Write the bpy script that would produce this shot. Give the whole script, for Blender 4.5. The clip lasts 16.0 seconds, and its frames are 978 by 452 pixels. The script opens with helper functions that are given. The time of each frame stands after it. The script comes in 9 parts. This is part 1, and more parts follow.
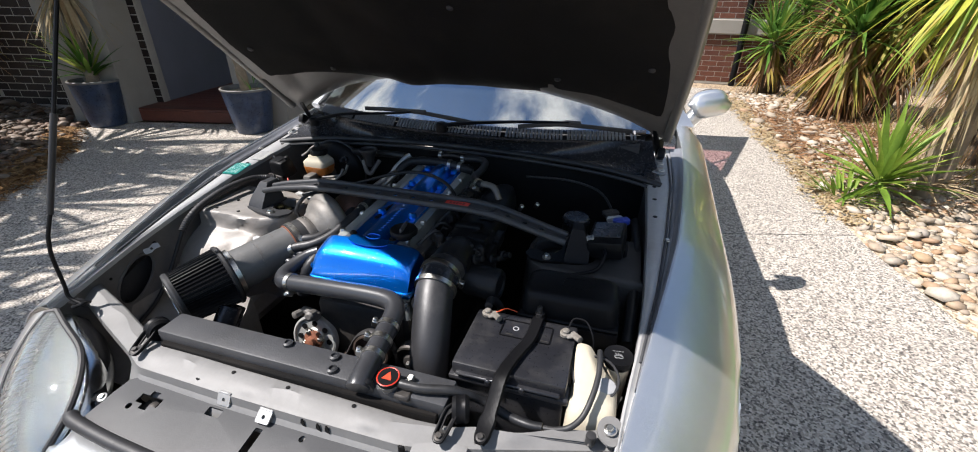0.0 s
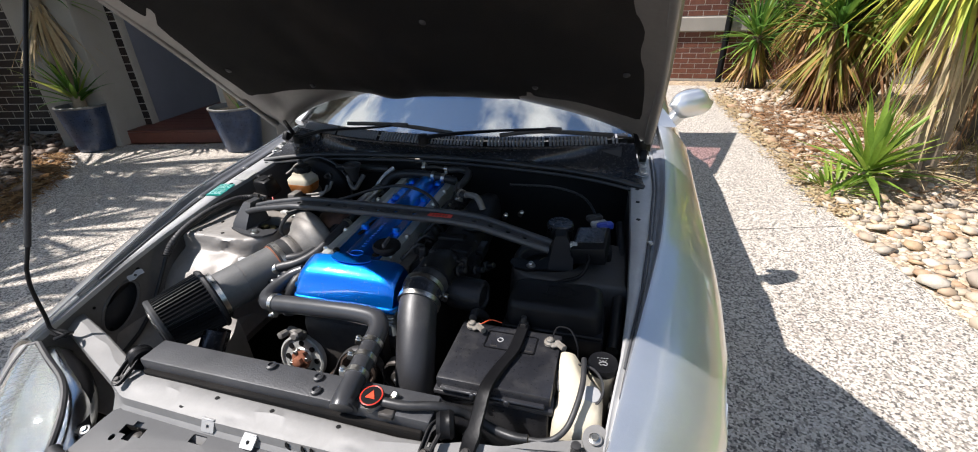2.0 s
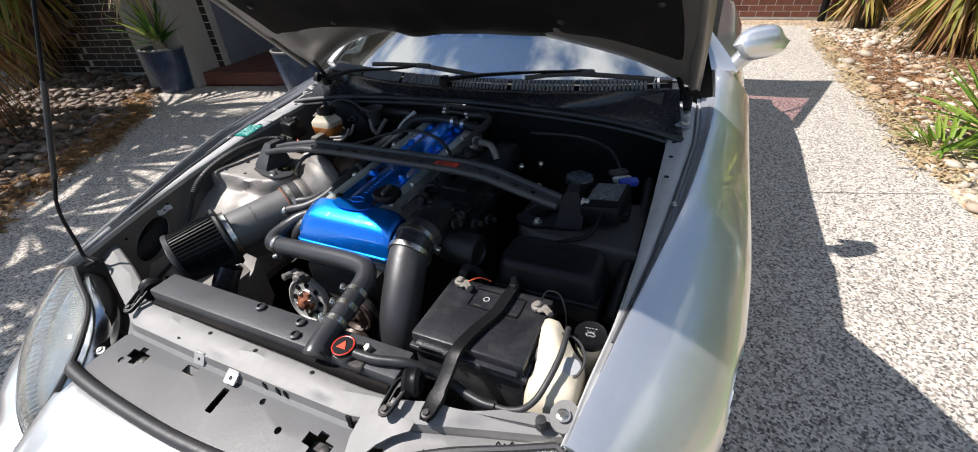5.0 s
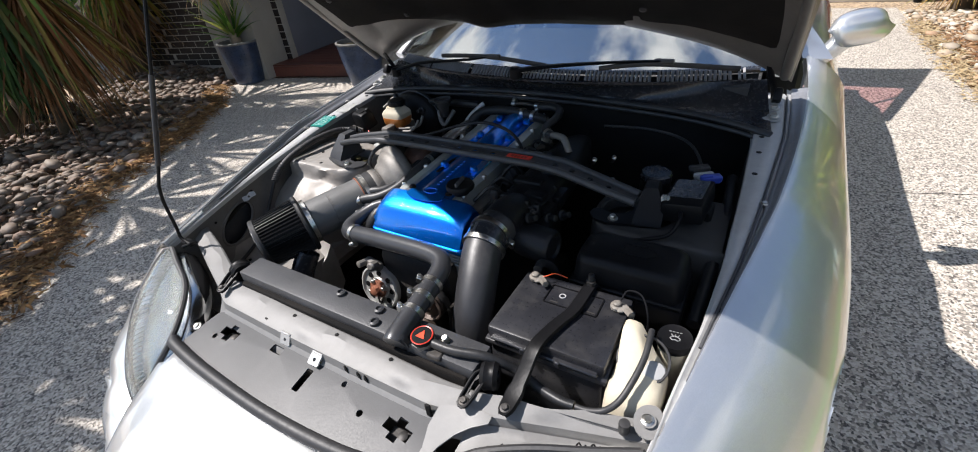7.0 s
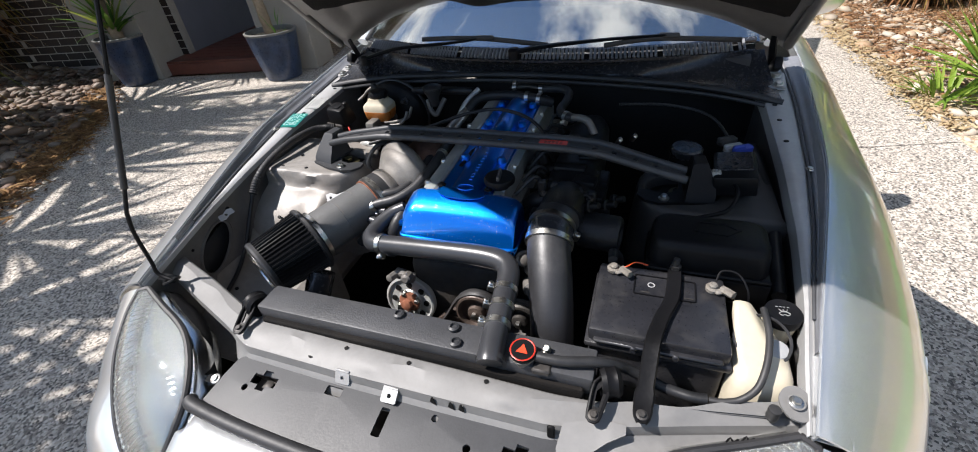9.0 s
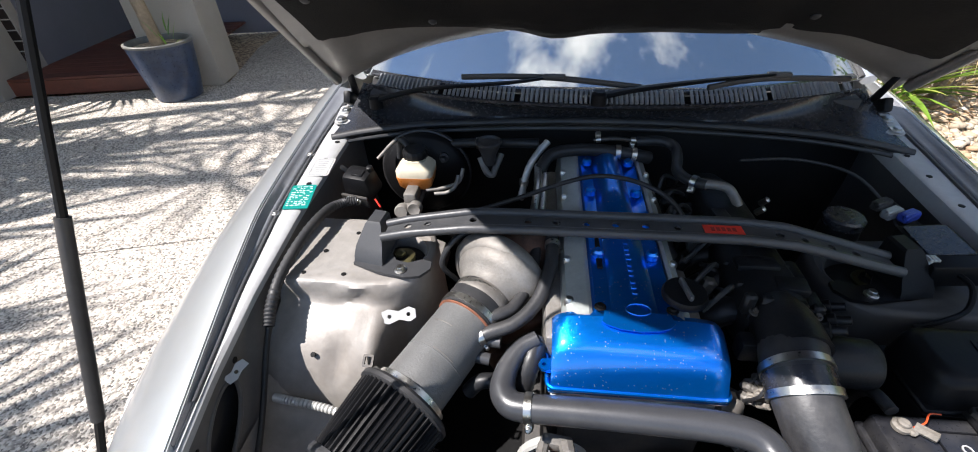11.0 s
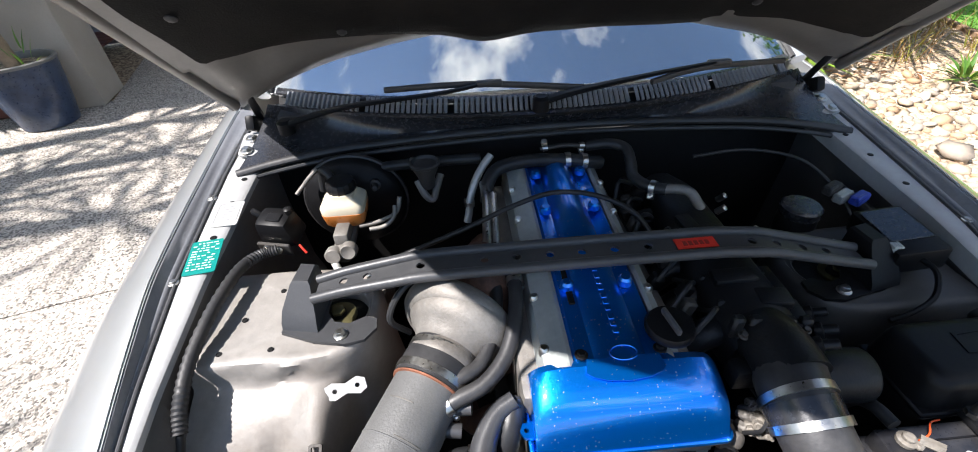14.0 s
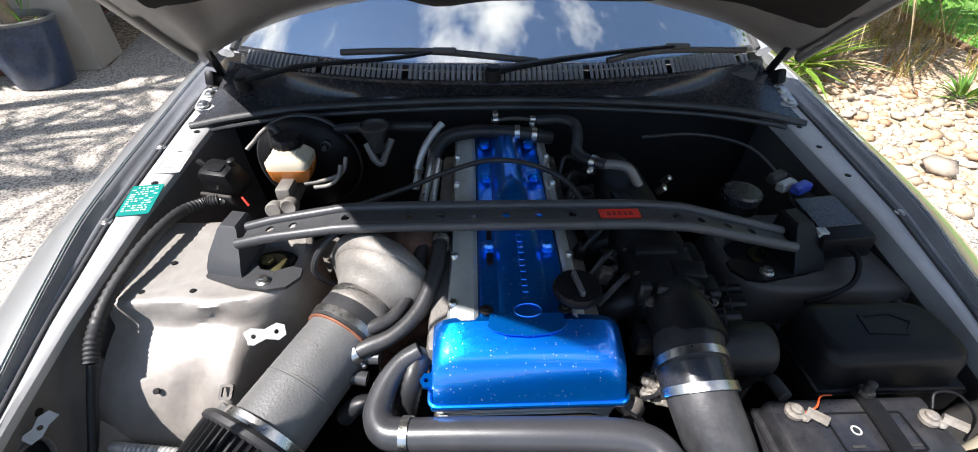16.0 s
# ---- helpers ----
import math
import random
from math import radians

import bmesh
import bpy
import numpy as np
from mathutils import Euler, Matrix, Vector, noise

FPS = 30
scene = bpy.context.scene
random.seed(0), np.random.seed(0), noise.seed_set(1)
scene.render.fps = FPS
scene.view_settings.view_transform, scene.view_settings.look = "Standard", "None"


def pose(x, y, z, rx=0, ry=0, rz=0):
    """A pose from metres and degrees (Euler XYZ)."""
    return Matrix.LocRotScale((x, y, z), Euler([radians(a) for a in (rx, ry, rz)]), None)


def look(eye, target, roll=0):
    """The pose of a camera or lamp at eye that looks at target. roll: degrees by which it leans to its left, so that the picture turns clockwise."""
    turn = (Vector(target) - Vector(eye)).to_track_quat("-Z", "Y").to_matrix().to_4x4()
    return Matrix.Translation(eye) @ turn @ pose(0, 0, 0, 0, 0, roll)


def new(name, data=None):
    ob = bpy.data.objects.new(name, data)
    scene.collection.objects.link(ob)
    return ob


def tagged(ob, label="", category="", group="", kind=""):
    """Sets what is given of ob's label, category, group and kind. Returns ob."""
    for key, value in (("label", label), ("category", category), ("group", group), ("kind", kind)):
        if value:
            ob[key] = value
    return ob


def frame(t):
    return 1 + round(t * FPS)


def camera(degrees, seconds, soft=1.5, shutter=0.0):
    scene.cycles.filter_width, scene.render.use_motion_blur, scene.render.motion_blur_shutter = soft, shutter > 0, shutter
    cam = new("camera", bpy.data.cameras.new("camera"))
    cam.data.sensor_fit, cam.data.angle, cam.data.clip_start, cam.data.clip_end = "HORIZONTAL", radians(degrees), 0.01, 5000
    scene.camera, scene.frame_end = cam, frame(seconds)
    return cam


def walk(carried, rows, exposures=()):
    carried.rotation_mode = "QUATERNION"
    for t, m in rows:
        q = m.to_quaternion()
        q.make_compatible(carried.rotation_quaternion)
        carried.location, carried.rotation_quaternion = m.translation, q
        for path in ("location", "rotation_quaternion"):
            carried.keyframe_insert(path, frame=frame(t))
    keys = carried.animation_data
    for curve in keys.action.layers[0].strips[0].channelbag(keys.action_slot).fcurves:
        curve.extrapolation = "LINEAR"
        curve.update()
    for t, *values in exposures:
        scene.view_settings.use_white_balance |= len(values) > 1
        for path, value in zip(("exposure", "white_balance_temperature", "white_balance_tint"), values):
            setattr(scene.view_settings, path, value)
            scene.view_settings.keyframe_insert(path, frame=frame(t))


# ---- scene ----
cam = camera(95.0, 16.0, 1.0)
PATH = [
    (0, (0.559, 0.119, 1.296), (0.049, 1.824, 0.384), 0.8),
    (0.5, (0.566, 0.129, 1.294), (0.03, 1.83, 0.388), 0.6),
    (1, (0.584, 0.136, 1.299), (0.047, 1.838, 0.396), -1.2),
    (1.5, (0.592, 0.141, 1.299), (0.07, 1.85, 0.4), -1.9),
    (2, (0.593, 0.135, 1.307), (0.091, 1.854, 0.417), -1.7),
    (2.5, (0.588, 0.129, 1.303), (0.08, 1.853, 0.425), -1.5),
    (3, (0.59, 0.137, 1.302), (0.051, 1.855, 0.431), -1.9),
    (5.5, (0.718, 0.258, 1.268), (-0.111, 1.71, 0.171), -5.3),
    (6, (0.692, 0.232, 1.272), (-0.221, 1.643, 0.188), -6.5),
    (6.5, (0.666, 0.228, 1.275), (-0.252, 1.627, 0.18), -6.2),
    (7, (0.65, 0.233, 1.275), (-0.271, 1.633, 0.184), -6.0),
    (7.5, (0.679, 0.251, 1.266), (-0.245, 1.641, 0.164), -6.3),
    (8, (0.669, 0.251, 1.257), (-0.263, 1.628, 0.146), -6.3),
    (8.5, (0.531, 0.214, 1.255), (-0.268, 1.653, 0.119), -4.4),
    (9, (0.359, 0.19, 1.266), (-0.237, 1.703, 0.102), -5.5),
    (9.5, (0.16, 0.289, 1.287), (-0.3, 1.894, 0.187), -6.7),
    (10, (0.031, 0.334, 1.285), (-0.376, 1.954, 0.186), -5.8),
    (12.5, (-0.309, 0.655, 1.282), (-0.168, 2.175, -0.011), 1.0),
    (13, (-0.266, 0.655, 1.293), (-0.123, 2.186, 0.015), -1.6),
    (13.5, (-0.225, 0.64, 1.297), (-0.092, 2.197, 0.048), -2.4),
    (14, (-0.19, 0.61, 1.283), (-0.116, 2.186, 0.054), -2.9),
    (14.5, (-0.157, 0.606, 1.25), (-0.101, 2.182, 0.018), -1.9),
    (15, (-0.133, 0.601, 1.248), (-0.09, 2.174, 0.013), -0.2),
    (15.5, (-0.111, 0.58, 1.25), (-0.066, 2.148, 0.008), 0.3),
    (16, (-0.069, 0.561, 1.239), (-0.006, 2.128, -0.003), 0.6),
]
walk(cam, [(t, look(eye, target, roll)) for t, eye, target, roll in PATH],
     exposures=[(0.0, 0.87), (1.5, 0.91), (3.0, 1.04), (5.5, 0.87), (8.0, 0.89), (9.0, 0.89), (9.5, 1.26), (10.0, 1.45), (12.5, 1.18), (13.0, 1.30), (13.5, 1.42), (14.0, 1.48), (14.5, 1.48), (16.0, 1.54)])

# ---- light ----
SUN_FROM = Vector((-0.665, -0.265, 1.0)).normalized()
elev = math.asin(SUN_FROM.z)
world = bpy.data.worlds.new("sky")
scene.world = world
world.use_nodes = True
wn, wl = world.node_tree.nodes, world.node_tree.links
wn.clear()
sky = wn.new("ShaderNodeTexSky")
sky.sky_type, sky.sun_disc = "NISHITA", False
sky.sun_elevation, sky.sun_rotation = elev, math.atan2(SUN_FROM.x, SUN_FROM.y)
sky.air_density, sky.dust_density, sky.ozone_density = 1.0, 0.2, 5.0
wco = wn.new("ShaderNodeTexCoord")
wmap = wn.new("ShaderNodeMapping")
wmap.inputs["Scale"].default_value = (1.0, 1.0, 1.9)
wmap.inputs["Location"].default_value = (2.27, 0.54, 0.15)
cloud = wn.new("ShaderNodeTexNoise")
cloud.inputs["Scale"].default_value, cloud.inputs["Detail"].default_value = 2.3, 9.0
cloud.inputs["Roughness"].default_value = 0.56
cramp = wn.new("ShaderNodeValToRGB")
cramp.color_ramp.elements[0].position, cramp.color_ramp.elements[1].position = 0.52, 0.65
cmix = wn.new("ShaderNodeMix")
cmix.data_type = "RGBA"
cmix.inputs["B"].default_value = (8.5, 8.5, 8.5, 1.0)
wbg = wn.new("ShaderNodeBackground")
wbg.inputs["Strength"].default_value = 0.088
wout = wn.new("ShaderNodeOutputWorld")
wl.new(wco.outputs["Generated"], wmap.inputs["Vector"])
wl.new(wmap.outputs["Vector"], cloud.inputs["Vector"])
wl.new(cloud.outputs["Fac"], cramp.inputs["Fac"])
wl.new(cramp.outputs["Color"], cmix.inputs["Factor"])
wl.new(sky.outputs["Color"], cmix.inputs["A"])
wl.new(cmix.outputs["Result"], wbg.inputs["Color"])
wl.new(wbg.outputs["Background"], wout.inputs["Surface"])
sun = new("sun", bpy.data.lights.new("sun", "SUN"))
sun.data.energy, sun.data.angle, sun.data.color = 5.0, radians(0.53), (1.0, 0.952, 0.93)
sun.matrix_world = look(SUN_FROM * 30, (0, 0, 0))

# ---- materials ----
MATS = {}


def ramp_node(nt, stops, interp="LINEAR"):
    r = nt.nodes.new("ShaderNodeValToRGB")
    r.color_ramp.interpolation = interp
    els = r.color_ramp.elements
    while len(els) < len(stops):
        els.new(0.5)
    for e, (p, c) in zip(els, stops):
        e.position, e.color = p, (*c, 1.0)
    return r


def base_mat(name):
    m = bpy.data.materials.new(name)
    m.use_nodes = True
    nt = m.node_tree
    return m, nt, nt.nodes["Principled BSDF"]


def noise_node(nt, scale, detail=4.0, rough=0.6, vec=None):
    n = nt.nodes.new("ShaderNodeTexNoise")
    n.inputs["Scale"].default_value, n.inputs["Detail"].default_value, n.inputs["Roughness"].default_value = scale, detail, rough
    if vec is not None:
        nt.links.new(vec, n.inputs["Vector"])
    return n


def shade(c, f):
    return tuple(min(1.0, max(0.0, v * f)) for v in c)


def pbr(name, col, rough=0.5, metal=0.0, dirt=None, var=0.18, scale=9.0, fine=90.0, bump=0.15, grain=0.3, coat=0.0, dirt_amt=0.35, spec=0.5):
    """Paint, plastic, rubber or metal with two scales of variation, some dirt and a fine grain."""
    if name in MATS:
        return MATS[name]
    m, nt, b = base_mat(name)
    co = nt.nodes.new("ShaderNodeTexCoord").outputs["Object"]
    big, small = noise_node(nt, scale, 5, 0.6, co), noise_node(nt, fine, 3, 0.6, co)
    r1 = ramp_node(nt, [(0.3, shade(col, 1 - var)), (0.7, shade(col, 1 + var))])
    nt.links.new(big.outputs["Fac"], r1.inputs["Fac"])
    mix = nt.nodes.new("ShaderNodeMix")
    mix.data_type, mix.blend_type = "RGBA", "MULTIPLY"
    mix.inputs["Factor"].default_value = grain
    r2 = ramp_node(nt, [(0.3, (0.55, 0.55, 0.55)), (0.7, (1.0, 1.0, 1.0))])
    nt.links.new(small.outputs["Fac"], r2.inputs["Fac"])
    nt.links.new(r1.outputs["Color"], mix.inputs["A"])
    nt.links.new(r2.outputs["Color"], mix.inputs["B"])
    out = mix.outputs["Result"]
    rr = nt.nodes.new("ShaderNodeMapRange")
    rr.inputs["To Min"].default_value, rr.inputs["To Max"].default_value = max(0.02, rough - 0.09), min(1.0, rough + 0.09)
    nt.links.new(small.outputs["Fac"], rr.inputs["Value"])
    rough_out = rr.outputs["Result"]
    if dirt:
        dn = noise_node(nt, scale * 0.45, 8, 0.72, co)
        dr = nt.nodes.new("ShaderNodeMapRange")
        dr.inputs["From Min"].default_value, dr.inputs["From Max"].default_value = 0.46, 0.72
        dr.inputs["To Max"].default_value = dirt_amt
        nt.links.new(dn.outputs["Fac"], dr.inputs["Value"])
        dm = nt.nodes.new("ShaderNodeMix")
        dm.data_type = "RGBA"
        dm.inputs["B"].default_value = (*dirt, 1)
        nt.links.new(dr.outputs["Result"], dm.inputs["Factor"])
        nt.links.new(out, dm.inputs["A"])
        out = dm.outputs["Result"]
    nt.links.new(out, b.inputs["Base Color"])
    nt.links.new(rough_out, b.inputs["Roughness"])
    b.inputs["Metallic"].default_value = metal
    b.inputs["Specular IOR Level"].default_value = spec
    b.inputs["Coat Weight"].default_value, b.inputs["Coat Roughness"].default_value = coat, 0.06
    if bump:
        bp = nt.nodes.new("ShaderNodeBump")
        bp.inputs["Strength"].default_value, bp.inputs["Distance"].default_value = bump, 0.002
        nt.links.new(small.outputs["Fac"], bp.inputs["Height"])
        nt.links.new(bp.outputs["Normal"], b.inputs["Normal"])
    MATS[name] = m
    return m


def speckled(name, cols, size, rough=0.85, bump=0.6, stain=(0.2, 0.17, 0.13), stain_amt=0.3):
    """Exposed aggregate or gravel: small stones of several colours, size metres across."""
    m, nt, b = base_mat(name)
    co = nt.nodes.new("ShaderNodeTexCoord").outputs["Object"]
    v = nt.nodes.new("ShaderNodeTexVoronoi")
    v.inputs["Scale"].default_value = 1.0 / size
    nt.links.new(co, v.inputs["Vector"])
    sep = nt.nodes.new("ShaderNodeSeparateColor")
    nt.links.new(v.outputs["Color"], sep.inputs["Color"])
    n = len(cols)
    r = ramp_node(nt, [(i / n, c) for i, c in enumerate(cols)], "CONSTANT")
    nt.links.new(sep.outputs["Red"], r.inputs["Fac"])
    v2 = nt.nodes.new("ShaderNodeTexVoronoi")
    v2.inputs["Scale"].default_value = 0.42 / size
    nt.links.new(co, v2.inputs["Vector"])
    sep2 = nt.nodes.new("ShaderNodeSeparateColor")
    nt.links.new(v2.outputs["Color"], sep2.inputs["Color"])
    tone = ramp_node(nt, [(0.0, (0.75, 0.75, 0.75)), (0.5, (0.95, 0.95, 0.95)), (1.0, (1.15, 1.14, 1.10))])
    nt.links.new(sep2.outputs["Green"], tone.inputs["Fac"])
    mm = nt.nodes.new("ShaderNodeMix")
    mm.data_type, mm.blend_type = "RGBA", "MULTIPLY"
    mm.inputs["Factor"].default_value = 0.3
    nt.links.new(r.outputs["Color"], mm.inputs["A"])
    nt.links.new(tone.outputs["Color"], mm.inputs["B"])
    big = noise_node(nt, 1.3, 7, 0.65, co)
    mr = nt.nodes.new("ShaderNodeMapRange")
    mr.inputs["From Min"].default_value, mr.inputs["From Max"].default_value, mr.inputs["To Max"].default_value = 0.45, 0.75, stain_amt
    nt.links.new(big.outputs["Fac"], mr.inputs["Value"])
    ms = nt.nodes.new("ShaderNodeMix")
    ms.data_type = "RGBA"
    ms.inputs["B"].default_value = (*stain, 1)
    nt.links.new(mr.outputs["Result"], ms.inputs["Factor"])
    nt.links.new(mm.outputs["Result"], ms.inputs["A"])
    nt.links.new(ms.outputs["Result"], b.inputs["Base Color"])
    b.inputs["Roughness"].default_value = rough
    bp = nt.nodes.new("ShaderNodeBump")
    bp.invert = True
    bp.inputs["Strength"].default_value, bp.inputs["Distance"].default_value = bump, size * 0.5
    nt.links.new(v.outputs["Distance"], bp.inputs["Height"])
    nt.links.new(bp.outputs["Normal"], b.inputs["Normal"])
    return m


def by_piece(name, stops, rough=0.75, bump=0.4, fine=40.0, island=True, grain=0.35, coat=0.0):
    """Each piece (object or loose island) takes its own colour of the ramp."""
    m, nt, b = base_mat(name)
    co = nt.nodes.new("ShaderNodeTexCoord").outputs["Object"]
    if island:
        rnd = nt.nodes.new("ShaderNodeNewGeometry").outputs["Random Per Island"]
    else:
        rnd = nt.nodes.new("ShaderNodeObjectInfo").outputs["Random"]
    r = ramp_node(nt, stops)
    nt.links.new(rnd, r.inputs["Fac"])
    n1, n2 = noise_node(nt, fine, 6, 0.65, co), noise_node(nt, fine * 0.2, 4, 0.6, co)
    add = nt.nodes.new("ShaderNodeMath")
    add.operation = "MULTIPLY_ADD"
    add.inputs[1].default_value = 0.5
    nt.links.new(n1.outputs["Fac"], add.inputs[0])
    half = nt.nodes.new("ShaderNodeMath")
    half.operation = "MULTIPLY"
    half.inputs[1].default_value = 0.5
    nt.links.new(n2.outputs["Fac"], half.inputs[0])
    nt.links.new(half.outputs[0], add.inputs[2])
    t = ramp_node(nt, [(0.3, (1 - grain,) * 3), (0.7, (1.0 + grain * 0.5,) * 3)])
    nt.links.new(add.outputs[0], t.inputs["Fac"])
    mm = nt.nodes.new("ShaderNodeMix")
    mm.data_type, mm.blend_type = "RGBA", "MULTIPLY"
    mm.inputs["Factor"].default_value = 1.0
    nt.links.new(r.outputs["Color"], mm.inputs["A"])
    nt.links.new(t.outputs["Color"], mm.inputs["B"])
    nt.links.new(mm.outputs["Result"], b.inputs["Base Color"])
    b.inputs["Roughness"].default_value = rough
    b.inputs["Coat Weight"].default_value = coat
    bp = nt.nodes.new("ShaderNodeBump")
    bp.inputs["Strength"].default_value, bp.inputs["Distance"].default_value = bump, 0.004
    nt.links.new(n1.outputs["Fac"], bp.inputs["Height"])
    nt.links.new(bp.outputs["Normal"], b.inputs["Normal"])
    return m


def leaf_mat(name, stops, rough=0.45):
    """Thin leaves that let a third of the light through."""
    m = by_piece(name, stops, rough, 0.2, 60.0, True, 0.3)
    nt = m.node_tree
    b = nt.nodes["Principled BSDF"]
    tr = nt.nodes.new("ShaderNodeBsdfTranslucent")
    mx = nt.nodes.new("ShaderNodeMixShader")
    mx.inputs["Fac"].default_value = 0.33
    b.inputs["Specular IOR Level"].default_value = 0.25
    nt.links.new(b.inputs["Base Color"].links[0].from_socket, tr.inputs["Color"])
    nt.links.new(b.outputs["BSDF"], mx.inputs[1])
    nt.links.new(tr.outputs["BSDF"], mx.inputs[2])
    nt.links.new(mx.outputs["Shader"], nt.nodes["Material Output"].inputs["Surface"])
    return m


def glass_mat(name, col=(1, 1, 1), rough=0.0, ior=1.5, clear=1.0):
    m, nt, b = base_mat(name)
    b.inputs["Base Color"].default_value = (*col, 1)
    b.inputs["Roughness"].default_value, b.inputs["IOR"].default_value = rough, ior
    b.inputs["Transmission Weight"].default_value = clear
    return m


def flake_paint(name, col, rough, coat=1.0, spots=None, spot_amt=0.0, metal=0.9):
    """Metallic car paint with flakes under a clear coat; spots: dried drops of dust."""
    m, nt, b = base_mat(name)
    co = nt.nodes.new("ShaderNodeTexCoord").outputs["Object"]
    v = nt.nodes.new("ShaderNodeTexVoronoi")
    v.inputs["Scale"].default_value = 900.0
    nt.links.new(co, v.inputs["Vector"])
    big = noise_node(nt, 6.0, 5, 0.6, co)
    r = ramp_node(nt, [(0.3, shade(col, 0.93)), (0.7, shade(col, 1.05))])
    nt.links.new(big.outputs["Fac"], r.inputs["Fac"])
    out = r.outputs["Color"]
    if spots:
        sv = nt.nodes.new("ShaderNodeTexVoronoi")
        sv.inputs["Scale"].default_value = 240.0
        nt.links.new(co, sv.inputs["Vector"])
        sc = nt.nodes.new("ShaderNodeSeparateColor")
        nt.links.new(sv.outputs["Color"], sc.inputs["Color"])
        rad = nt.nodes.new("ShaderNodeMapRange")
        rad.inputs["From Min"].default_value, rad.inputs["From Max"].default_value = 0.58, 1.0
        rad.inputs["To Max"].default_value = 0.23
        nt.links.new(sc.outputs["Red"], rad.inputs["Value"])
        less = nt.nodes.new("ShaderNodeMath")
        less.operation = "LESS_THAN"
        nt.links.new(sv.outputs["Distance"], less.inputs[0])
        nt.links.new(rad.outputs["Result"], less.inputs[1])
        amt = nt.nodes.new("ShaderNodeMath")
        amt.operation = "MULTIPLY"
        amt.inputs[1].default_value = spot_amt
        nt.links.new(less.outputs[0], amt.inputs[0])
        mx = nt.nodes.new("ShaderNodeMix")
        mx.data_type = "RGBA"
        mx.inputs["B"].default_value = (*spots, 1)
        nt.links.new(amt.outputs[0], mx.inputs["Factor"])
        nt.links.new(out, mx.inputs["A"])
        out = mx.outputs["Result"]
    nt.links.new(out, b.inputs["Base Color"])
    sub = nt.nodes.new("ShaderNodeVectorMath")
    sub.operation = "MULTIPLY_ADD"
    sub.inputs[1].default_value, sub.inputs[2].default_value = (0.10,) * 3, (-0.05,) * 3
    nt.links.new(v.outputs["Color"], sub.inputs[0])
    geo = nt.nodes.new("ShaderNodeNewGeometry")
    addn = nt.nodes.new("ShaderNodeVectorMath")
    nt.links.new(geo.outputs["Normal"], addn.inputs[0])
    nt.links.new(sub.outputs[0], addn.inputs[1])
    nrm = nt.nodes.new("ShaderNodeVectorMath")
    nrm.operation = "NORMALIZE"
    nt.links.new(addn.outputs[0], nrm.inputs[0])
    nt.links.new(nrm.outputs[0], b.inputs["Normal"])
    b.inputs["Metallic"].default_value, b.inputs["Roughness"].default_value = metal, rough
    b.inputs["Coat Weight"].default_value, b.inputs["Coat Roughness"].default_value = coat, 0.03
    return m


def tint_glass(name, tint):
    """Coloured film on glass: lets tinted light through, with a clear gloss."""
    m, nt, b = base_mat(name)
    b.inputs["Base Color"].default_value, b.inputs["Roughness"].default_value = (0.02, 0.02, 0.02, 1), 0.03
    tr, mx = nt.nodes.new("ShaderNodeBsdfTransparent"), nt.nodes.new("ShaderNodeMixShader")
    tr.inputs["Color"].default_value = (*tint, 1)
    mx.inputs["Fac"].default_value = 0.9
    nt.links.new(b.outputs["BSDF"], mx.inputs[1])
    nt.links.new(tr.outputs["BSDF"], mx.inputs[2])
    nt.links.new(mx.outputs["Shader"], nt.nodes["Material Output"].inputs["Surface"])
    return m


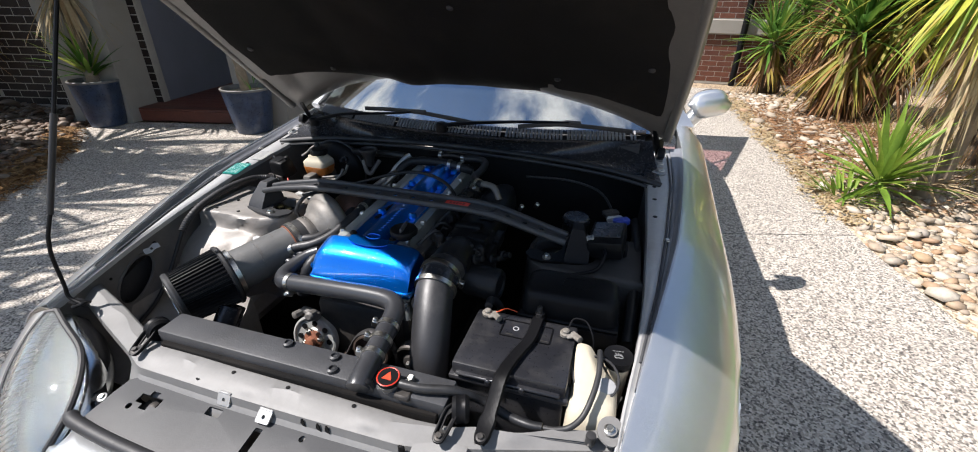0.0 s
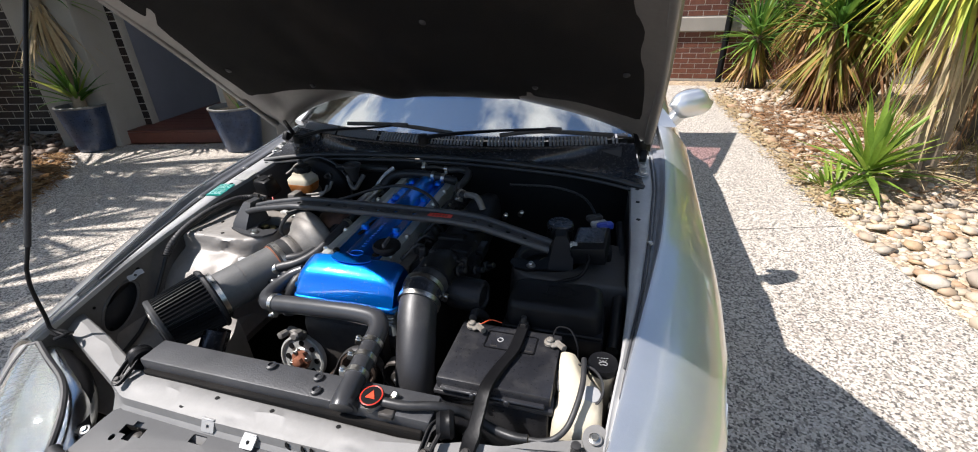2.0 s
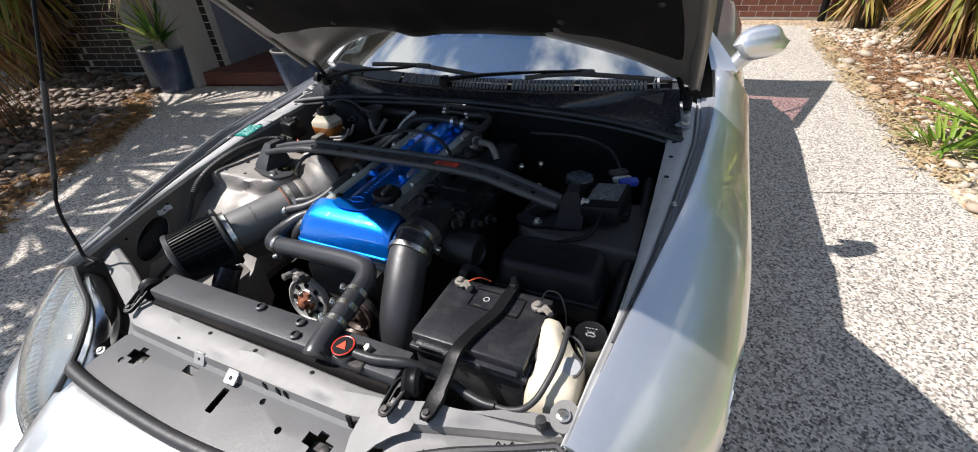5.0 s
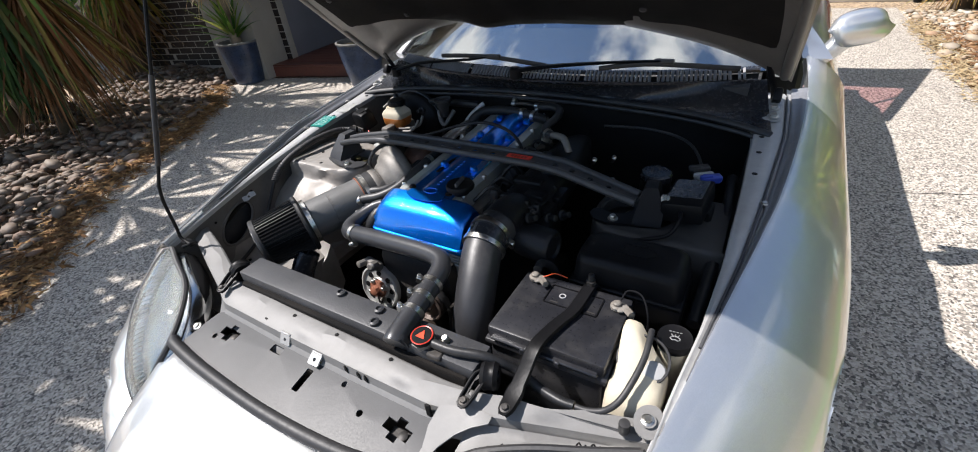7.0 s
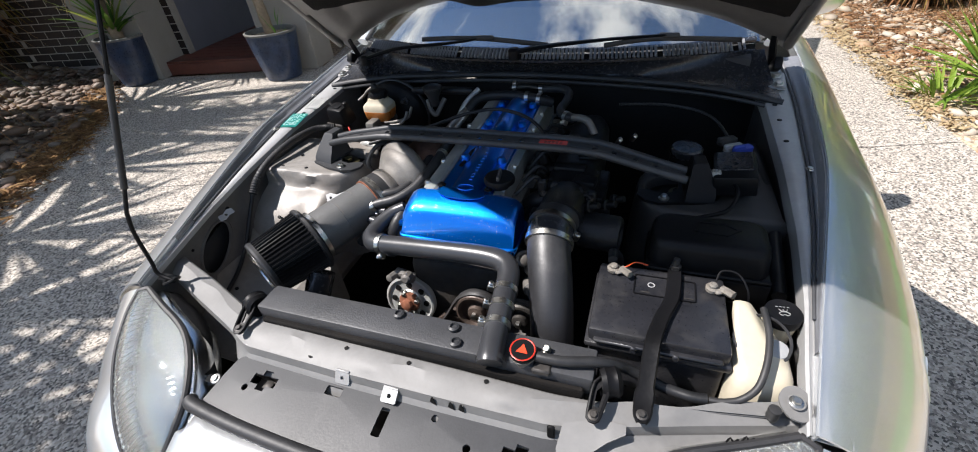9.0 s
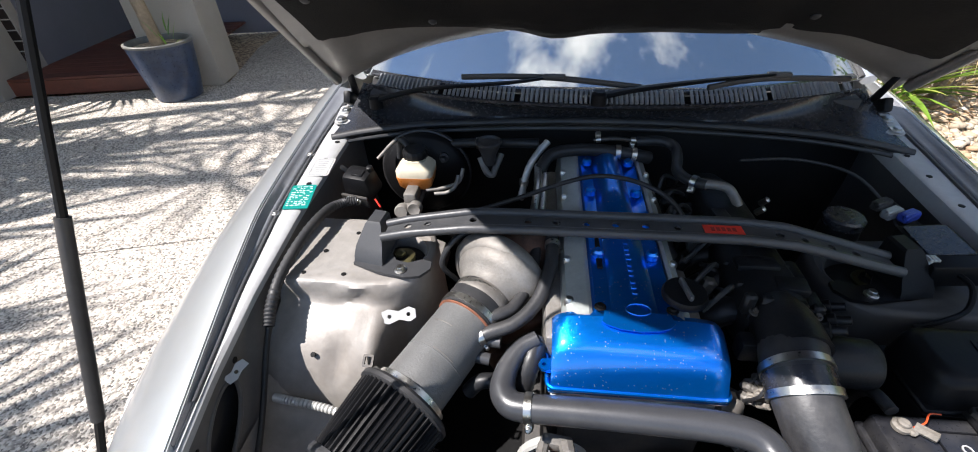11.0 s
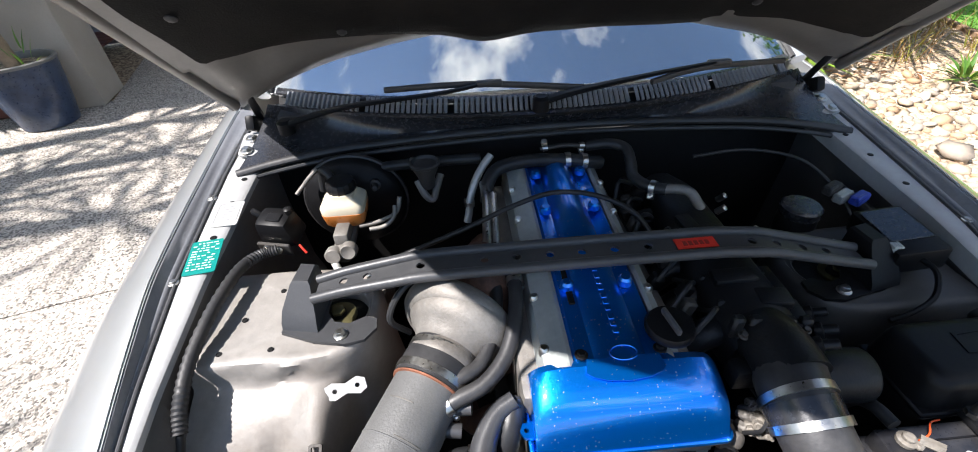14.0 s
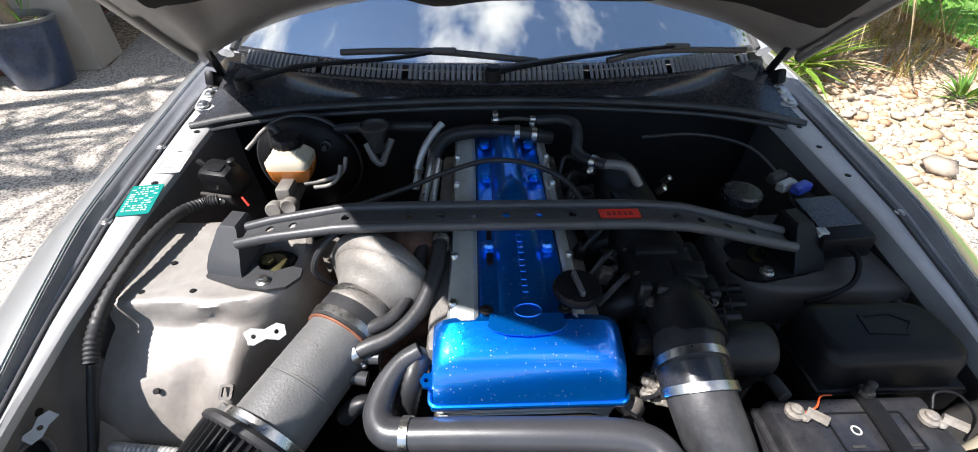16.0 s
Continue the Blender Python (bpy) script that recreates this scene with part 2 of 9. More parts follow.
M = dict(
    silver=flake_paint("silver_paint", (0.63, 0.645, 0.655), 0.34, 1.0, None, 0.0, 0.76),
    blue=flake_paint("blue_paint", (0.0, 0.20, 0.78), 0.30, 1.0, (0.70, 0.75, 0.80), 0.85, 0.88),
    undercoat=pbr("grey_undercoat", (0.165, 0.162, 0.157), 0.58, 0.1, (0.12, 0.113, 0.103), 0.12, 7, 90, 0.12, 0.25, 0.0, 0.4),
    bay=pbr("bay_paint", (0.37, 0.37, 0.367), 0.45, 0.15, (0.20, 0.17, 0.14), 0.10, 6, 70, 0.12, 0.2, 0.0, 0.35),
    dusty=pbr("dusty_bay_paint", (0.23, 0.215, 0.197), 0.5, 0.1, (0.16, 0.13, 0.105), 0.14, 9, 60, 0.35, 0.35, 0.0, 0.6),
    black=pbr("black_plastic", (0.0060, 0.0060, 0.0068), 0.42, 0.0, (0.026, 0.025, 0.023), 0.3, 8, 120, 0.15, 0.4, 0, 0.15, 0.15),
    satin=pbr("satin_black_sheet", (0.030, 0.031, 0.034), 0.46, 0.0, (0.08, 0.08, 0.08), 0.2, 7, 300, 0.07, 0.35, 0, 0.2, 0.35),
    bracegrey=pbr("worn_black_powder_coat", (0.040, 0.041, 0.044), 0.42, 0.0, (0.10, 0.098, 0.095), 0.2, 9, 240, 0.12, 0.35, 0, 0.3, 0.4),
    tankblack=pbr("textured_tank_plastic", (0.048, 0.049, 0.053), 0.5, 0.0, (0.09, 0.088, 0.085), 0.2, 9, 260, 0.35, 0.4, 0, 0.3, 0.4),
    # bay paint for the east side, with the hood's shade put into its colour
    wall=pbr("shaded_bay_paint", (0.034, 0.033, 0.032), 0.6, 0.0, (0.05, 0.046, 0.042), 0.2, 7, 60, 0.25, 0.35, 0.0, 0.6),
    wallgrey=pbr("dusty_wall_paint", (0.125, 0.118, 0.112), 0.6, 0.05, (0.075, 0.066, 0.058), 0.2, 8, 60, 0.3, 0.35, 0.0, 0.6),
    rubber=pbr("rubber", (0.017, 0.017, 0.0185), 0.55, 0.0, (0.09, 0.082, 0.075), 0.25, 12, 110, 0.2, 0.4, 0, 0.35),
    hose=pbr("rubber_hose", (0.016, 0.0165, 0.018), 0.42, 0.0, (0.09, 0.086, 0.082), 0.3, 14, 160, 0.15, 0.4, 0, 0.25, 0.3),
    pipe=pbr("powder_coated_pipe", (0.036, 0.037, 0.041), 0.32, 0.1, (0.12, 0.115, 0.11), 0.15, 10, 420, 0.06, 0.3, 0, 0.25),
    duct=pbr("dusty_grey_duct", (0.105, 0.105, 0.104), 0.5, 0.1, (0.17, 0.16, 0.145), 0.15, 10, 300, 0.3, 0.3, 0, 0.35),
    greyplastic=pbr("sun_faded_plastic", (0.075, 0.077, 0.084), 0.38, 0.0, (0.12, 0.115, 0.11), 0.2, 9, 140, 0.2, 0.35, 0, 0.4),
    # paler than the cowl: light caught by the slats is put into this colour
    slat=pbr("lit_slat_plastic", (0.17, 0.176, 0.19), 0.42, 0.0, (0.2, 0.19, 0.18), 0.2, 9, 140, 0.1, 0.3, 0, 0.4),
    seal=pbr("grey_seam_sealer", (0.05, 0.051, 0.055), 0.5, 0.0, (0.09, 0.088, 0.085), 0.2, 9, 120, 0.2, 0.35, 0, 0.4),
    strip=pbr("dusty_rubber_strip", (0.15, 0.154, 0.165), 0.4, 0.0, (0.17, 0.165, 0.16), 0.2, 9, 120, 0.2, 0.35, 0, 0.45),
    liner=pbr("hood_liner_felt", (0.0055, 0.005, 0.0048), 0.9, 0.0, (0.030, 0.024, 0.019), 0.4, 5, 300, 0.8, 0.5, 0, 0.35, 0.2),
    hoodin=pbr("hood_inner_paint", (0.17, 0.158, 0.145), 0.42, 0.4, (0.10, 0.085, 0.07), 0.15, 4, 80, 0.2, 0.25, 0, 0.4),
    alu=pbr("cast_aluminium", (0.18, 0.170, 0.156), 0.6, 0.4, (0.13, 0.105, 0.085), 0.3, 18, 260, 0.3, 0.4, 0, 0.4),
    steel=pbr("zinc_steel", (0.56, 0.55, 0.52), 0.3, 1.0, (0.2, 0.15, 0.1), 0.15, 20, 150, 0.2, 0.3, 0, 0.3),
    chrome=pbr("bright_steel", (0.75, 0.75, 0.76), 0.12, 1.0, None, 0.05, 20, 90, 0.03, 0.1),
    camgrey=pbr("cam_cover_paint", (0.40, 0.43, 0.42), 0.4, 0.5, (0.2, 0.19, 0.16), 0.12, 12, 90, 0.2, 0.25, 0, 0.3),
    zincyellow=pbr("yellow_zinc", (0.09, 0.08, 0.035), 0.45, 0.6, (0.08, 0.07, 0.04), 0.2, 30, 120, 0.2, 0.3, 0, 0.5),
    rust=pbr("rusty_iron", (0.12, 0.062, 0.042), 0.75, 0.3, (0.05, 0.03, 0.025), 0.35, 40, 160, 0.5, 0.5, 0, 0.5),
    lead=pbr("corroded_lead", (0.18, 0.16, 0.135), 0.7, 0.2, (0.30, 0.29, 0.27), 0.3, 60, 200, 0.5, 0.5, 0, 0.5),
    battery=pbr("dusty_battery_case", (0.016, 0.0165, 0.020), 0.30, 0.0, (0.10, 0.095, 0.088), 0.25, 16, 180, 0.08, 0.4, 0, 0.38, 0.5),
    boot=pbr("dusty_rubber_boot", (0.020, 0.020, 0.022), 0.45, 0.0, (0.12, 0.115, 0.11), 0.2, 11, 160, 0.15, 0.35, 0, 0.45),
    castblack=pbr("black_cast_alloy", (0.007, 0.0074, 0.0088), 0.42, 0.1, (0.045, 0.043, 0.041), 0.25, 14, 200, 0.3, 0.4, 0, 0.22, 0.25),
    pulley=pbr("worn_brown_pulley", (0.10, 0.075, 0.062), 0.45, 0.3, (0.07, 0.045, 0.035), 0.25, 30, 140, 0.2, 0.4, 0, 0.5),
    iron=pbr("dark_iron", (0.05, 0.047, 0.045), 0.55, 0.5, (0.10, 0.08, 0.06), 0.3, 20, 120, 0.3, 0.4, 0, 0.4),
    white=pbr("aged_white_plastic", (0.50, 0.45, 0.345), 0.42, 0.0, (0.38, 0.30, 0.20), 0.08, 9, 80, 0.1, 0.15, 0, 0.35),
    amber=pbr("brake_fluid_amber", (0.52, 0.17, 0.035), 0.3, 0.0, None, 0.2, 12, 60, 0.05, 0.2),
    red=pbr("red_sticker", (0.62, 0.035, 0.02), 0.4, 0, None, 0.1, 20, 90, 0.05, 0.15),
    redcap=pbr("red_enamel", (0.50, 0.03, 0.015), 0.35, 0.1, (0.1, 0.02, 0.02), 0.2, 30, 90, 0.1, 0.3),
    orange=pbr("orange_wire", (0.55, 0.07, 0.015), 0.45),
    green=pbr("green_tag", (0.0, 0.20, 0.17), 0.35, 0.2, None, 0.1, 20, 90, 0.02, 0.1),
    print=pbr("pale_print", (0.55, 0.70, 0.66), 0.5, 0, None, 0.1, 20, 90, 0.0, 0.1),
    mark=pbr("grey_print", (0.30, 0.30, 0.30), 0.5, 0, None, 0.1, 20, 90, 0.0, 0.1),
    label=pbr("silver_label", (0.44, 0.44, 0.42), 0.35, 0.3, None, 0.1, 14, 90, 0.05, 0.2),
    # near-black with deep shade in the colour; also used for small black parts
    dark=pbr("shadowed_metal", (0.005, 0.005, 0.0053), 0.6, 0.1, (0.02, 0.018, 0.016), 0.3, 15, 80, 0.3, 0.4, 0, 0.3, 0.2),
    blueconn=pbr("blue_connector", (0.03, 0.06, 0.35), 0.4),
    copper=pbr("worn_bolt", (0.30, 0.12, 0.07), 0.6, 0.4, (0.1, 0.05, 0.03), 0.3, 40, 120, 0.4, 0.4),
    lens=glass_mat("headlight_lens", (0.86, 0.88, 0.86), 0.05, 1.45, 0.9),
    gloss=pbr("gloss_black_cowl", (0.020, 0.021, 0.025), 0.26, 0.0, (0.035, 0.034, 0.033), 0.2, 8, 120, 0.04, 0.3, 0, 0.2, 0.5),
    hatchglass=tint_glass("hatch_glass", (0.80, 0.62, 0.64)),
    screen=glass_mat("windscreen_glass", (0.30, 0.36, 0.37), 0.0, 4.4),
    reflect=pbr("reflector", (0.62, 0.62, 0.60), 0.22, 1.0, None, 0.1, 20, 90, 0.1, 0.1),
    cabin=pbr("cabin_vinyl", (0.03, 0.03, 0.032), 0.7, 0.0, None, 0.2, 9, 90, 0.2, 0.3),
)

M["silver"].node_tree.nodes["Principled BSDF"].inputs["Coat IOR"].default_value = 2.0

# ---- shapes ----


def thing(name, base, label, category, group="", kind=""):
    ob = new(name)
    ob.empty_display_size = 0.05
    ob.location = base
    return tagged(ob, label, category, group, kind)


def smooth_mesh(bm, angle=38.0):
    bmesh.ops.recalc_face_normals(bm, faces=bm.faces)
    lim = radians(angle)
    for f in bm.faces:
        f.smooth = True
    for e in bm.edges:
        if len(e.link_faces) == 2:
            e.smooth = e.calc_face_angle(0.0) < lim


def part(name, bm, material, parent=None, label="", angle=38.0):
    """Links a bmesh, built in world places, as one mesh object under a thing or a part."""
    smooth_mesh(bm, angle)
    me = bpy.data.meshes.new(name)
    bm.to_mesh(me)
    bm.free()
    me.materials.append(material)
    ob = new(name, me)
    if parent is not None:
        ob.parent = parent
        if parent.type == "EMPTY":
            ob.matrix_parent_inverse = Matrix.Translation(-parent.location)
    return tagged(ob, label)


def grid_mesh(bm, rows, closed=False):
    """Faces between rows of points; closed: each row is a ring."""
    vs = [[bm.verts.new(p) for p in r] for r in rows]
    n = len(vs[0])
    for a, b in zip(vs, vs[1:]):
        for i in range(n if closed else n - 1):
            j = (i + 1) % n
            bm.faces.new((a[i], a[j], b[j], b[i]))
    return vs


def shell(bm, rows, off):
    """A sheet of the given thickness vector (or function of row, column) off the rows of points."""
    rows = [[Vector(p) for p in r] for r in rows]
    under = [[p + (off(i, j) if callable(off) else Vector(off)) for j, p in enumerate(r)] for i, r in enumerate(rows)]
    a, b = grid_mesh(bm, rows), grid_mesh(bm, under)
    n, k = len(a), len(a[0])
    for i in range(n - 1):
        bm.faces.new((a[i][0], a[i + 1][0], b[i + 1][0], b[i][0]))
        bm.faces.new((a[i][k - 1], a[i + 1][k - 1], b[i + 1][k - 1], b[i][k - 1]))
    for j in range(k - 1):
        bm.faces.new((a[0][j], a[0][j + 1], b[0][j + 1], b[0][j]))
        bm.faces.new((a[n - 1][j], a[n - 1][j + 1], b[n - 1][j + 1], b[n - 1][j]))
    return bm


def loft(bm, rings, cap=True, first=True, last=True):
    vs = grid_mesh(bm, rings, True)
    if cap and first:
        bm.faces.new(vs[0])
    if cap and last:
        bm.faces.new(vs[-1])
    return bm


def curve_points(pts, per=6):
    """A smooth line through the points."""
    p = [Vector(q) for q in pts]
    if len(p) < 3:
        return [p[0].lerp(p[1], i / per) for i in range(per + 1)]
    p = [2 * p[0] - p[1]] + p + [2 * p[-1] - p[-2]]
    out = []
    for i in range(1, len(p) - 2):
        for k in range(per):
            t = k / per
            a, b, c, d = p[i - 1 : i + 3]
            out.append(0.5 * (2 * b + (c - a) * t + (2 * a - 5 * b + 4 * c - d) * t * t + (3 * b - a - 3 * c + d) * t**3))
    return out + [p[-2]]


def sweep(bm, pts, radius, seg=14, per=6, flat=1.0, cap=True, ribs=0.0):
    """A tube along a smooth line; radius: a number or one a point; ribs: depth of corrugation."""
    line = curve_points(pts, per) if per > 1 else [Vector(p) for p in pts]
    n = len(line)
    rs = radius if isinstance(radius, (list, tuple)) else [radius] * 2
    up = Vector((0.03, 0.02, 1))
    rings = []
    for i, p in enumerate(line):
        d = (line[min(i + 1, n - 1)] - line[max(i - 1, 0)]).normalized()
        u = d.cross(up)
        u = u.normalized() if u.length > 1e-4 else Vector((1, 0, 0))
        v = u.cross(d).normalized()
        up = v
        f = i / (n - 1) * (len(rs) - 1)
        k = min(int(f), len(rs) - 2)
        r = rs[k] + (rs[k + 1] - rs[k]) * (f - k)
        if ribs and i % 2:
            r -= ribs
        rings.append([p + u * (r * math.cos(a)) + v * (r * flat * math.sin(a)) for a in (2 * math.pi * j / seg for j in range(seg))])
    return loft(bm, rings, cap)


def frame_of(base, axis, turn=0.0):
    """A matrix at base with z along axis."""
    q = Vector(axis).normalized().to_track_quat("Z", "Y")
    return Matrix.Translation(base) @ q.to_matrix().to_4x4() @ Matrix.Rotation(radians(turn), 4, "Z")


def lathe(bm, profile, m=Matrix(), seg=24, wave=None, first=True, last=True):
    """Turns (radius, height) pairs about the z axis of m."""
    rings = []
    for r, z in profile:
        ring = []
        for j in range(seg):
            a = 2 * math.pi * j / seg
            rr = r * (wave(a) if wave else 1.0)
            ring.append(m @ Vector((max(rr, 1e-4) * math.cos(a), max(rr, 1e-4) * math.sin(a), z)))
        rings.append(ring)
    return loft(bm, rings, True, first, last)


def block(bm, size, m=Matrix(), bevel=0.004, seg=2, taper=(1.0, 1.0)):
    """A box about the origin of m, with rounded edges; taper: scale of its top in x and y."""
    tmp = bmesh.new()
    bmesh.ops.create_cube(tmp, size=1.0)
    for v in tmp.verts:
        k = taper if v.co.z > 0 else (1.0, 1.0)
        v.co = Vector((v.co.x * size[0] * k[0], v.co.y * size[1] * k[1], v.co.z * size[2]))
    if bevel:
        bmesh.ops.bevel(tmp, geom=list(tmp.edges), offset=min(bevel, 0.45 * min(size)), segments=seg, profile=0.5, affect="EDGES")
    join(bm, tmp, m)
    return bm


def join(bm, other, m=Matrix()):
    vs = {v: bm.verts.new(m @ v.co) for v in other.verts}
    for f in other.faces:
        bm.faces.new([vs[v] for v in f.verts])
    other.free()
    return bm


def plate(bm, outline, holes=(), thick=0.002, m=Matrix(), lift=None):
    """A flat sheet with real holes, in the xy plane of m; lift: height of a point above that plane."""
    tmp = bmesh.new()
    for loop in (outline, *holes):
        vs = [tmp.verts.new((x, y, 0)) for x, y in loop]
        for i, v in enumerate(vs):
            tmp.edges.new((v, vs[(i + 1) % len(vs)]))
    bmesh.ops.triangle_fill(tmp, edges=list(tmp.edges), use_beauty=True, normal=(0, 0, 1))
    got = bmesh.ops.extrude_face_region(tmp, geom=list(tmp.faces))
    for g in got["geom"]:
        if isinstance(g, bmesh.types.BMVert):
            g.co.z -= thick
    if lift:
        for v in tmp.verts:
            v.co.z += lift(v.co.x, v.co.y)
    return join(bm, tmp, m)


def rounded(x0, y0, x1, y1, r, n=5):
    pts = []
    for cx, cy, a0 in ((x1 - r, y1 - r, 0), (x0 + r, y1 - r, 90), (x0 + r, y0 + r, 180), (x1 - r, y0 + r, 270)):
        pts += [(cx + r * math.cos(radians(a0 + 90 * i / n)), cy + r * math.sin(radians(a0 + 90 * i / n))) for i in range(n + 1)]
    return pts


def circle(x, y, r, n=12):
    return [(x + r * math.cos(2 * math.pi * i / n), y + r * math.sin(2 * math.pi * i / n)) for i in range(n)]


def bolt(parent, at, axis=(0, 0, 1), r=0.008, h=0.007, material=None, name="bolt"):
    bm = bmesh.new()
    m = frame_of(at, axis)
    lathe(bm, [(r * 1.55, -0.001), (r * 1.55, 0.0015), (r * 1.4, 0.002)], m, 14)
    lathe(bm, [(r, 0.001), (r, h * 0.85), (r * 0.85, h)], m, 6)
    return part(name, bm, material or M["steel"], parent, "")


def clamp(parent, at, axis, r, width=0.014, screw=0.0):
    """A worm-drive hose clamp round a hose."""
    bm = bmesh.new()
    m = frame_of(at, axis, screw)
    lathe(bm, [(r + 0.0002, -width / 2), (r + 0.0018, -width / 2), (r + 0.0018, width / 2), (r + 0.0002, width / 2)], m, 28)
    block(bm, (0.012, 0.018, width * 1.1), m @ Matrix.Translation((r + 0.006, 0, 0)), 0.002, 1)
    lathe(bm, [(0.005, -0.008), (0.005, 0.012), (0.003, 0.014)], m @ Matrix.Translation((r + 0.007, 0, 0)) @ Matrix.Rotation(radians(90), 4, "X"), 8)
    return part("hose_clamp", bm, M["steel"], parent, "bright steel hose clamp with a screw")


def smooth_table(x, xs, ys):
    """A smooth line through the table."""
    x = min(max(float(x), xs[0]), xs[-1])
    i = max(0, min(len(xs) - 2, int(np.searchsorted(xs, x)) - 1))
    slope = [(ys[min(k + 1, len(xs) - 1)] - ys[max(k - 1, 0)]) / (xs[min(k + 1, len(xs) - 1)] - xs[max(k - 1, 0)]) for k in (i, i + 1)]
    h = xs[i + 1] - xs[i]
    t = (x - xs[i]) / h
    return (2 * t**3 - 3 * t**2 + 1) * ys[i] + (t**3 - 2 * t**2 + t) * h * slope[0] + (3 * t**2 - 2 * t**3) * ys[i + 1] + (t**3 - t**2) * h * slope[1]


def lerp_table(x, xs, ys):
    return float(np.interp(x, xs, ys))

# ---- car body ----
YS = [0.60, 0.73, 0.84, 1.0, 1.2, 1.5, 1.66, 1.80]
LEDGE_Z = [0.657, 0.682, 0.700, 0.727, 0.758, 0.787, 0.812, 0.84]
LEDGE_IN = [0.615, 0.630, 0.645, 0.655, 0.657, 0.655, 0.64, 0.63]
LEDGE_OUT = [0.622, 0.640, 0.656, 0.680, 0.700, 0.721, 0.716, 0.705]
FY = [0.58, 0.75, 0.90, 1.05, 1.2, 1.5, 1.75, 2.0]
FXE = [0.622, 0.652, 0.680, 0.708, 0.732, 0.757, 0.763, 0.75]
FZE = [0.660, 0.696, 0.728, 0.757, 0.781, 0.809, 0.840, 0.87]
FXM = [0.770, 0.838, 0.868, 0.880, 0.885, 0.884, 0.882, 0.885]

car = thing("car", (0, 2.2, 0), "silver two-door sports car with its hood propped open on a driveway", "car")


def crest(xe, ze, xm, n):
    """The rounded shoulder of a fender, from its inner edge out to the flank."""
    w, out = xm - xe, []
    for k in range(n + 1):
        t = k / n
        b1, b2, b3 = 3 * t * (1 - t) ** 2, 3 * t * t * (1 - t), t**3
        out.append((xe + w * (0.40 * b1 + b2 + b3), ze - (0.12 * w * b1 + 0.58 * w * b2 + 0.15 * b3)))
    return out


def fender_rows(side):
    rows = []
    for y in np.linspace(0.612, 2.0, 90):
        xe, ze, xm = (smooth_table(y, FY, t) for t in (FXE, FZE, FXM))
        row = [(side * (xe - 0.004), y, ze - 0.022), (side * (xe + 0.001), y, ze - 0.004)]
        row += [(side * x, y, z) for x, z in crest(xe, ze, xm, 36)]
        row += [(side * (xm - 0.0002 * k * k), y, ze - 0.15 - (ze - 0.35) * k / 30) for k in range(1, 31)]
        rows.append(row)
    return rows


def cut_arch(bm, y0, z0=0.30, r=0.305):
    gone = [f for f in bm.faces if (f.calc_center_median().y - y0) ** 2 + (f.calc_center_median().z - z0) ** 2 < r * r]
    bmesh.ops.delete(bm, geom=gone, context="FACES")
    for v in {v for e in bm.edges if e.is_boundary for v in e.verts}:
        d = math.hypot(v.co.y - y0, v.co.z - z0)
        if d < r + 0.04 and v.co.z > 0.2:
            k = (r + 0.004) / d
            v.co.y, v.co.z = y0 + (v.co.y - y0) * k, z0 + (v.co.z - z0) * k


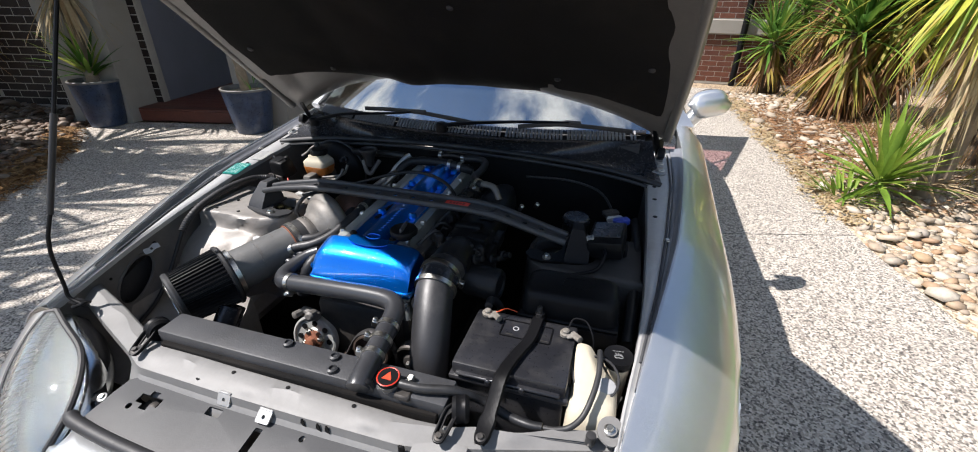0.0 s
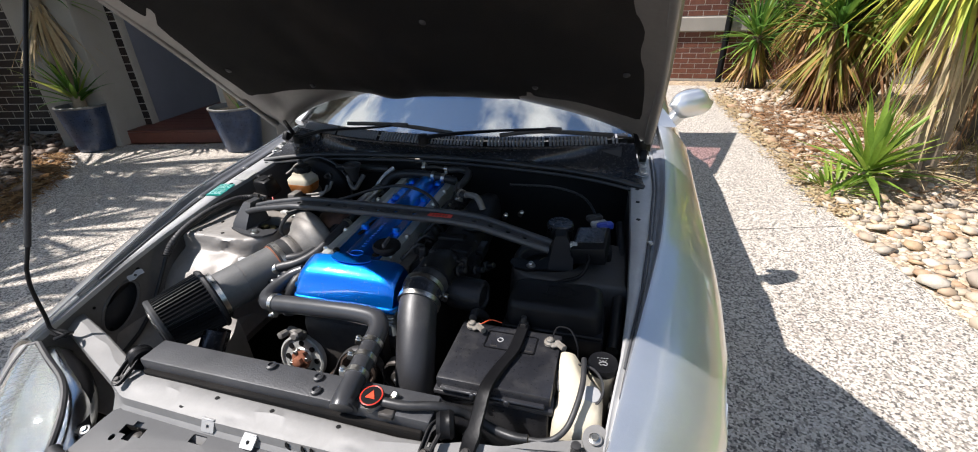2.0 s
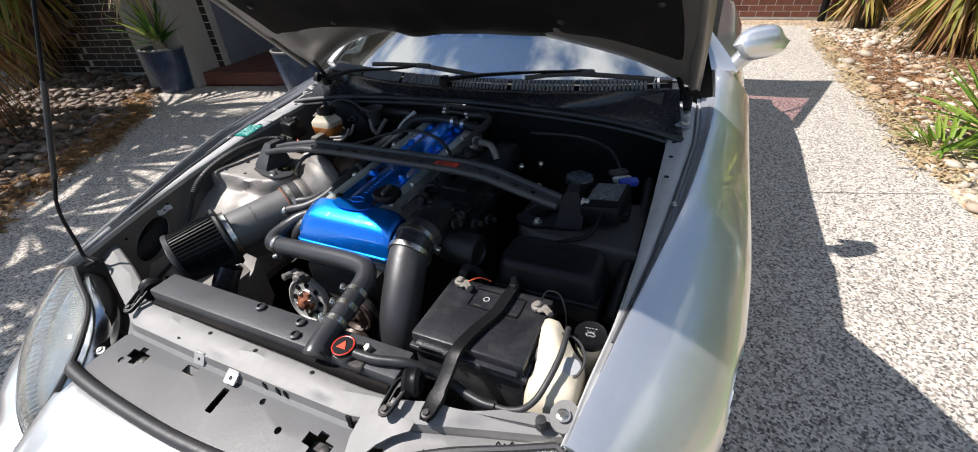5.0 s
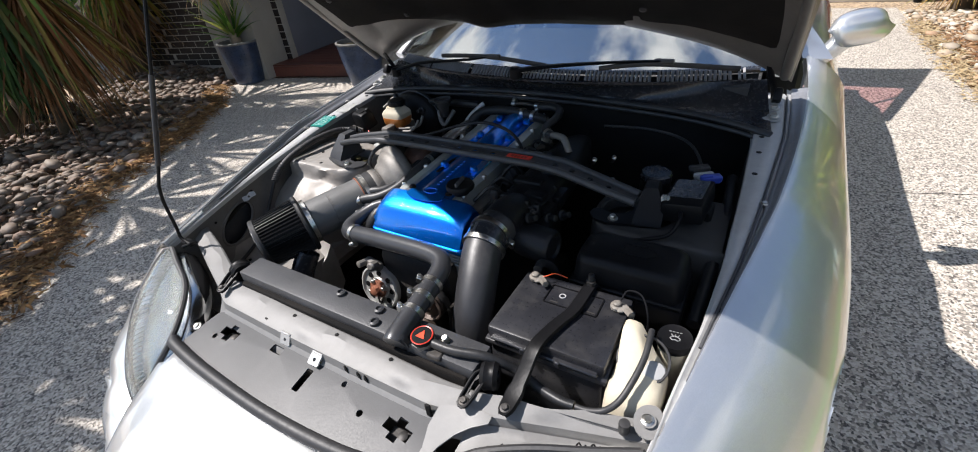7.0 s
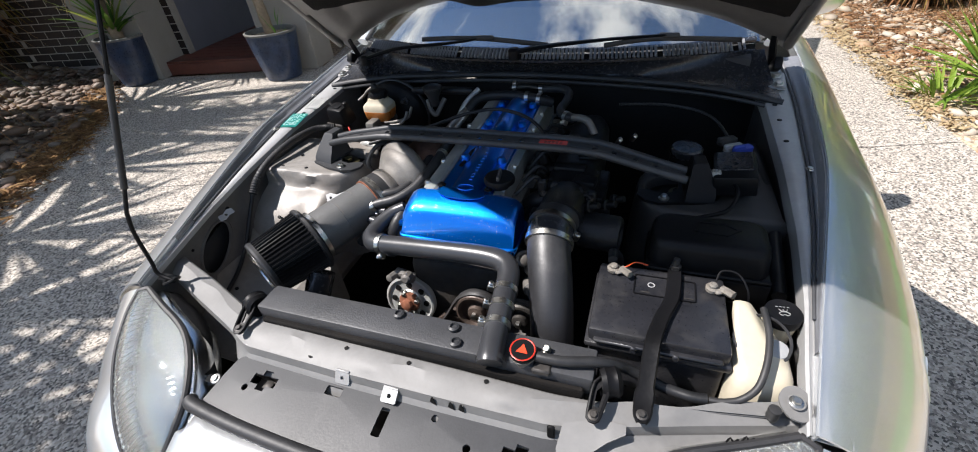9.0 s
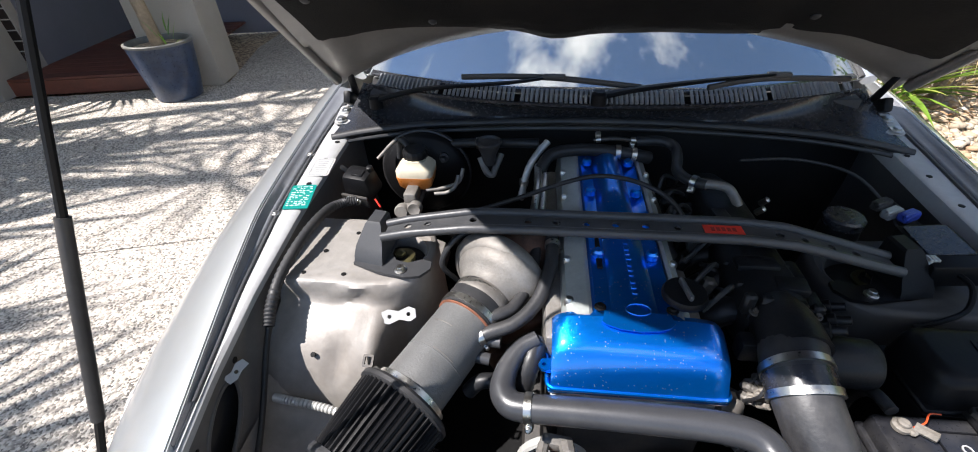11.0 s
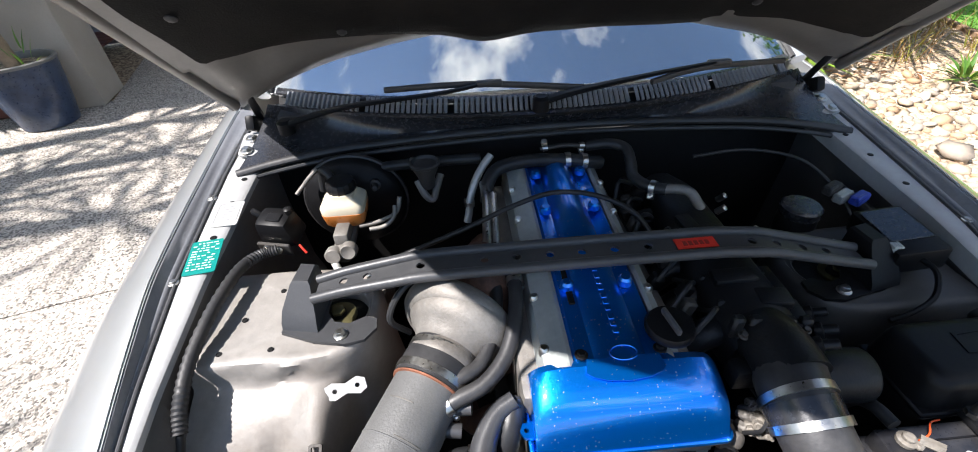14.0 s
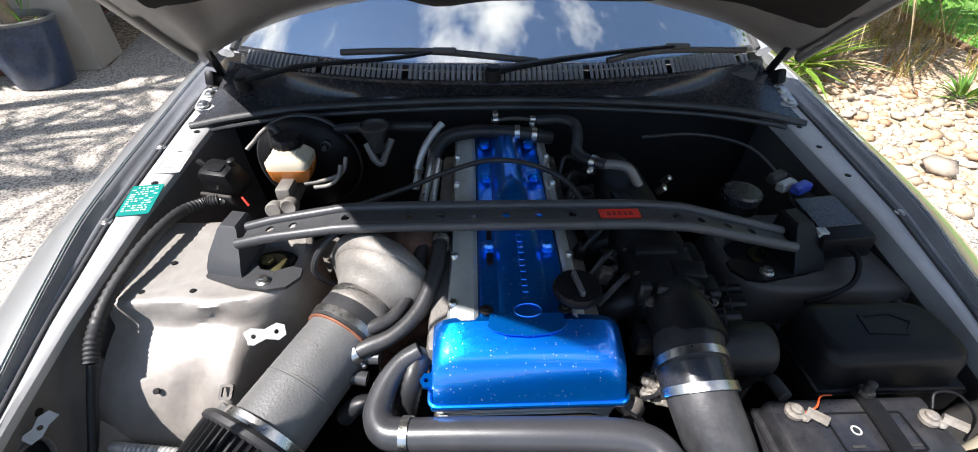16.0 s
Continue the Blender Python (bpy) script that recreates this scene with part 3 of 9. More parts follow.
for side in (-1, 1):
    bm = bmesh.new()
    shell(bm, fender_rows(side), (-side * 0.003, 0, -0.002))
    cut_arch(bm, 0.95)
    part("front_fender", bm, M["silver"], car, "silver metallic front fender reflecting sky and plants", 60)
    # ledge with its flange
    bm = bmesh.new()
    rows = []
    for y in np.linspace(0.615, 1.72, 42):
        xi, xo, z = (lerp_table(y, YS, t) for t in (LEDGE_IN, LEDGE_OUT, LEDGE_Z))
        rows.append([(side * xi, y, z - (0.013 if side < 0 else 0.035)), (side * (xi + 0.001), y, z - 0.004), (side * (xi + 0.006), y, z), (side * (xi + xo) / 2, y, z + 0.001),
                     (side * (xo - 0.004), y, z), (side * (xo + 0.004), y, z - 0.006), (side * (xo + 0.05), y, z - 0.012)])
    shell(bm, rows, (0, 0, -0.003))
    ledge = part("fender_ledge", bm, M["bay"], car, "pale grey painted ledge along the engine bay")
    # dark seam, painted flange and rubber strip between ledge and fender
    bm = bmesh.new()
    line = [(side * (lerp_table(y, YS, LEDGE_OUT) + 0.002), y, lerp_table(y, YS, LEDGE_Z) + 0.0015) for y in np.linspace(0.80, 1.70, 26)]
    sweep(bm, line, 0.0028, 8, 2)
    part("seam", bm, M["seal"], ledge, "thin dark seam along the ledge")
    flange_rows, strip_rows = [], []
    for y in np.linspace(0.74, 1.75, 34):
        xo, z, xe, ze = lerp_table(y, YS, LEDGE_OUT), lerp_table(y, YS, LEDGE_Z), smooth_table(y, FY, FXE), smooth_table(y, FY, FZE)
        x1, x2 = xo + 0.003, xo + 0.003 + 0.20 * (xe - xo - 0.006)
        flange_rows.append([(side * x1, y, z - 0.001), (side * (x1 * 0.6 + x2 * 0.4), y, z - 0.004), (side * x2, y, z - 0.005)])
        w = xe - 0.004 - x2
        rise = ze - 0.003 - z
        strip_rows.append([(side * x2, y, z - 0.004), (side * (x2 + 0.06 * w), y, z + 0.001), (side * (x2 + 0.30 * w), y, z + 0.24 * rise), (side * (x2 + 0.38 * w), y, z + 0.24 * rise), (side * (x2 + 0.68 * w), y, z + 0.62 * rise), (side * (x2 + 0.90 * w), y, z + 0.93 * rise), (side * (xe + 0.001), y, ze - 0.004)])
    part("flange", shell(bmesh.new(), flange_rows, (0, 0, -0.004)), M["bay"], ledge, "pale grey painted flange of the fender")
    part("rubber_strip", shell(bmesh.new(), strip_rows, (0, 0, -0.004)), M["strip"], ledge, "dusty dark rubber strip beside the fender", 50)
    for y in (0.90, 1.01, 1.13, 1.215, 1.33):
        xo, z, xe = lerp_table(y, YS, LEDGE_OUT), lerp_table(y, YS, LEDGE_Z), lerp_table(y, FY, FXE)
        clip_m = Matrix.Translation((side * (xo + 0.6 * (xe - xo)), y, z + 0.002)) @ Matrix.Rotation(side * radians(-20), 4, "Y")
        part("flange_clip", block(bmesh.new(), (0.012, 0.005, 0.006), clip_m, 0.0015, 1), M["strip"], ledge)
    for y in (1.19,) if side > 0 else (1.195, 1.42):
        bolt(car, (side * (lerp_table(y, YS, LEDGE_OUT) + 0.006), y, lerp_table(y, YS, LEDGE_Z) + 0.001), r=0.006, h=0.005)
    for y in (1.30, 1.40, 1.48, 0.885):
        plug = lathe(bmesh.new(), [(0.006, 0), (0.006, 0.0012), (0.004, 0.0014)], Matrix.Translation((side * (lerp_table(y, YS, LEDGE_IN) + 0.02), y, lerp_table(y, YS, LEDGE_Z) + 0.001)), 12)
        part("hole_plug", plug, M["dark"], ledge)
    # inner wall of the bay; the west one has a slanting oval opening behind the headlight
    bm = bmesh.new()
    rows = []
    for y in np.linspace(0.62 if side > 0 else 1.0, 1.60, 30):
        xi, z = lerp_table(y, YS, LEDGE_IN), lerp_table(y, YS, LEDGE_Z)
        rows.append([(side * (xi + 0.003), y, z - 0.006), (side * (xi + 0.008), y, z - 0.07), (side * (xi + 0.006), y, z - 0.15), (side * (xi - 0.012), y, 0.47), (side * (xi - 0.03), y, 0.42), (side * (xi - 0.05), y, 0.30)])
    shell(bm, rows, (side * 0.004, 0, 0))
    if side < 0:
        along = [float(y) for y in np.linspace(0.62, 1.0, 16)]
        edge = [(y, lerp_table(y, YS, LEDGE_Z) - 0.006) for y in along] + [(y, 0.42) for y in reversed(along)]
        oval = [(0.817 + 0.072 * math.cos(a) * 0.80 - 0.043 * math.sin(a) * 0.60, 0.600 + 0.072 * math.cos(a) * 0.60 + 0.043 * math.sin(a) * 0.80) for a in (2 * math.pi * k / 36 for k in range(36))]

        def wall_x(y, z):
            return -(lerp_table(y, YS, LEDGE_IN) + lerp_table(z, [0.42, 0.47, 0.55, 0.62, 0.70], [-0.03, -0.012, 0.006, 0.008, 0.004]))

        upright_m = Matrix(((0, 0, 1, 0), (1, 0, 0, 0), (0, 1, 0, 0), (0, 0, 0, 1)))
        plate(bm, edge, [oval], 0.003, upright_m, wall_x)
        bay_side = part("inner_wall", bm, M["wallgrey"], car, "dusty grey inner wall of the engine bay with an oval opening")
        bm = bmesh.new()
        sweep(bm, [(wall_x(y, z) - 0.001, y, z) for y, z in oval + oval[:1]], 0.0045, 8, 1)
        part("opening_rim", bm, M["wallgrey"], bay_side, "rolled rim of the oval opening")
        bm = bmesh.new()
        plate(bm, [(-0.020, -0.006), (-0.008, -0.010), (0.006, -0.007), (0.020, -0.009), (0.021, 0.004), (0.010, 0.009), (-0.004, 0.005), (-0.018, 0.010)], [circle(0.0, -0.001, 0.0035, 10)], 0.002, frame_of((-0.642, 0.876, 0.664), (0.8, -0.5, 0.6), 20))
        part("tab", bm, M["bay"], bay_side, "pale bent tab above the opening")
        for y, z, r in ((0.895, 0.668, 0.006), (0.755, 0.640, 0.004), (0.770, 0.560, 0.004), (0.93, 0.60, 0.004)):
            part("punched_hole", lathe(bmesh.new(), [(r, -0.002), (r, 0.0012), (r * 0.6, 0.0014)], frame_of((wall_x(y, z), y, z), (1, 0, 0)), 10), M["dark"], bay_side)
    else:
        part("inner_wall", bm, M["wall"], car, "inner wall of the engine bay, its grey darkened for shade")

# front wheels and rear wheels
for side in (-1, 1):
    for y0 in (0.95, 3.5):
        # the front wheels stay outside the bay's inner wall
        wx, k = (0.748, 0.66) if y0 < 2 else (0.745, 1.0)
        wheel = part("wheel", lathe(bmesh.new(), [(0.10, -0.10 * k), (0.215, -0.095 * k), (0.218, -0.08 * k), (0.20, 0.0), (0.16, 0.02 * k), (0.05, 0.03 * k), (0.0, 0.03 * k)],
                     frame_of((side * wx, y0, 0.315), (side, 0, 0)), 32), M["alu"], car, "grey alloy wheel")
        part("tyre", lathe(bmesh.new(), [(0.215, -0.10 * k), (0.29, -0.11 * k), (0.315, -0.09 * k), (0.315, 0.06 * k), (0.29, 0.085 * k), (0.215, 0.075 * k)],
             frame_of((side * wx, y0, 0.315), (side, 0, 0)), 40), M["rubber"], wheel, "black rubber tyre")


def nose_y(x):
    return 0.03 + 0.86 * x * x


LENS_IN = [(0.612, 0.617, 0.649), (0.546, 0.590, 0.642), (0.456, 0.555, 0.632), (0.378, 0.510, 0.618), (0.345, 0.455, 0.588), (0.345, 0.400, 0.545), (0.375, 0.350, 0.475)]
LENS_OUT = [(0.632, 0.608, 0.645), (0.628, 0.560, 0.618), (0.600, 0.492, 0.580), (0.555, 0.425, 0.530), (0.500, 0.375, 0.490), (0.440, 0.345, 0.462), (0.385, 0.338, 0.455)]

# bumper and nose
bm = bmesh.new()
rows = []
for i in range(97):
    x = -0.785 + 1.57 * i / 96
    ax = abs(x)
    w = min(1.0, max(0.0, (ax - 0.335) / 0.05))
    fall = 0.5 * max(0.0, ax - 0.24)
    if ax <= 0.30:
        top = [(x, 0.428 + 0.02 * (ax / 0.37) ** 4, 0.575), (x, 0.40, 0.570), (x, 0.30, 0.545 - 0.6 * fall), (x, 0.18 + 0.3 * ax * ax, 0.495 - fall)]
    else:
        tx = [0.30, 0.325, 0.342, 0.358, 0.375, 0.388, 0.44, 0.54, 0.60, 0.64, 0.72, 0.765, 0.785]
        yy = lerp_table(ax, tx, [0.428, 0.438, 0.420, 0.378, 0.350, 0.336, 0.341, 0.345, 0.346, 0.352, 0.425, 0.505, 0.585])
        zz = lerp_table(ax, tx, [0.575, 0.580, 0.562, 0.515, 0.474, 0.452, 0.459, 0.459, 0.449, 0.405, 0.40, 0.40, 0.40])
        s = min(1.0, max(0.15, (0.60 - ax) / 0.15))
        inner = [(x, yy, zz), (x, 0.40, 0.570), (x, 0.30, 0.545 - 0.6 * fall), (x, 0.18 + 0.3 * ax * ax, 0.495 - fall)]
        outer = [(x, yy + 0.006, zz - 0.006), (x, yy - 0.002, zz - 0.002), (x, yy - 0.032 * s, zz - 0.006), (x, yy - 0.064 * s, zz - 0.022)]
        top = [tuple(Vector(a).lerp(Vector(b), w)) for a, b in zip(inner, outer)]
    yf = nose_y(x)
    rows.append(top + [(x, min(yf + 0.04, top[-1][1] - 0.012 if ax > 0.42 else top[-1][1] + 0.02), 0.36), (x, yf + 0.02, 0.30), (x, yf, 0.24), (x, yf + 0.01, 0.17), (x, yf + 0.05, 0.13)])
shell(bm, rows, (0, 0.004, -0.003))
# rounded corners beside the headlights
for side in (-1, 1):
    rows = []
    for y in np.linspace(0.250, 0.608, 24):
        ys = [0.250, 0.270, 0.300, 0.345, 0.375, 0.425, 0.492, 0.560, 0.608]
        xe = lerp_table(y, ys, [0.380, 0.385, 0.400, 0.440, 0.500, 0.555, 0.600, 0.628, 0.634])
        ze = lerp_table(y, ys, [0.405, 0.425, 0.445, 0.462, 0.490, 0.530, 0.580, 0.618, 0.648])
        xm = lerp_table(y, [0.25, 0.30, 0.345, 0.42, 0.50, 0.58, 0.613], [0.56, 0.615, 0.665, 0.722, 0.745, 0.770, 0.786])
        swell = smooth_table(y, [0.25, 0.27, 0.30, 0.345, 0.40, 0.46, 0.61], [-0.02, 0.020, 0.045, 0.050, 0.028, 0.0, 0.0])
        row = [(side * (xe - 0.004), y + 0.004, ze - 0.022), (side * (xe + 0.003), y, ze - 0.003)]
        row += [(side * x, y, z + swell * math.sin(math.pi * k / 14)) for k, (x, z) in enumerate(crest(xe + 0.004, ze, xm, 14))]
        row += [(side * (xm - 0.001 * k), y, ze - 0.15 - (ze - 0.35) * k / 8) for k in range(1, 9)]
        rows.append(row)
    shell(bm, rows, (-side * 0.003, 0, -0.002))
part("bumper", bm, M["silver"], car, "silver front bumper and nose", 50)

# headlights
for side in (-1, 1):
    ins, outs = curve_points([(side * (a + (0.02 if side < 0 and b < 0.53 else 0.0)), b, c) for a, b, c in LENS_IN], 4), curve_points([(side * a, b, c) for a, b, c in LENS_OUT], 4)
    def lens_rows(drop, shrink=1.0):
        rr = []
        for a, b in zip(ins, outs):
            row = []
            for k in range(13):
                u = 0.5 + (k / 12 - 0.5) * shrink
                w = min(1.0, (a - b).length / 0.2)
                bulge = Vector((side * 0.30, -0.62, 0.72)) * (0.036 * w * (1 - (2 * u - 1) ** 2) - drop)
                row.append(a.lerp(b, u) + bulge)
            rr.append(row)
        return rr
    light = part("headlight", shell(bmesh.new(), lens_rows(0.030, 0.97), Vector((-side * 0.01, 0.02, -0.03))), M["reflect"], car, "cloudy ribbed headlight unit", 60)
    part("lens", shell(bmesh.new(), lens_rows(0.0), Vector((-side * 0.001, 0.002, -0.0022))), M["lens"], light, "clear hazed headlight lens", 60)
    bm = bmesh.new()
    face = lens_rows(-0.0004)
    for k in range(40):
        u = k / 39
        i0 = u * (len(ins) - 1)
        i = min(int(i0), len(ins) - 2)
        pts = []
        for j in range(9):
            v = 0.08 + 0.84 * j / 8
            r0, r1 = face[i], face[i + 1]
            f = v * 12
            jj = min(int(f), 11)
            p = r0[jj].lerp(r0[jj + 1], f - jj).lerp(r1[jj].lerp(r1[jj + 1], f - jj), i0 - i)
            pts.append(p)
        sweep(bm, pts, 0.0011, 5, 1)
    part("lens_ribs", bm, M["lens"], light, "fine moulded ribs inside the lens")
    rim = [a for a in ins] + [b for b in reversed(outs)]
    bm = bmesh.new()
    sweep(bm, rim + [rim[0]], 0.0065, 8, 1)
    part("lens_seal", bm, M["rubber"], light, "black seal round the headlight")
    bm = bmesh.new()
    lathe(bm, [(0.075, 0.0), (0.07, -0.03), (0.04, -0.07), (0.02, -0.075)], frame_of((side * 0.53, 0.47, 0.525), (side * 0.2, -0.85, 0.4)), 24)
    part("reflector_bowl", bm, M["chrome"], light, "round bright reflector bowl")
    bm = bmesh.new()
    body = [(0.600, 0.630, 0.60), (0.53, 0.600, 0.585), (0.45, 0.555, 0.575), (0.385, 0.500, 0.555)]
    sweep(bm, [(side * a, b, c - (0.03 if side > 0 else 0.0)) for a, b, c in body], [0.022, 0.034, 0.036, 0.03], 10, 4)
    for k in range(9):
        q = Vector((side * (0.605 - 0.024 * k), 0.632 - 0.0135 * k, 0.617 - 0.003 * k - (0.03 if side > 0 else 0.0)))
        block(bm, (0.016, 0.02, 0.02 + 0.006 * (k % 3)), Matrix.Translation(q + Vector((0, 0.012, -0.022))) @ Matrix.Rotation(0.5 * k, 4, "Z"), 0.004, 1)
    part("housing", bm, M["black"], light, "black plastic headlight housing with clips")
    bolt(light, (side * 0.330, 0.496, 0.596), (0, -0.3, 1), 0.006, 0.006, M["steel"], "adjuster")
    bm = bmesh.new()
    lathe(bm, [(0.011, -0.004), (0.011, 0.002), (0.009, 0.003)], frame_of((side * 0.330, 0.496, 0.594), (0, -0.3, 1)), 14)
    block(bm, (0.03, 0.016, 0.004), Matrix.Translation((side * 0.340, 0.497, 0.590)), 0.002, 1)
    part("mounting_tab", bm, M["black"], light, "black mounting tab of the headlight")

# radiator support
CX = [-0.66, -0.60, -0.50, -0.38, -0.30, -0.1, 0.1, 0.28, 0.34, 0.42, 0.50, 0.58, 0.635]
CF = [0.690, 0.668, 0.630, 0.586, 0.552, 0.548, 0.548, 0.550, 0.563, 0.585, 0.607, 0.628, 0.642]
CR = [0.738, 0.718, 0.686, 0.640, 0.614, 0.608, 0.606, 0.602, 0.606, 0.622, 0.632, 0.643, 0.656]
CZ = [0.645, 0.642, 0.638, 0.638, 0.640, 0.640, 0.640, 0.640, 0.640, 0.642, 0.645, 0.648, 0.652]
bm = bmesh.new()
rows = []
for x in np.linspace(-0.655, 0.632, 90):
    f, r, z = (lerp_table(x, CX, t) for t in (CF, CR, CZ))
    k = min(1.0, max(0.0, (-0.33 - x) / 0.04))
    w = 0.004 * math.sin(x * 23) + 0.003 * math.sin(x * 51)
    rows.append([(x, r, z - 0.07), (x, r, z - 0.004), (x, r - 0.004, z), (x, f + 0.034 + w, z + 0.001), (x, f + 0.020 + w, z - 0.006), (x, f + 0.012, z - 0.008), (x, f + 0.004, z - 0.012), (x, f + 0.002 * k, z - 0.028), (x, f - 0.006 + 0.012 * k, z - 0.034), (x, f - 0.02 + 0.03 * k, z - 0.05)])
shell(bm, rows, (0, 0, -0.004))
support = part("radiator_support", bm, M["undercoat"], car, "pale grey painted radiator support panel", 30)
# lip of the support that curls round the headlight corner
bm = bmesh.new()
plate(bm, [(0.300, 0.562), (0.296, 0.530), (0.303, 0.500), (0.303, 0.484), (0.310, 0.478), (0.318, 0.486), (0.327, 0.511), (0.345, 0.534), (0.366, 0.551), (0.390, 0.566), (0.390, 0.580), (0.350, 0.580)], (), 0.003, Matrix(),
      lambda x, y: lerp_table(y, [0.478, 0.511, 0.534, 0.551, 0.566, 0.58], [0.594, 0.604, 0.616, 0.626, 0.632, 0.634]))
part("support_lip", bm, M["undercoat"], support, "grey painted lip round the headlight corner")
# primed channel between the support and the headlight
bm = bmesh.new()
rows = []
for x in np.linspace(0.352, 0.612, 30):
    f, z = lerp_table(x, CX, CF), lerp_table(x, CX, CZ)
    y1 = lerp_table(x, [0.325, 0.345, 0.378, 0.456, 0.546, 0.612], [0.47, 0.478, 0.514, 0.559, 0.594, 0.621])
    z1 = lerp_table(x, [0.325, 0.345, 0.378, 0.456, 0.546, 0.612], [0.592, 0.598, 0.612, 0.626, 0.637, 0.643])
    rows.append([(x, f - 0.002, z - 0.026), (x, f - 0.006, z - 0.029), (x, f * 0.6 + y1 * 0.4, min(z - 0.030, z1) - 0.004), (x, y1, z1 - 0.010), (x, y1 - 0.012, z1 - 0.035)])
shell(bm, rows, (0, 0, -0.003))
part("lamp_channel", bm, M["undercoat"], support, "dusty primed channel beside the headlight", 40)
for x in (0.405, 0.425, 0.53, 0.55):
    y1 = lerp_table(x, [0.378, 0.456, 0.546], [0.514, 0.559, 0.594]) + 0.008
    z1 = lerp_table(x, [0.378, 0.456, 0.546], [0.612, 0.626, 0.637]) - 0.006
    bm = bmesh.new()
    sweep(bm, [(x - 0.006, y1, z1), (x - 0.002, y1 + 0.002, z1 + 0.009), (x + 0.003, y1 + 0.001, z1 + 0.001), (x + 0.008, y1 + 0.003, z1 + 0.008)], 0.0014, 5, 2)
    part("spring_clip", bm, M["dark"], support, "small black spring clip")


def sheet_z(x, y):
    return lerp_table(y, [0.43, 0.50, 0.56], [0.582, 0.598, 0.608])


def cross(x, y, s, turn=0.2):
    pts = []
    w = s * 0.34
    for px, py in ((s, w), (w, w), (w, s * 0.7), (-w, s * 0.7), (-w, w), (-s, w), (-s, -w), (-w, -w), (-w, -s * 0.7), (w, -s * 0.7), (w, -w), (s, -w)):
        c, n = math.cos(turn), math.sin(turn)
        pts.append((x + c * px - n * py, y + n * px + c * py))
    return pts


bm = bmesh.new()
outline = [(-0.328, 0.450), (-0.25, 0.440), (-0.1, 0.433), (0.05, 0.434), (0.2, 0.445), (0.27, 0.462), (0.302, 0.486), (0.312, 0.512), (0.306, 0.536), (0.29, 0.549), (0.15, 0.549), (0.0, 0.549), (-0.2, 0.549), (-0.30, 0.549), (-0.312, 0.540), (-0.318, 0.51)]
holes = [cross(-0.232, 0.515, 0.026, 0.0), cross(0.246, 0.506, 0.028, -0.1), rounded(-0.108, 0.521, -0.076, 0.537, 0.003), rounded(0.006, 0.480, 0.022, 0.526, 0.003),
         circle(-0.262, 0.496, 0.006), circle(0.165, 0.500, 0.0065), circle(0.255, 0.466, 0.006), circle(0.10, 0.53, 0.006)]
plate(bm, outline, holes, 0.004, Matrix(), sheet_z)
sheet = part("slam_panel_cover", bm, M["satin"], car, "textured black cover sheet with cut-outs", 30)
for x, y, z, tilt in ((-0.082, 0.5475, 0.620, 62), (0.014, 0.540, 0.617, 35)):
    bm = bmesh.new()
    tab_m = Matrix.Translation((x, y, z)) @ Matrix.Rotation(radians(tilt), 4, "X")
    plate(bm, rounded(-0.014, -0.012, 0.014, 0.012, 0.003, 2), [circle(0, -0.001, 0.0038, 10)], 0.003, tab_m)
    block(bm, (0.028, 0.004, 0.016), tab_m @ Matrix.Translation((0, 0.012, -0.007)), 0.001, 1)
    part("clip", bm, M["bay"], sheet, "bare metal clip with a round hole")
for x in (0.09, 0.122, 0.14):
    bm = bmesh.new()
    loft(bm, [[(x - 0.006, 0.549, 0.612), (x + 0.007, 0.547, 0.612), (x + 0.004, 0.552, 0.612)], [(x - 0.001, 0.548, 0.629), (x + 0.002, 0.548, 0.629), (x + 0.001, 0.550, 0.629)]])
    part("tab", bm, M["dark"], sheet, "bent black tab")
part("tab", block(bmesh.new(), (0.012, 0.005, 0.03), Matrix.Translation((0.285, 0.548, 0.622)), 0.002, 1), M["dark"], sheet, "bent black tab")
for x, y, z in ((-0.235, 0.515, 0.588), (0.248, 0.506, 0.586)):
    bm = bmesh.new()
    block(bm, (0.05, 0.03, 0.008), Matrix.Translation((x, y, z - 0.012)), 0.003, 1)
    lathe(bm, [(0.009, 0), (0.009, 0.012), (0.005, 0.014)], Matrix.Translation((x + 0.008, y, z - 0.01)), 10)
    part("bracket", bm, M["iron"], sheet, "dark bracket seen through the cut-out")
for x, y, z, r in ((-0.095, 0.592, 0.6412, 0.004), (0.03, 0.592, 0.6412, 0.004), (0.17, 0.592, 0.6412, 0.004), (-0.155, 0.568, 0.632, 0.007)):
    part("punched_hole", lathe(bmesh.new(), [(r, 0), (r, 0.001), (r * 0.5, 0.0012)], Matrix.Translation((x, y, z)), 10), M["dark"], support, "small punched hole")
bm = bmesh.new()
sweep(bm, [(-0.343, 0.449, 0.594), (-0.32, 0.441, 0.594), (-0.2, 0.430, 0.592), (0.0, 0.424, 0.590), (0.18, 0.434, 0.590), (0.27, 0.454, 0.592), (0.297, 0.470, 0.596)], 0.0125, 12, 6)
part("nose_seal", bm, M["rubber"], car, "black rubber bulb seal across the nose")
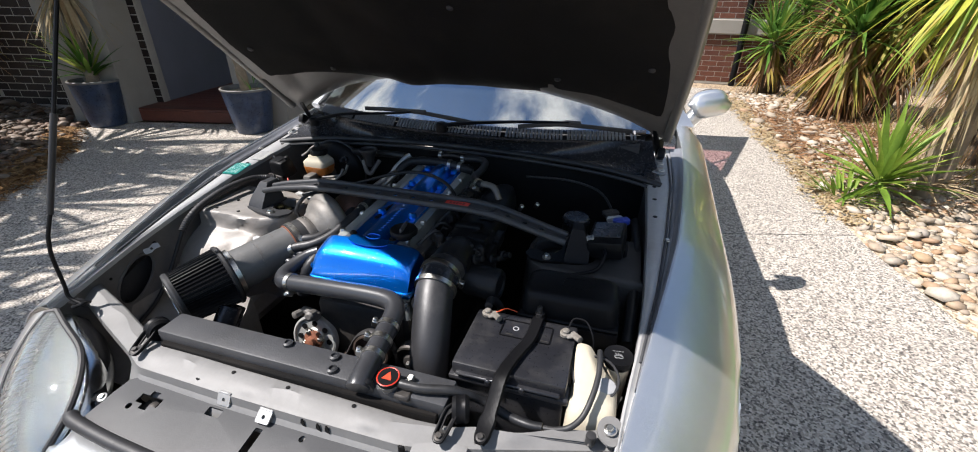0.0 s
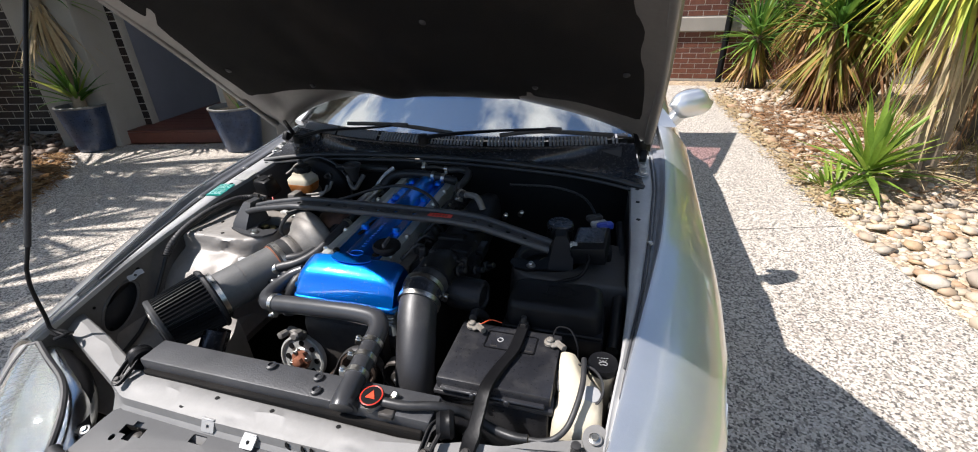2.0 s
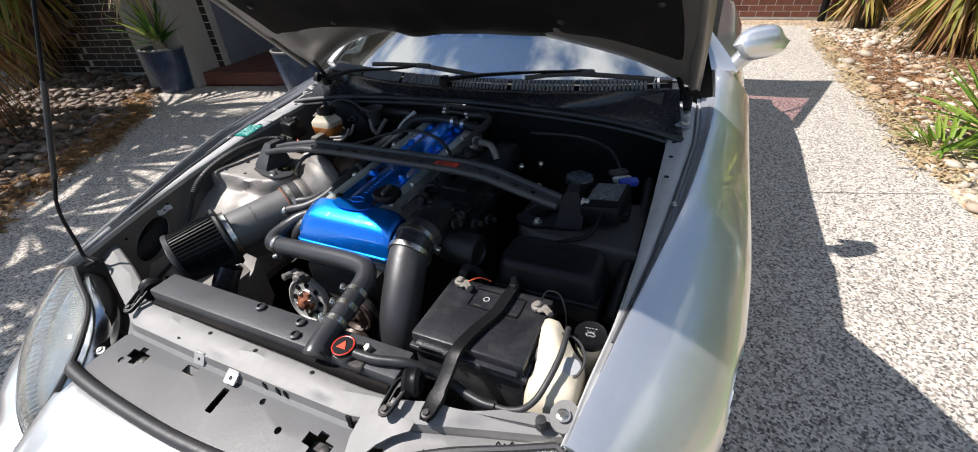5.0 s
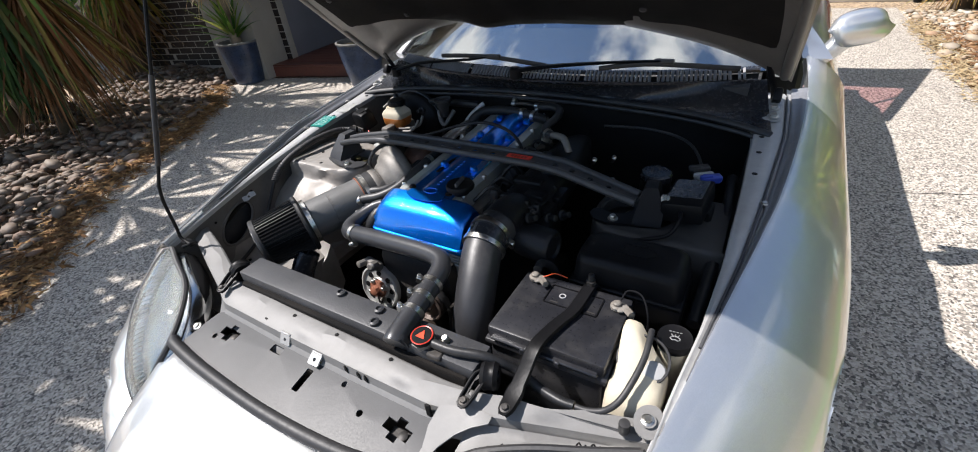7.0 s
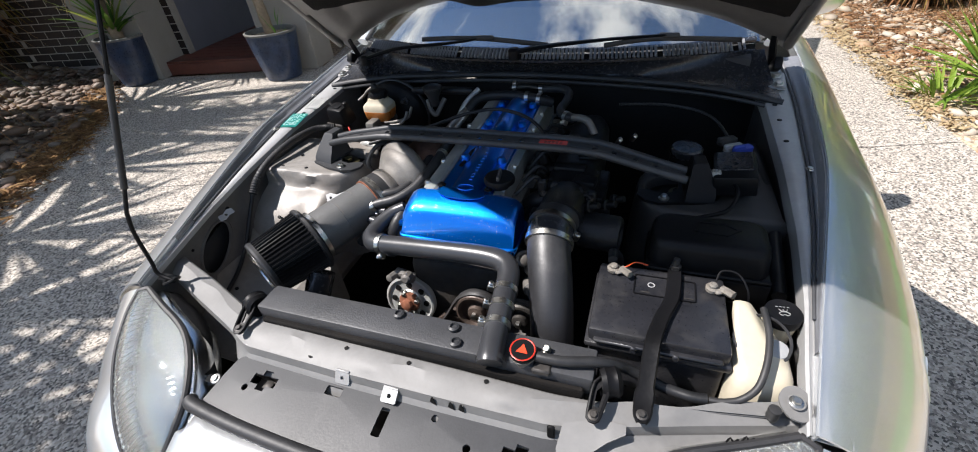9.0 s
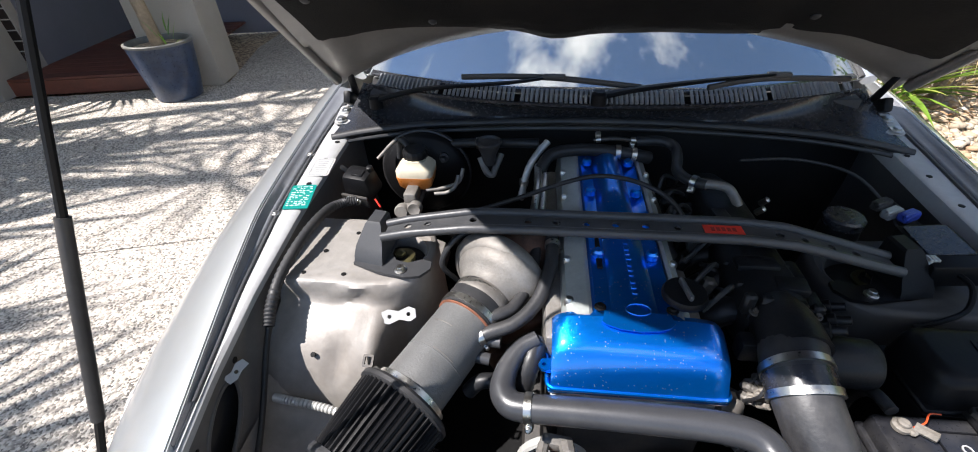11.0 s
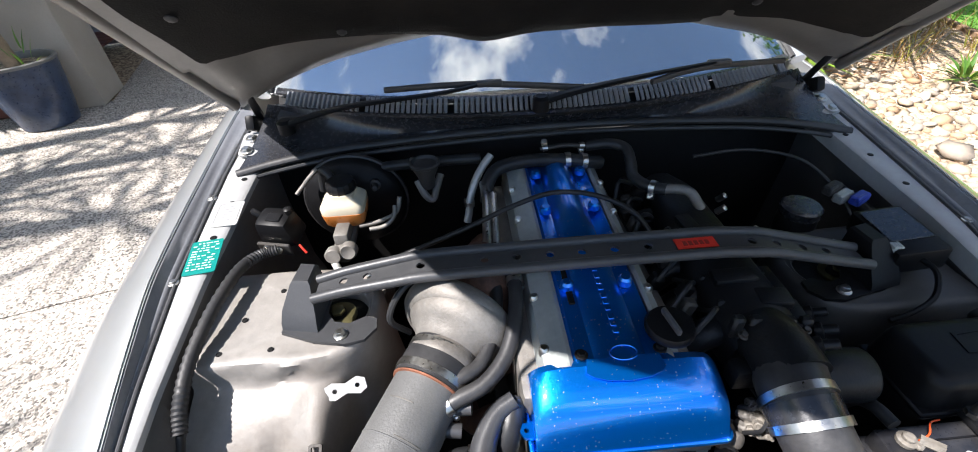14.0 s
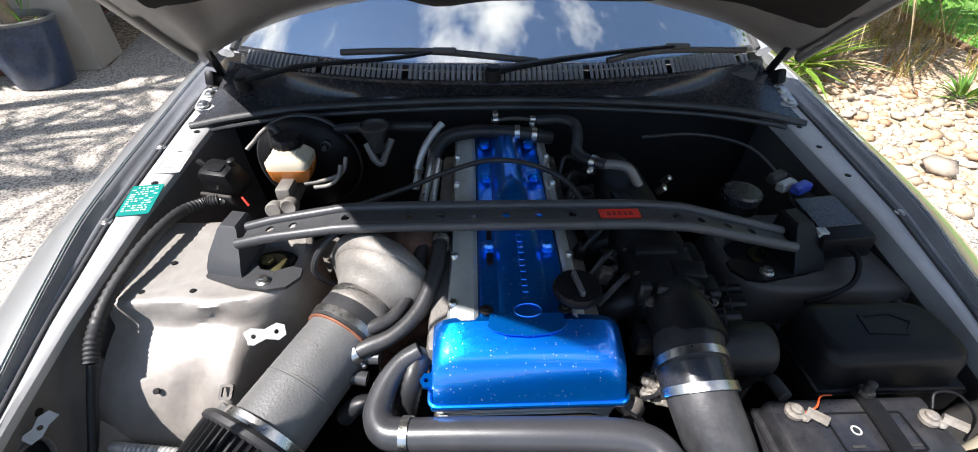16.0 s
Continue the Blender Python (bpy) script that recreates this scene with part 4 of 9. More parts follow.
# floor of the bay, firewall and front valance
# undertray and firewall carry the bay's deep shade in their colour
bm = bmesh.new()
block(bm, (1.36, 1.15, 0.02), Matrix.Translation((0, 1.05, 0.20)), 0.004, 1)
part("undertray", bm, M["dark"], car, "undertray coloured near-black for deep shade")
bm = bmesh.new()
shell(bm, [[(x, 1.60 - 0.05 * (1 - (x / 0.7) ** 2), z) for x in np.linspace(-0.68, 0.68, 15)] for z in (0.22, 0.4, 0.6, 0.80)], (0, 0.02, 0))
part("firewall", bm, M["dark"], car, "firewall coloured near-black for deep shade")
for side in (-1, 1):
    bm = bmesh.new()
    sweep(bm, [(side * 0.43, 0.62, 0.44), (side * 0.44, 0.85, 0.45), (side * 0.46, 1.1, 0.44), (side * 0.46, 1.5, 0.42)], 0.05, 8, 5)
    part("frame_rail", bm, M["dusty"], car, "pale dusty frame rail")

# strut towers: a flat top with a short step round it and, in front, an apron sloping down to the floor
TOP = curve_points([(0.650, 1.062, 0), (0.56, 1.062, 0), (0.48, 1.062, 0), (0.430, 1.066, 0), (0.398, 1.082, 0), (0.380, 1.110, 0), (0.374, 1.15, 0), (0.374, 1.185, 0), (0.382, 1.215, 0), (0.402, 1.238, 0), (0.440, 1.250, 0), (0.50, 1.255, 0), (0.58, 1.256, 0), (0.650, 1.256, 0)], 7)
FRONT = [(0.0, 0.7035), (0.006, 0.7015), (0.010, 0.695), (0.012, 0.684), (0.0135, 0.672), (0.016, 0.662), (0.022, 0.6565), (0.032, 0.653), (0.050, 0.6445), (0.072, 0.631), (0.098, 0.611), (0.116, 0.591), (0.130, 0.566), (0.140, 0.538), (0.147, 0.510), (0.150, 0.47)]
SIDE = [(0.0, 0.7035), (0.006, 0.7015), (0.010, 0.695), (0.012, 0.684), (0.013, 0.672), (0.014, 0.660), (0.0145, 0.652), (0.0155, 0.642), (0.0165, 0.63), (0.018, 0.61), (0.020, 0.58), (0.022, 0.55), (0.025, 0.52), (0.028, 0.49), (0.03, 0.47), (0.032, 0.44)]
for side in (-1, 1):
    cx, cy, hr, wide = (0.432, 1.150, 0.052, 1.0) if side < 0 else (0.462, 1.150, 0.064, 1.25)
    edge = [Vector(p) for p in TOP]
    wall_line = [Vector((0.650, 1.256 - 0.194 * k / 12, 0)) for k in range(1, 12)]
    edge += wall_line
    n = len(edge)
    rings = []
    hole = []
    for p in edge:
        a = math.atan2(p.y - cy, p.x - cx)
        hole.append(Vector((cx + math.cos(a), cy + math.sin(a), 0)) - Vector((cx, cy, 0)))
    for k in range(15, -1, -1):
        ring = []
        for i, p in enumerate(edge):
            q0, q1 = edge[i - 1], edge[(i + 1) % n]
            d = Vector((q1.y - q0.y, -(q1.x - q0.x), 0)).normalized() * -1
            if d.dot(p - Vector((cx, cy, 0))) < 0:
                d = -d
            f = max(0.0, min(1.0, (0.455 - p.x) / 0.04)) if p.y < 1.14 and side < 0 else 1.0
            f = f * f * (3 - 2 * f)
            if p.y < 1.09 and side < 0:
                d = d.lerp(Vector((0, -1, 0)), 1 - f).normalized()
            out = FRONT[k][0] + (SIDE[k][0] - FRONT[k][0]) * f
            z = FRONT[k][1] + (SIDE[k][1] - FRONT[k][1]) * f
            on_wall = p.x > 0.645 and p.y > 1.066
            q = p + d * (0.0 if on_wall else out)
            crease = 0.0
            if 1 < k < 9 and f < 0.6:
                crease = 0.0035 * math.sin(55 * (p.x + 2.2 * z)) * math.exp(-((p.x - 0.50) / 0.05) ** 2) + 0.003 * noise.noise(Vector((p.x * 22, z * 30, 3.0)))
            dent = 0.016 * math.exp(-((p.x - 0.515) / 0.018) ** 2 - ((z - 0.598) / 0.018) ** 2) * (1 - f)
            q += Vector((0, 1, -0.5)) * (dent + crease) + Vector((0, 0, 0.002 * noise.noise(Vector((p.x * 16, q.y * 16, 0)))))
            ring.append((side * q.x, q.y, z + q.z))
        rings.append(ring)
    for f, z in ((0.15, 0.7045), (0.4, 0.7035), (0.7, 0.7045)):
        rings.append([(side * (p.x + (cx + h.x * hr * wide * 1.05 - p.x) * f), p.y + (cy + h.y * hr * 1.05 - p.y) * f, z + 0.0015 * noise.noise(Vector((p.x * 20, p.y * 20, f)))) for p, h in zip(edge, hole)])
    for r, z in ((hr * 1.05, 0.7055), (hr, 0.703), (hr * 0.96, 0.690), (hr * 0.94, 0.66)):
        rings.append([(side * (cx + h.x * r * wide), cy + h.y * r, z) for h in hole])
    bm = bmesh.new()
    loft(bm, rings)
    # the east tower takes the darker copy, shade included in its colour
    tower = part("strut_tower", bm, M["dusty" if side < 0 else "wall"], car, "pale dusty strut tower with a creased front apron" if side < 0 else "grey strut tower with a rounded rim, coloured dark for shade", 42)
    bm = bmesh.new()
    lathe(bm, [(0.062, 0.0), (0.062, 0.012), (0.045, 0.02), (0.018, 0.022), (0.016, 0.04), (0.008, 0.042)], Matrix.Translation((side * cx, cy, 0.672)) @ Matrix.Diagonal((wide * hr / 0.064, hr / 0.064, 0.7, 1)), 24)
    mount_top = part("strut_mount", bm, M["dark"], tower, "black rubber strut mount")
    bm = bmesh.new()
    lathe(bm, [(0.030, 0.0), (0.030, 0.004), (0.022, 0.006), (0.012, 0.006)], Matrix.Translation((side * cx, cy, 0.689)), 24)
    lathe(bm, [(0.012, 0.0), (0.012, 0.012), (0.008, 0.014)], Matrix.Translation((side * cx, cy, 0.694)), 6)
    part("top_nut", bm, M["zincyellow"], mount_top, "dull yellow plated washer and nut")
    # floor beside the frame rail in front of the tower
    bm = bmesh.new()
    rows = []
    for y in np.linspace(0.60, 0.93, 14):
        lift = 0.045 * max(0.0, (float(y) - 0.87) / 0.06) ** 2
        rows.append([(side * x, y, z + lift + 0.004 * noise.noise(Vector((x * 15, y * 15, side)))) for x, z in ((0.64, 0.54), (0.628, 0.512), (0.60, 0.497), (0.54, 0.486), (0.47, 0.478), (0.42, 0.474), (0.40, 0.468), (0.392, 0.45), (0.388, 0.40), (0.386, 0.33))])
    shell(bm, rows, (0, 0, -0.004))
    # east floor likewise darkened to stand for shade; only the west one is dusty
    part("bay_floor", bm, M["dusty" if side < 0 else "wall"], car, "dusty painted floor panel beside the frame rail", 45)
    if side < 0:
        bm = bmesh.new()
        o = [(-0.032, -0.010), (-0.02, -0.014), (0.0, -0.008), (0.02, -0.014), (0.032, -0.008), (0.032, 0.008), (0.02, 0.014), (0.0, 0.008), (-0.02, 0.014), (-0.032, 0.010)]
        plate(bm, o, [circle(-0.018, 0, 0.004, 8), circle(0.018, 0, 0.004, 8)], 0.002, frame_of((-0.412, 1.034, 0.647), (0.1, -0.75, 0.7), 6))
        part("tab", bm, M["bay"], tower, "pale twin-hole tab")
        bm = bmesh.new()
        plate(bm, rounded(-0.010, -0.011, 0.010, 0.011, 0.002, 1), [rounded(-0.006, -0.007, 0.006, 0.007, 0.001, 1)], 0.005, frame_of((-0.452, 0.952, 0.614), (0.0, -0.5, 0.85)))
        part("wire_clip", bm, M["iron"], tower, "small grey wire clip")
        for q, ax in (((-0.588, 1.145, 0.7045), (0, 0, 1)), ((-0.605, 1.077, 0.704), (0, 0, 1)), ((-0.540, 1.208, 0.7045), (0, 0, 1)), ((-0.525, 1.078, 0.704), (0, 0, 1)), ((-0.558, 0.957, 0.613), (0, -0.62, 0.78)), ((-0.60, 0.78, 0.499), (0, 0, 1))):
            part("punched_hole", lathe(bmesh.new(), [(0.0048, -0.002), (0.0048, 0.0015), (0.003, 0.0017)], frame_of(q, ax), 10), M["dark"], tower)

# cowl, grille and windscreen
def cowl_y(x):
    return 1.513 + 0.155 * (abs(x) / 0.63) ** 2.2


def cowl_zf(x):
    return 0.882 - 0.008 * (abs(x) / 0.63) ** 2


SEALX = [(-0.695, 1.498, 0.790), (-0.6, 1.520, 0.801), (-0.45, 1.540, 0.813), (-0.2, 1.549, 0.823), (0.0, 1.551, 0.826), (0.2, 1.549, 0.823), (0.45, 1.538, 0.813), (0.6, 1.516, 0.801), (0.695, 1.492, 0.788)]
strip = curve_points(SEALX, 6)
bm = bmesh.new()
rows = []
for p in strip:
    x = p.x * 0.945
    top = Vector((x, cowl_y(x) - 0.004, cowl_zf(x)))
    low = p + Vector((0, 0.008, 0.004))
    mid = low.lerp(top, 0.55) + Vector((0, 0.014, -0.010))
    rows.append([low, low.lerp(mid, 0.5) + Vector((0, 0.004, -0.004)), mid, mid.lerp(top, 0.6) + Vector((0, 0.006, -0.002)), top])
shell(bm, rows, (0, 0.003, -0.004))
cowl = part("cowl_cover", bm, M["gloss"], car, "black plastic cowl cover below the windscreen", 45)
bm = bmesh.new()
sweep(bm, strip, 0.010, 10, 1, 0.9)
sweep(bm, [p + Vector((0, -0.006, -0.016)) for p in strip], 0.006, 8, 1)
part("cowl_seal", bm, M["rubber"], cowl, "black rubber seal along the cowl edge")
bm = bmesh.new()
for k in range(104):
    x = -0.60 + 1.2 * k / 103
    if k % 17 == 16:
        continue
    y, z = cowl_y(x), cowl_zf(x)
    dy = 0.33 * x / 0.63
    m = Matrix.Translation((x, y + 0.013, z + 0.0145)) @ Matrix.Rotation(math.atan(dy) * 0.9, 4, "Z") @ Matrix.Rotation(radians(40), 4, "X") @ Matrix.Rotation(0.5 if (k // 17) % 2 else -0.35, 4, "Y")
    block(bm, (0.0066, 0.034, 0.006), m, 0.0, 1)
part("grille_slats", bm, M["slat"], cowl, "row of narrow slats in the cowl vent")
bm = bmesh.new()
rows = [[(x, cowl_y(x) + d, cowl_zf(x) + h) for d, h in ((-0.004, 0.0), (0.0, 0.002), (0.004, -0.001))] for x in np.linspace(-0.635, 0.635, 60)]
shell(bm, rows, (0, 0, -0.006))
rows = [[(x, cowl_y(x) + d, cowl_zf(x) + h) for d, h in ((0.024, 0.020), (0.027, 0.023), (0.046, 0.025))] for x in np.linspace(-0.635, 0.635, 60)]
shell(bm, rows, (0, 0, -0.005))
part("grille_frame", bm, M["gloss"], cowl, "black plastic frame of the cowl vent")
# sheet coloured near-black in place of the shade between the slats
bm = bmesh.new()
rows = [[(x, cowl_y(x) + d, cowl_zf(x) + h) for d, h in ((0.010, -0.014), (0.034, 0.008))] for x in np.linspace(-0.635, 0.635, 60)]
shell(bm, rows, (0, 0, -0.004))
part("vent_well", bm, M["dark"], cowl, "near-black sheet standing for the shade behind the slats")


def screen_point(u, v):
    x = 0.66 * u * (1 - 0.17 * v)
    y0, z0 = 1.548 + 0.165 * abs(u) ** 2.2, 0.904 - 0.016 * u * u
    y1, z1 = 2.28 + 0.10 * u * u, 1.235 - 0.045 * u * u
    return Vector((x, y0 + (y1 - y0) * v, z0 + (z1 - z0) * v + 0.035 * math.sin(math.pi * v) * (1 - 0.3 * u * u)))


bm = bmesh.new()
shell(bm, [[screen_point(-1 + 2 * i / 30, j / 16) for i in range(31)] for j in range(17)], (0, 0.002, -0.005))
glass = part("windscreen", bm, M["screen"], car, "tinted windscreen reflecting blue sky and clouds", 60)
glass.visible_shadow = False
for side in (-1, 1):
    bm = bmesh.new()
    sweep(bm, [screen_point(side * 1.01, j / 8) + Vector((side * 0.012, 0.0, -0.006)) for j in range(9)], 0.022, 10, 2, 0.7)
    part("windscreen_pillar", bm, M["silver"], car, "silver windscreen pillar")
    bm = bmesh.new()
    sweep(bm, [screen_point(side * 0.995, j / 8) + Vector((0, 0, 0.003)) for j in range(9)], 0.007, 8, 2)
    part("screen_trim", bm, M["rubber"], car, "black trim beside the windscreen")
# wipers
for arm_pts, blade_pts in (
    ([(-0.592, 1.582, 0.860), (-0.505, 1.572, 0.885), (-0.425, 1.560, 0.903), (-0.230, 1.543, 0.924), (-0.130, 1.548, 0.938)], [(-0.358, 1.580, 0.924), (-0.235, 1.566, 0.931), (-0.120, 1.552, 0.932), (0.070, 1.524, 0.922)]),
    ([(-0.026, 1.500, 0.908), (0.066, 1.516, 0.921), (0.238, 1.556, 0.930), (0.397, 1.597, 0.932)], [(0.226, 1.547, 0.915), (0.308, 1.574, 0.922), (0.397, 1.598, 0.922), (0.588, 1.648, 0.906)]),
):
    bm = bmesh.new()
    sweep(bm, arm_pts, [0.013, 0.011, 0.008, 0.006], 8, 6, 0.6)
    lathe(bm, [(0.018, -0.02), (0.018, 0.006), (0.012, 0.012)], Matrix.Translation(arm_pts[0]), 16)
    wiper = part("wiper", bm, M["black"], car, "black windscreen wiper lying on the glass")
    bm = bmesh.new()
    sweep(bm, blade_pts, 0.0055, 8, 6, 1.3)
    block(bm, (0.055, 0.016, 0.014), Matrix.Translation(Vector(arm_pts[-1]) + Vector((0, 0, -0.002))), 0.004, 2)
    part("blade", bm, M["rubber"], wiper, "black rubber wiper blade")

# hood
HE, HN = Vector((0, -0.788, 0.616)), Vector((0, 0.616, 0.788))
H0 = Vector((0, 1.70, 0.900))


def hood_start(u):
    return 0.195 * (1 - abs(u) ** 2.0)


def hood_end(u):
    a = abs(u)
    return 1.46 - 0.03 * a - (0.30 * max(0.0, (a - 0.62) / 0.38) ** 1.3)


def hood_point(u, v, lift=0.0, w=0.715):
    s = hood_start(u) + (hood_end(u) - hood_start(u)) * v
    x = w * u * (1 - 0.11 * max(0.0, v - 0.25) ** 1.5)
    crown = 0.055 * (1 - u * u) + 0.035 * math.sin(math.pi * min(1, s / 1.5)) - 0.05 * abs(u) ** 8 * 0.5
    return H0 + Vector((x, 0, 0)) + HE * s + HN * (crown - 0.01 + lift)


NU, NV = 60, 36
hood = part("hood", shell(bmesh.new(), [[hood_point(-1 + 2 * i / NU, j / NV) for i in range(NU + 1)] for j in range(NV + 1)], HN * -0.002), M["silver"], car, "silver hood propped open, dark underside", 60)
# inner panel, a raised frame round the liner with a rolled edge
rows = []
for j in range(NV + 1):
    row = []
    for i in range(NU + 1):
        u, v = -1 + 2 * i / NU, j / NV
        e = max(0.0, min(1 - abs(u), v * 1.6, (1 - v) * 1.6))
        deep = 0.042 - 0.016 * max(0.0, 1 - v / 0.12) * max(0.0, (abs(u) - 0.5) / 0.5)
        d = -0.004 - deep * min(1.0, e / (0.022 if v > 0.2 else 0.06)) ** 0.7
        if e > 0.13:
            d += 0.016 * min(1.0, (e - 0.13) / 0.05)
        d += 0.004 * math.sin(u * 9) * math.sin(v * 11)
        row.append(hood_point(u, v, d))
    rows.append(row)
inner = part("inner_panel", shell(bmesh.new(), rows, HN * 0.002), M["hoodin"], hood, "grey painted inner frame of the hood", 60)
rows = []
for j in range(41):
    row = []
    for i in range(49):
        u = -0.945 + 1.89 * i / 48
        v0 = 0.035 + (0.120 if u < 0 else 0.080) * (abs(u) / 0.8) ** 1.8
        v = v0 + (0.955 - v0) * j / 40
        wob = 0.012 * math.exp(-((u + 0.12) / 0.10) ** 2) - 0.006 * math.cos(u * 9)
        v2 = v - (0.028 + wob * 0.6) * (1 - v) ** 6
        e = max(0.0, min(0.945 - abs(u), (v - v0) * 1.5, (0.955 - v) * 1.5))
        d = -0.036 - 0.016 * min(1.0, e / 0.06) ** 0.5
        ribs = 0.010 * (math.exp(-((abs(u) - 0.45) / 0.05) ** 2) + math.exp(-((v - 0.52) / 0.04) ** 2) + math.exp(-((abs(u) - 0.8 * v - 0.02) / 0.05) ** 2))
        d += min(0.014, ribs) * min(1.0, e / 0.08) + 0.003 * noise.noise((u * 7, v * 9, 1.3))
        d -= (0.022 * math.exp(-(u / 0.5) ** 2) + 0.020 * math.exp(-((u + 0.21) / 0.08) ** 2)) * (1 - v) ** 9
        row.append(hood_point(u, v2, d))
    rows.append(row)
part("hood_liner", shell(bmesh.new(), rows, HN * 0.006), M["liner"], hood, "black felt liner with pressed ribs", 60)
for side in (-1, 1):
    bm = bmesh.new()
    sweep(bm, [hood_point(side * 0.972, 0.06 + 0.90 * j / 24, -0.036) for j in range(25)], 0.013, 10, 1)
    part("rolled_edge", bm, M["hoodin"], hood, "rounded edge of the hood frame")
for u, v in ((-0.55, 0.12), (0.5, 0.12), (0.62, 0.55), (-0.62, 0.5), (0.15, 0.3), (-0.25, 0.62), (0.55, 0.8), (-0.5, 0.85), (0.85, 0.3), (0.86, 0.62), (-0.85, 0.3)):
    part("liner_clip", lathe(bmesh.new(), [(0.009, 0.0), (0.009, 0.002), (0.005, 0.005), (0.0, 0.005)], frame_of(hood_point(u, v, -0.053), -HN), 12), M["rubber"], hood)
for side in (-1, 1):
    bm = bmesh.new()
    sweep(bm, [(side * 0.69, 1.70, 0.79), (side * 0.682, 1.675, 0.84), (side * 0.668, 1.635, 0.885), (side * 0.655, 1.595, 0.93)], [0.010, 0.011, 0.010, 0.008], 8, 5, 0.5)
    block(bm, (0.022, 0.07, 0.035), Matrix.Translation((side * 0.69, 1.655, 0.835)) @ Matrix.Rotation(radians(-30), 4, "X"), 0.006, 2)
    hinge = part("hood_hinge", bm, M["black"], car, "black hood hinge")
    bm = bmesh.new()
    plate(bm, rounded(-0.022, -0.05, 0.022, 0.03, 0.012), [circle(0, 0.01, 0.006, 8)], 0.004, Matrix.Translation((side * 0.688, 1.60, 0.818)) @ Matrix.Rotation(radians(15), 4, "X"))
    part("hinge_plate", bm, M["bay"], hinge, "painted hinge plate")
    bolt(hinge, (side * 0.688, 1.605, 0.821), (0, -0.2, 1), 0.009, 0.008)
    bolt(hinge, (side * 0.69, 1.565, 0.812), (0, -0.2, 1), 0.009, 0.008)
# prop rod
bm = bmesh.new()
sweep(bm, [(-0.575, 0.648, 0.652), (-0.605, 0.645, 0.668), (-0.607, 0.648, 0.70), (-0.604, 0.650, 0.775), (-0.601, 0.658, 0.82)], 0.0042, 8, 6)
sweep(bm, [(-0.601, 0.658, 0.82), (-0.590, 0.688, 0.90), (-0.569, 0.745, 1.07), (-0.541, 0.822, 1.30), (-0.512, 0.902, 1.53)], [0.0042, 0.0042, 0.0042], 8, 5)
rod = part("prop_rod", bm, M["black"], car, "thin black hood prop rod")
bm = bmesh.new()
sweep(bm, [(-0.5945, 0.676, 0.867), (-0.569, 0.745, 1.07)], 0.0062, 10, 4)
part("sleeve", bm, M["rubber"], rod, "black rubber grip sleeve")
bm = bmesh.new()
block(bm, (0.05, 0.022, 0.006), Matrix.Translation((-0.59, 0.652, 0.652)), 0.003, 1)
sweep(bm, [(-0.565, 0.655, 0.656), (-0.555, 0.64, 0.664), (-0.57, 0.628, 0.660), (-0.585, 0.64, 0.655)], 0.004, 8, 5)
part("rod_pivot", bm, M["black"], rod, "black rod pivot clip")
# mirror
for side in (-1, 1):
    bm = bmesh.new()
    rings = []
    for k in range(15):
        t = -1 + 2 * k / 14
        f = max(0.02, 1 - abs(t) ** 3.6) ** 0.5
        x = 0.886 + 0.080 * t
        top, low = 0.970 + 0.006 * t - 0.006 * t * t, 0.853 + 0.010 * (t + 1)
        zc, hh = (top + low) / 2, (top - low) / 2
        rings.append([(side * (x - 0.012 * math.sin(q)), 2.17 + 0.05 * t * side * side + 0.058 * f * math.cos(q), zc + hh * f * abs(math.sin(q)) ** 0.8 * (1 if math.sin(q) >= 0 else -1)) for q in (2 * math.pi * j / 24 for j in range(24))])
    loft(bm, rings)
    mirror = part("wing_mirror", bm, M["silver"], car, "silver wing mirror", 60)
    bm = bmesh.new()
    sweep(bm, [(side * 0.775, 2.15, 0.79), (side * 0.80, 2.15, 0.825), (side * 0.835, 2.155, 0.865), (side * 0.86, 2.16, 0.90)], [0.034, 0.030, 0.034, 0.04], 14, 4, 0.9)
    part("mirror_foot", bm, M["silver"], mirror, "silver foot of the mirror")
    bm = bmesh.new()
    loft(bm, [[(side * (0.89 + 0.062 * math.cos(q)), 2.215 + d, 0.918 + 0.046 * math.sin(q)) for q in (2 * math.pi * j / 20 for j in range(20))] for d in (0.0, 0.022)])
    part("mirror_glass", bm, M["chrome"], mirror, "mirror glass")
# body behind the windscreen
def body_ring(y):
    w = lerp_table(y, [1.98, 2.6, 3.4, 4.0, 4.42], [0.885, 0.89, 0.905, 0.88, 0.74])
    belt = lerp_table(y, [1.98, 3.0, 4.0, 4.42], [0.86, 0.90, 0.93, 0.90])
    roof = lerp_table(y, [1.98, 2.30, 2.75, 3.3, 3.66, 3.72, 4.1, 4.42], [0.90, 1.222, 1.27, 1.27, 1.25, 0.97, 0.94, 0.91])
    rw = lerp_table(y, [1.98, 2.3, 3.0, 3.8, 4.42], [0.74, 0.56, 0.55, 0.60, 0.62])
    r = []
    for x, z in ((0.97, 0.16), (1.0, 0.35), (1.0, 0.6), (0.97, 0.78)):
        r.append((w * x, y, z))
    r += [(w * 0.90, y, belt - 0.02), (w * 0.85, y, belt), (rw + 0.08, y, belt + (roof - belt) * 0.35), (rw, y, belt + (roof - belt) * 0.85), (rw * 0.8, y, roof - 0.012 * (roof > belt)), (rw * 0.4, y, roof), (0, y, roof)]
    return r + [(-a, b, c) for a, b, c in reversed(r[:-1])]


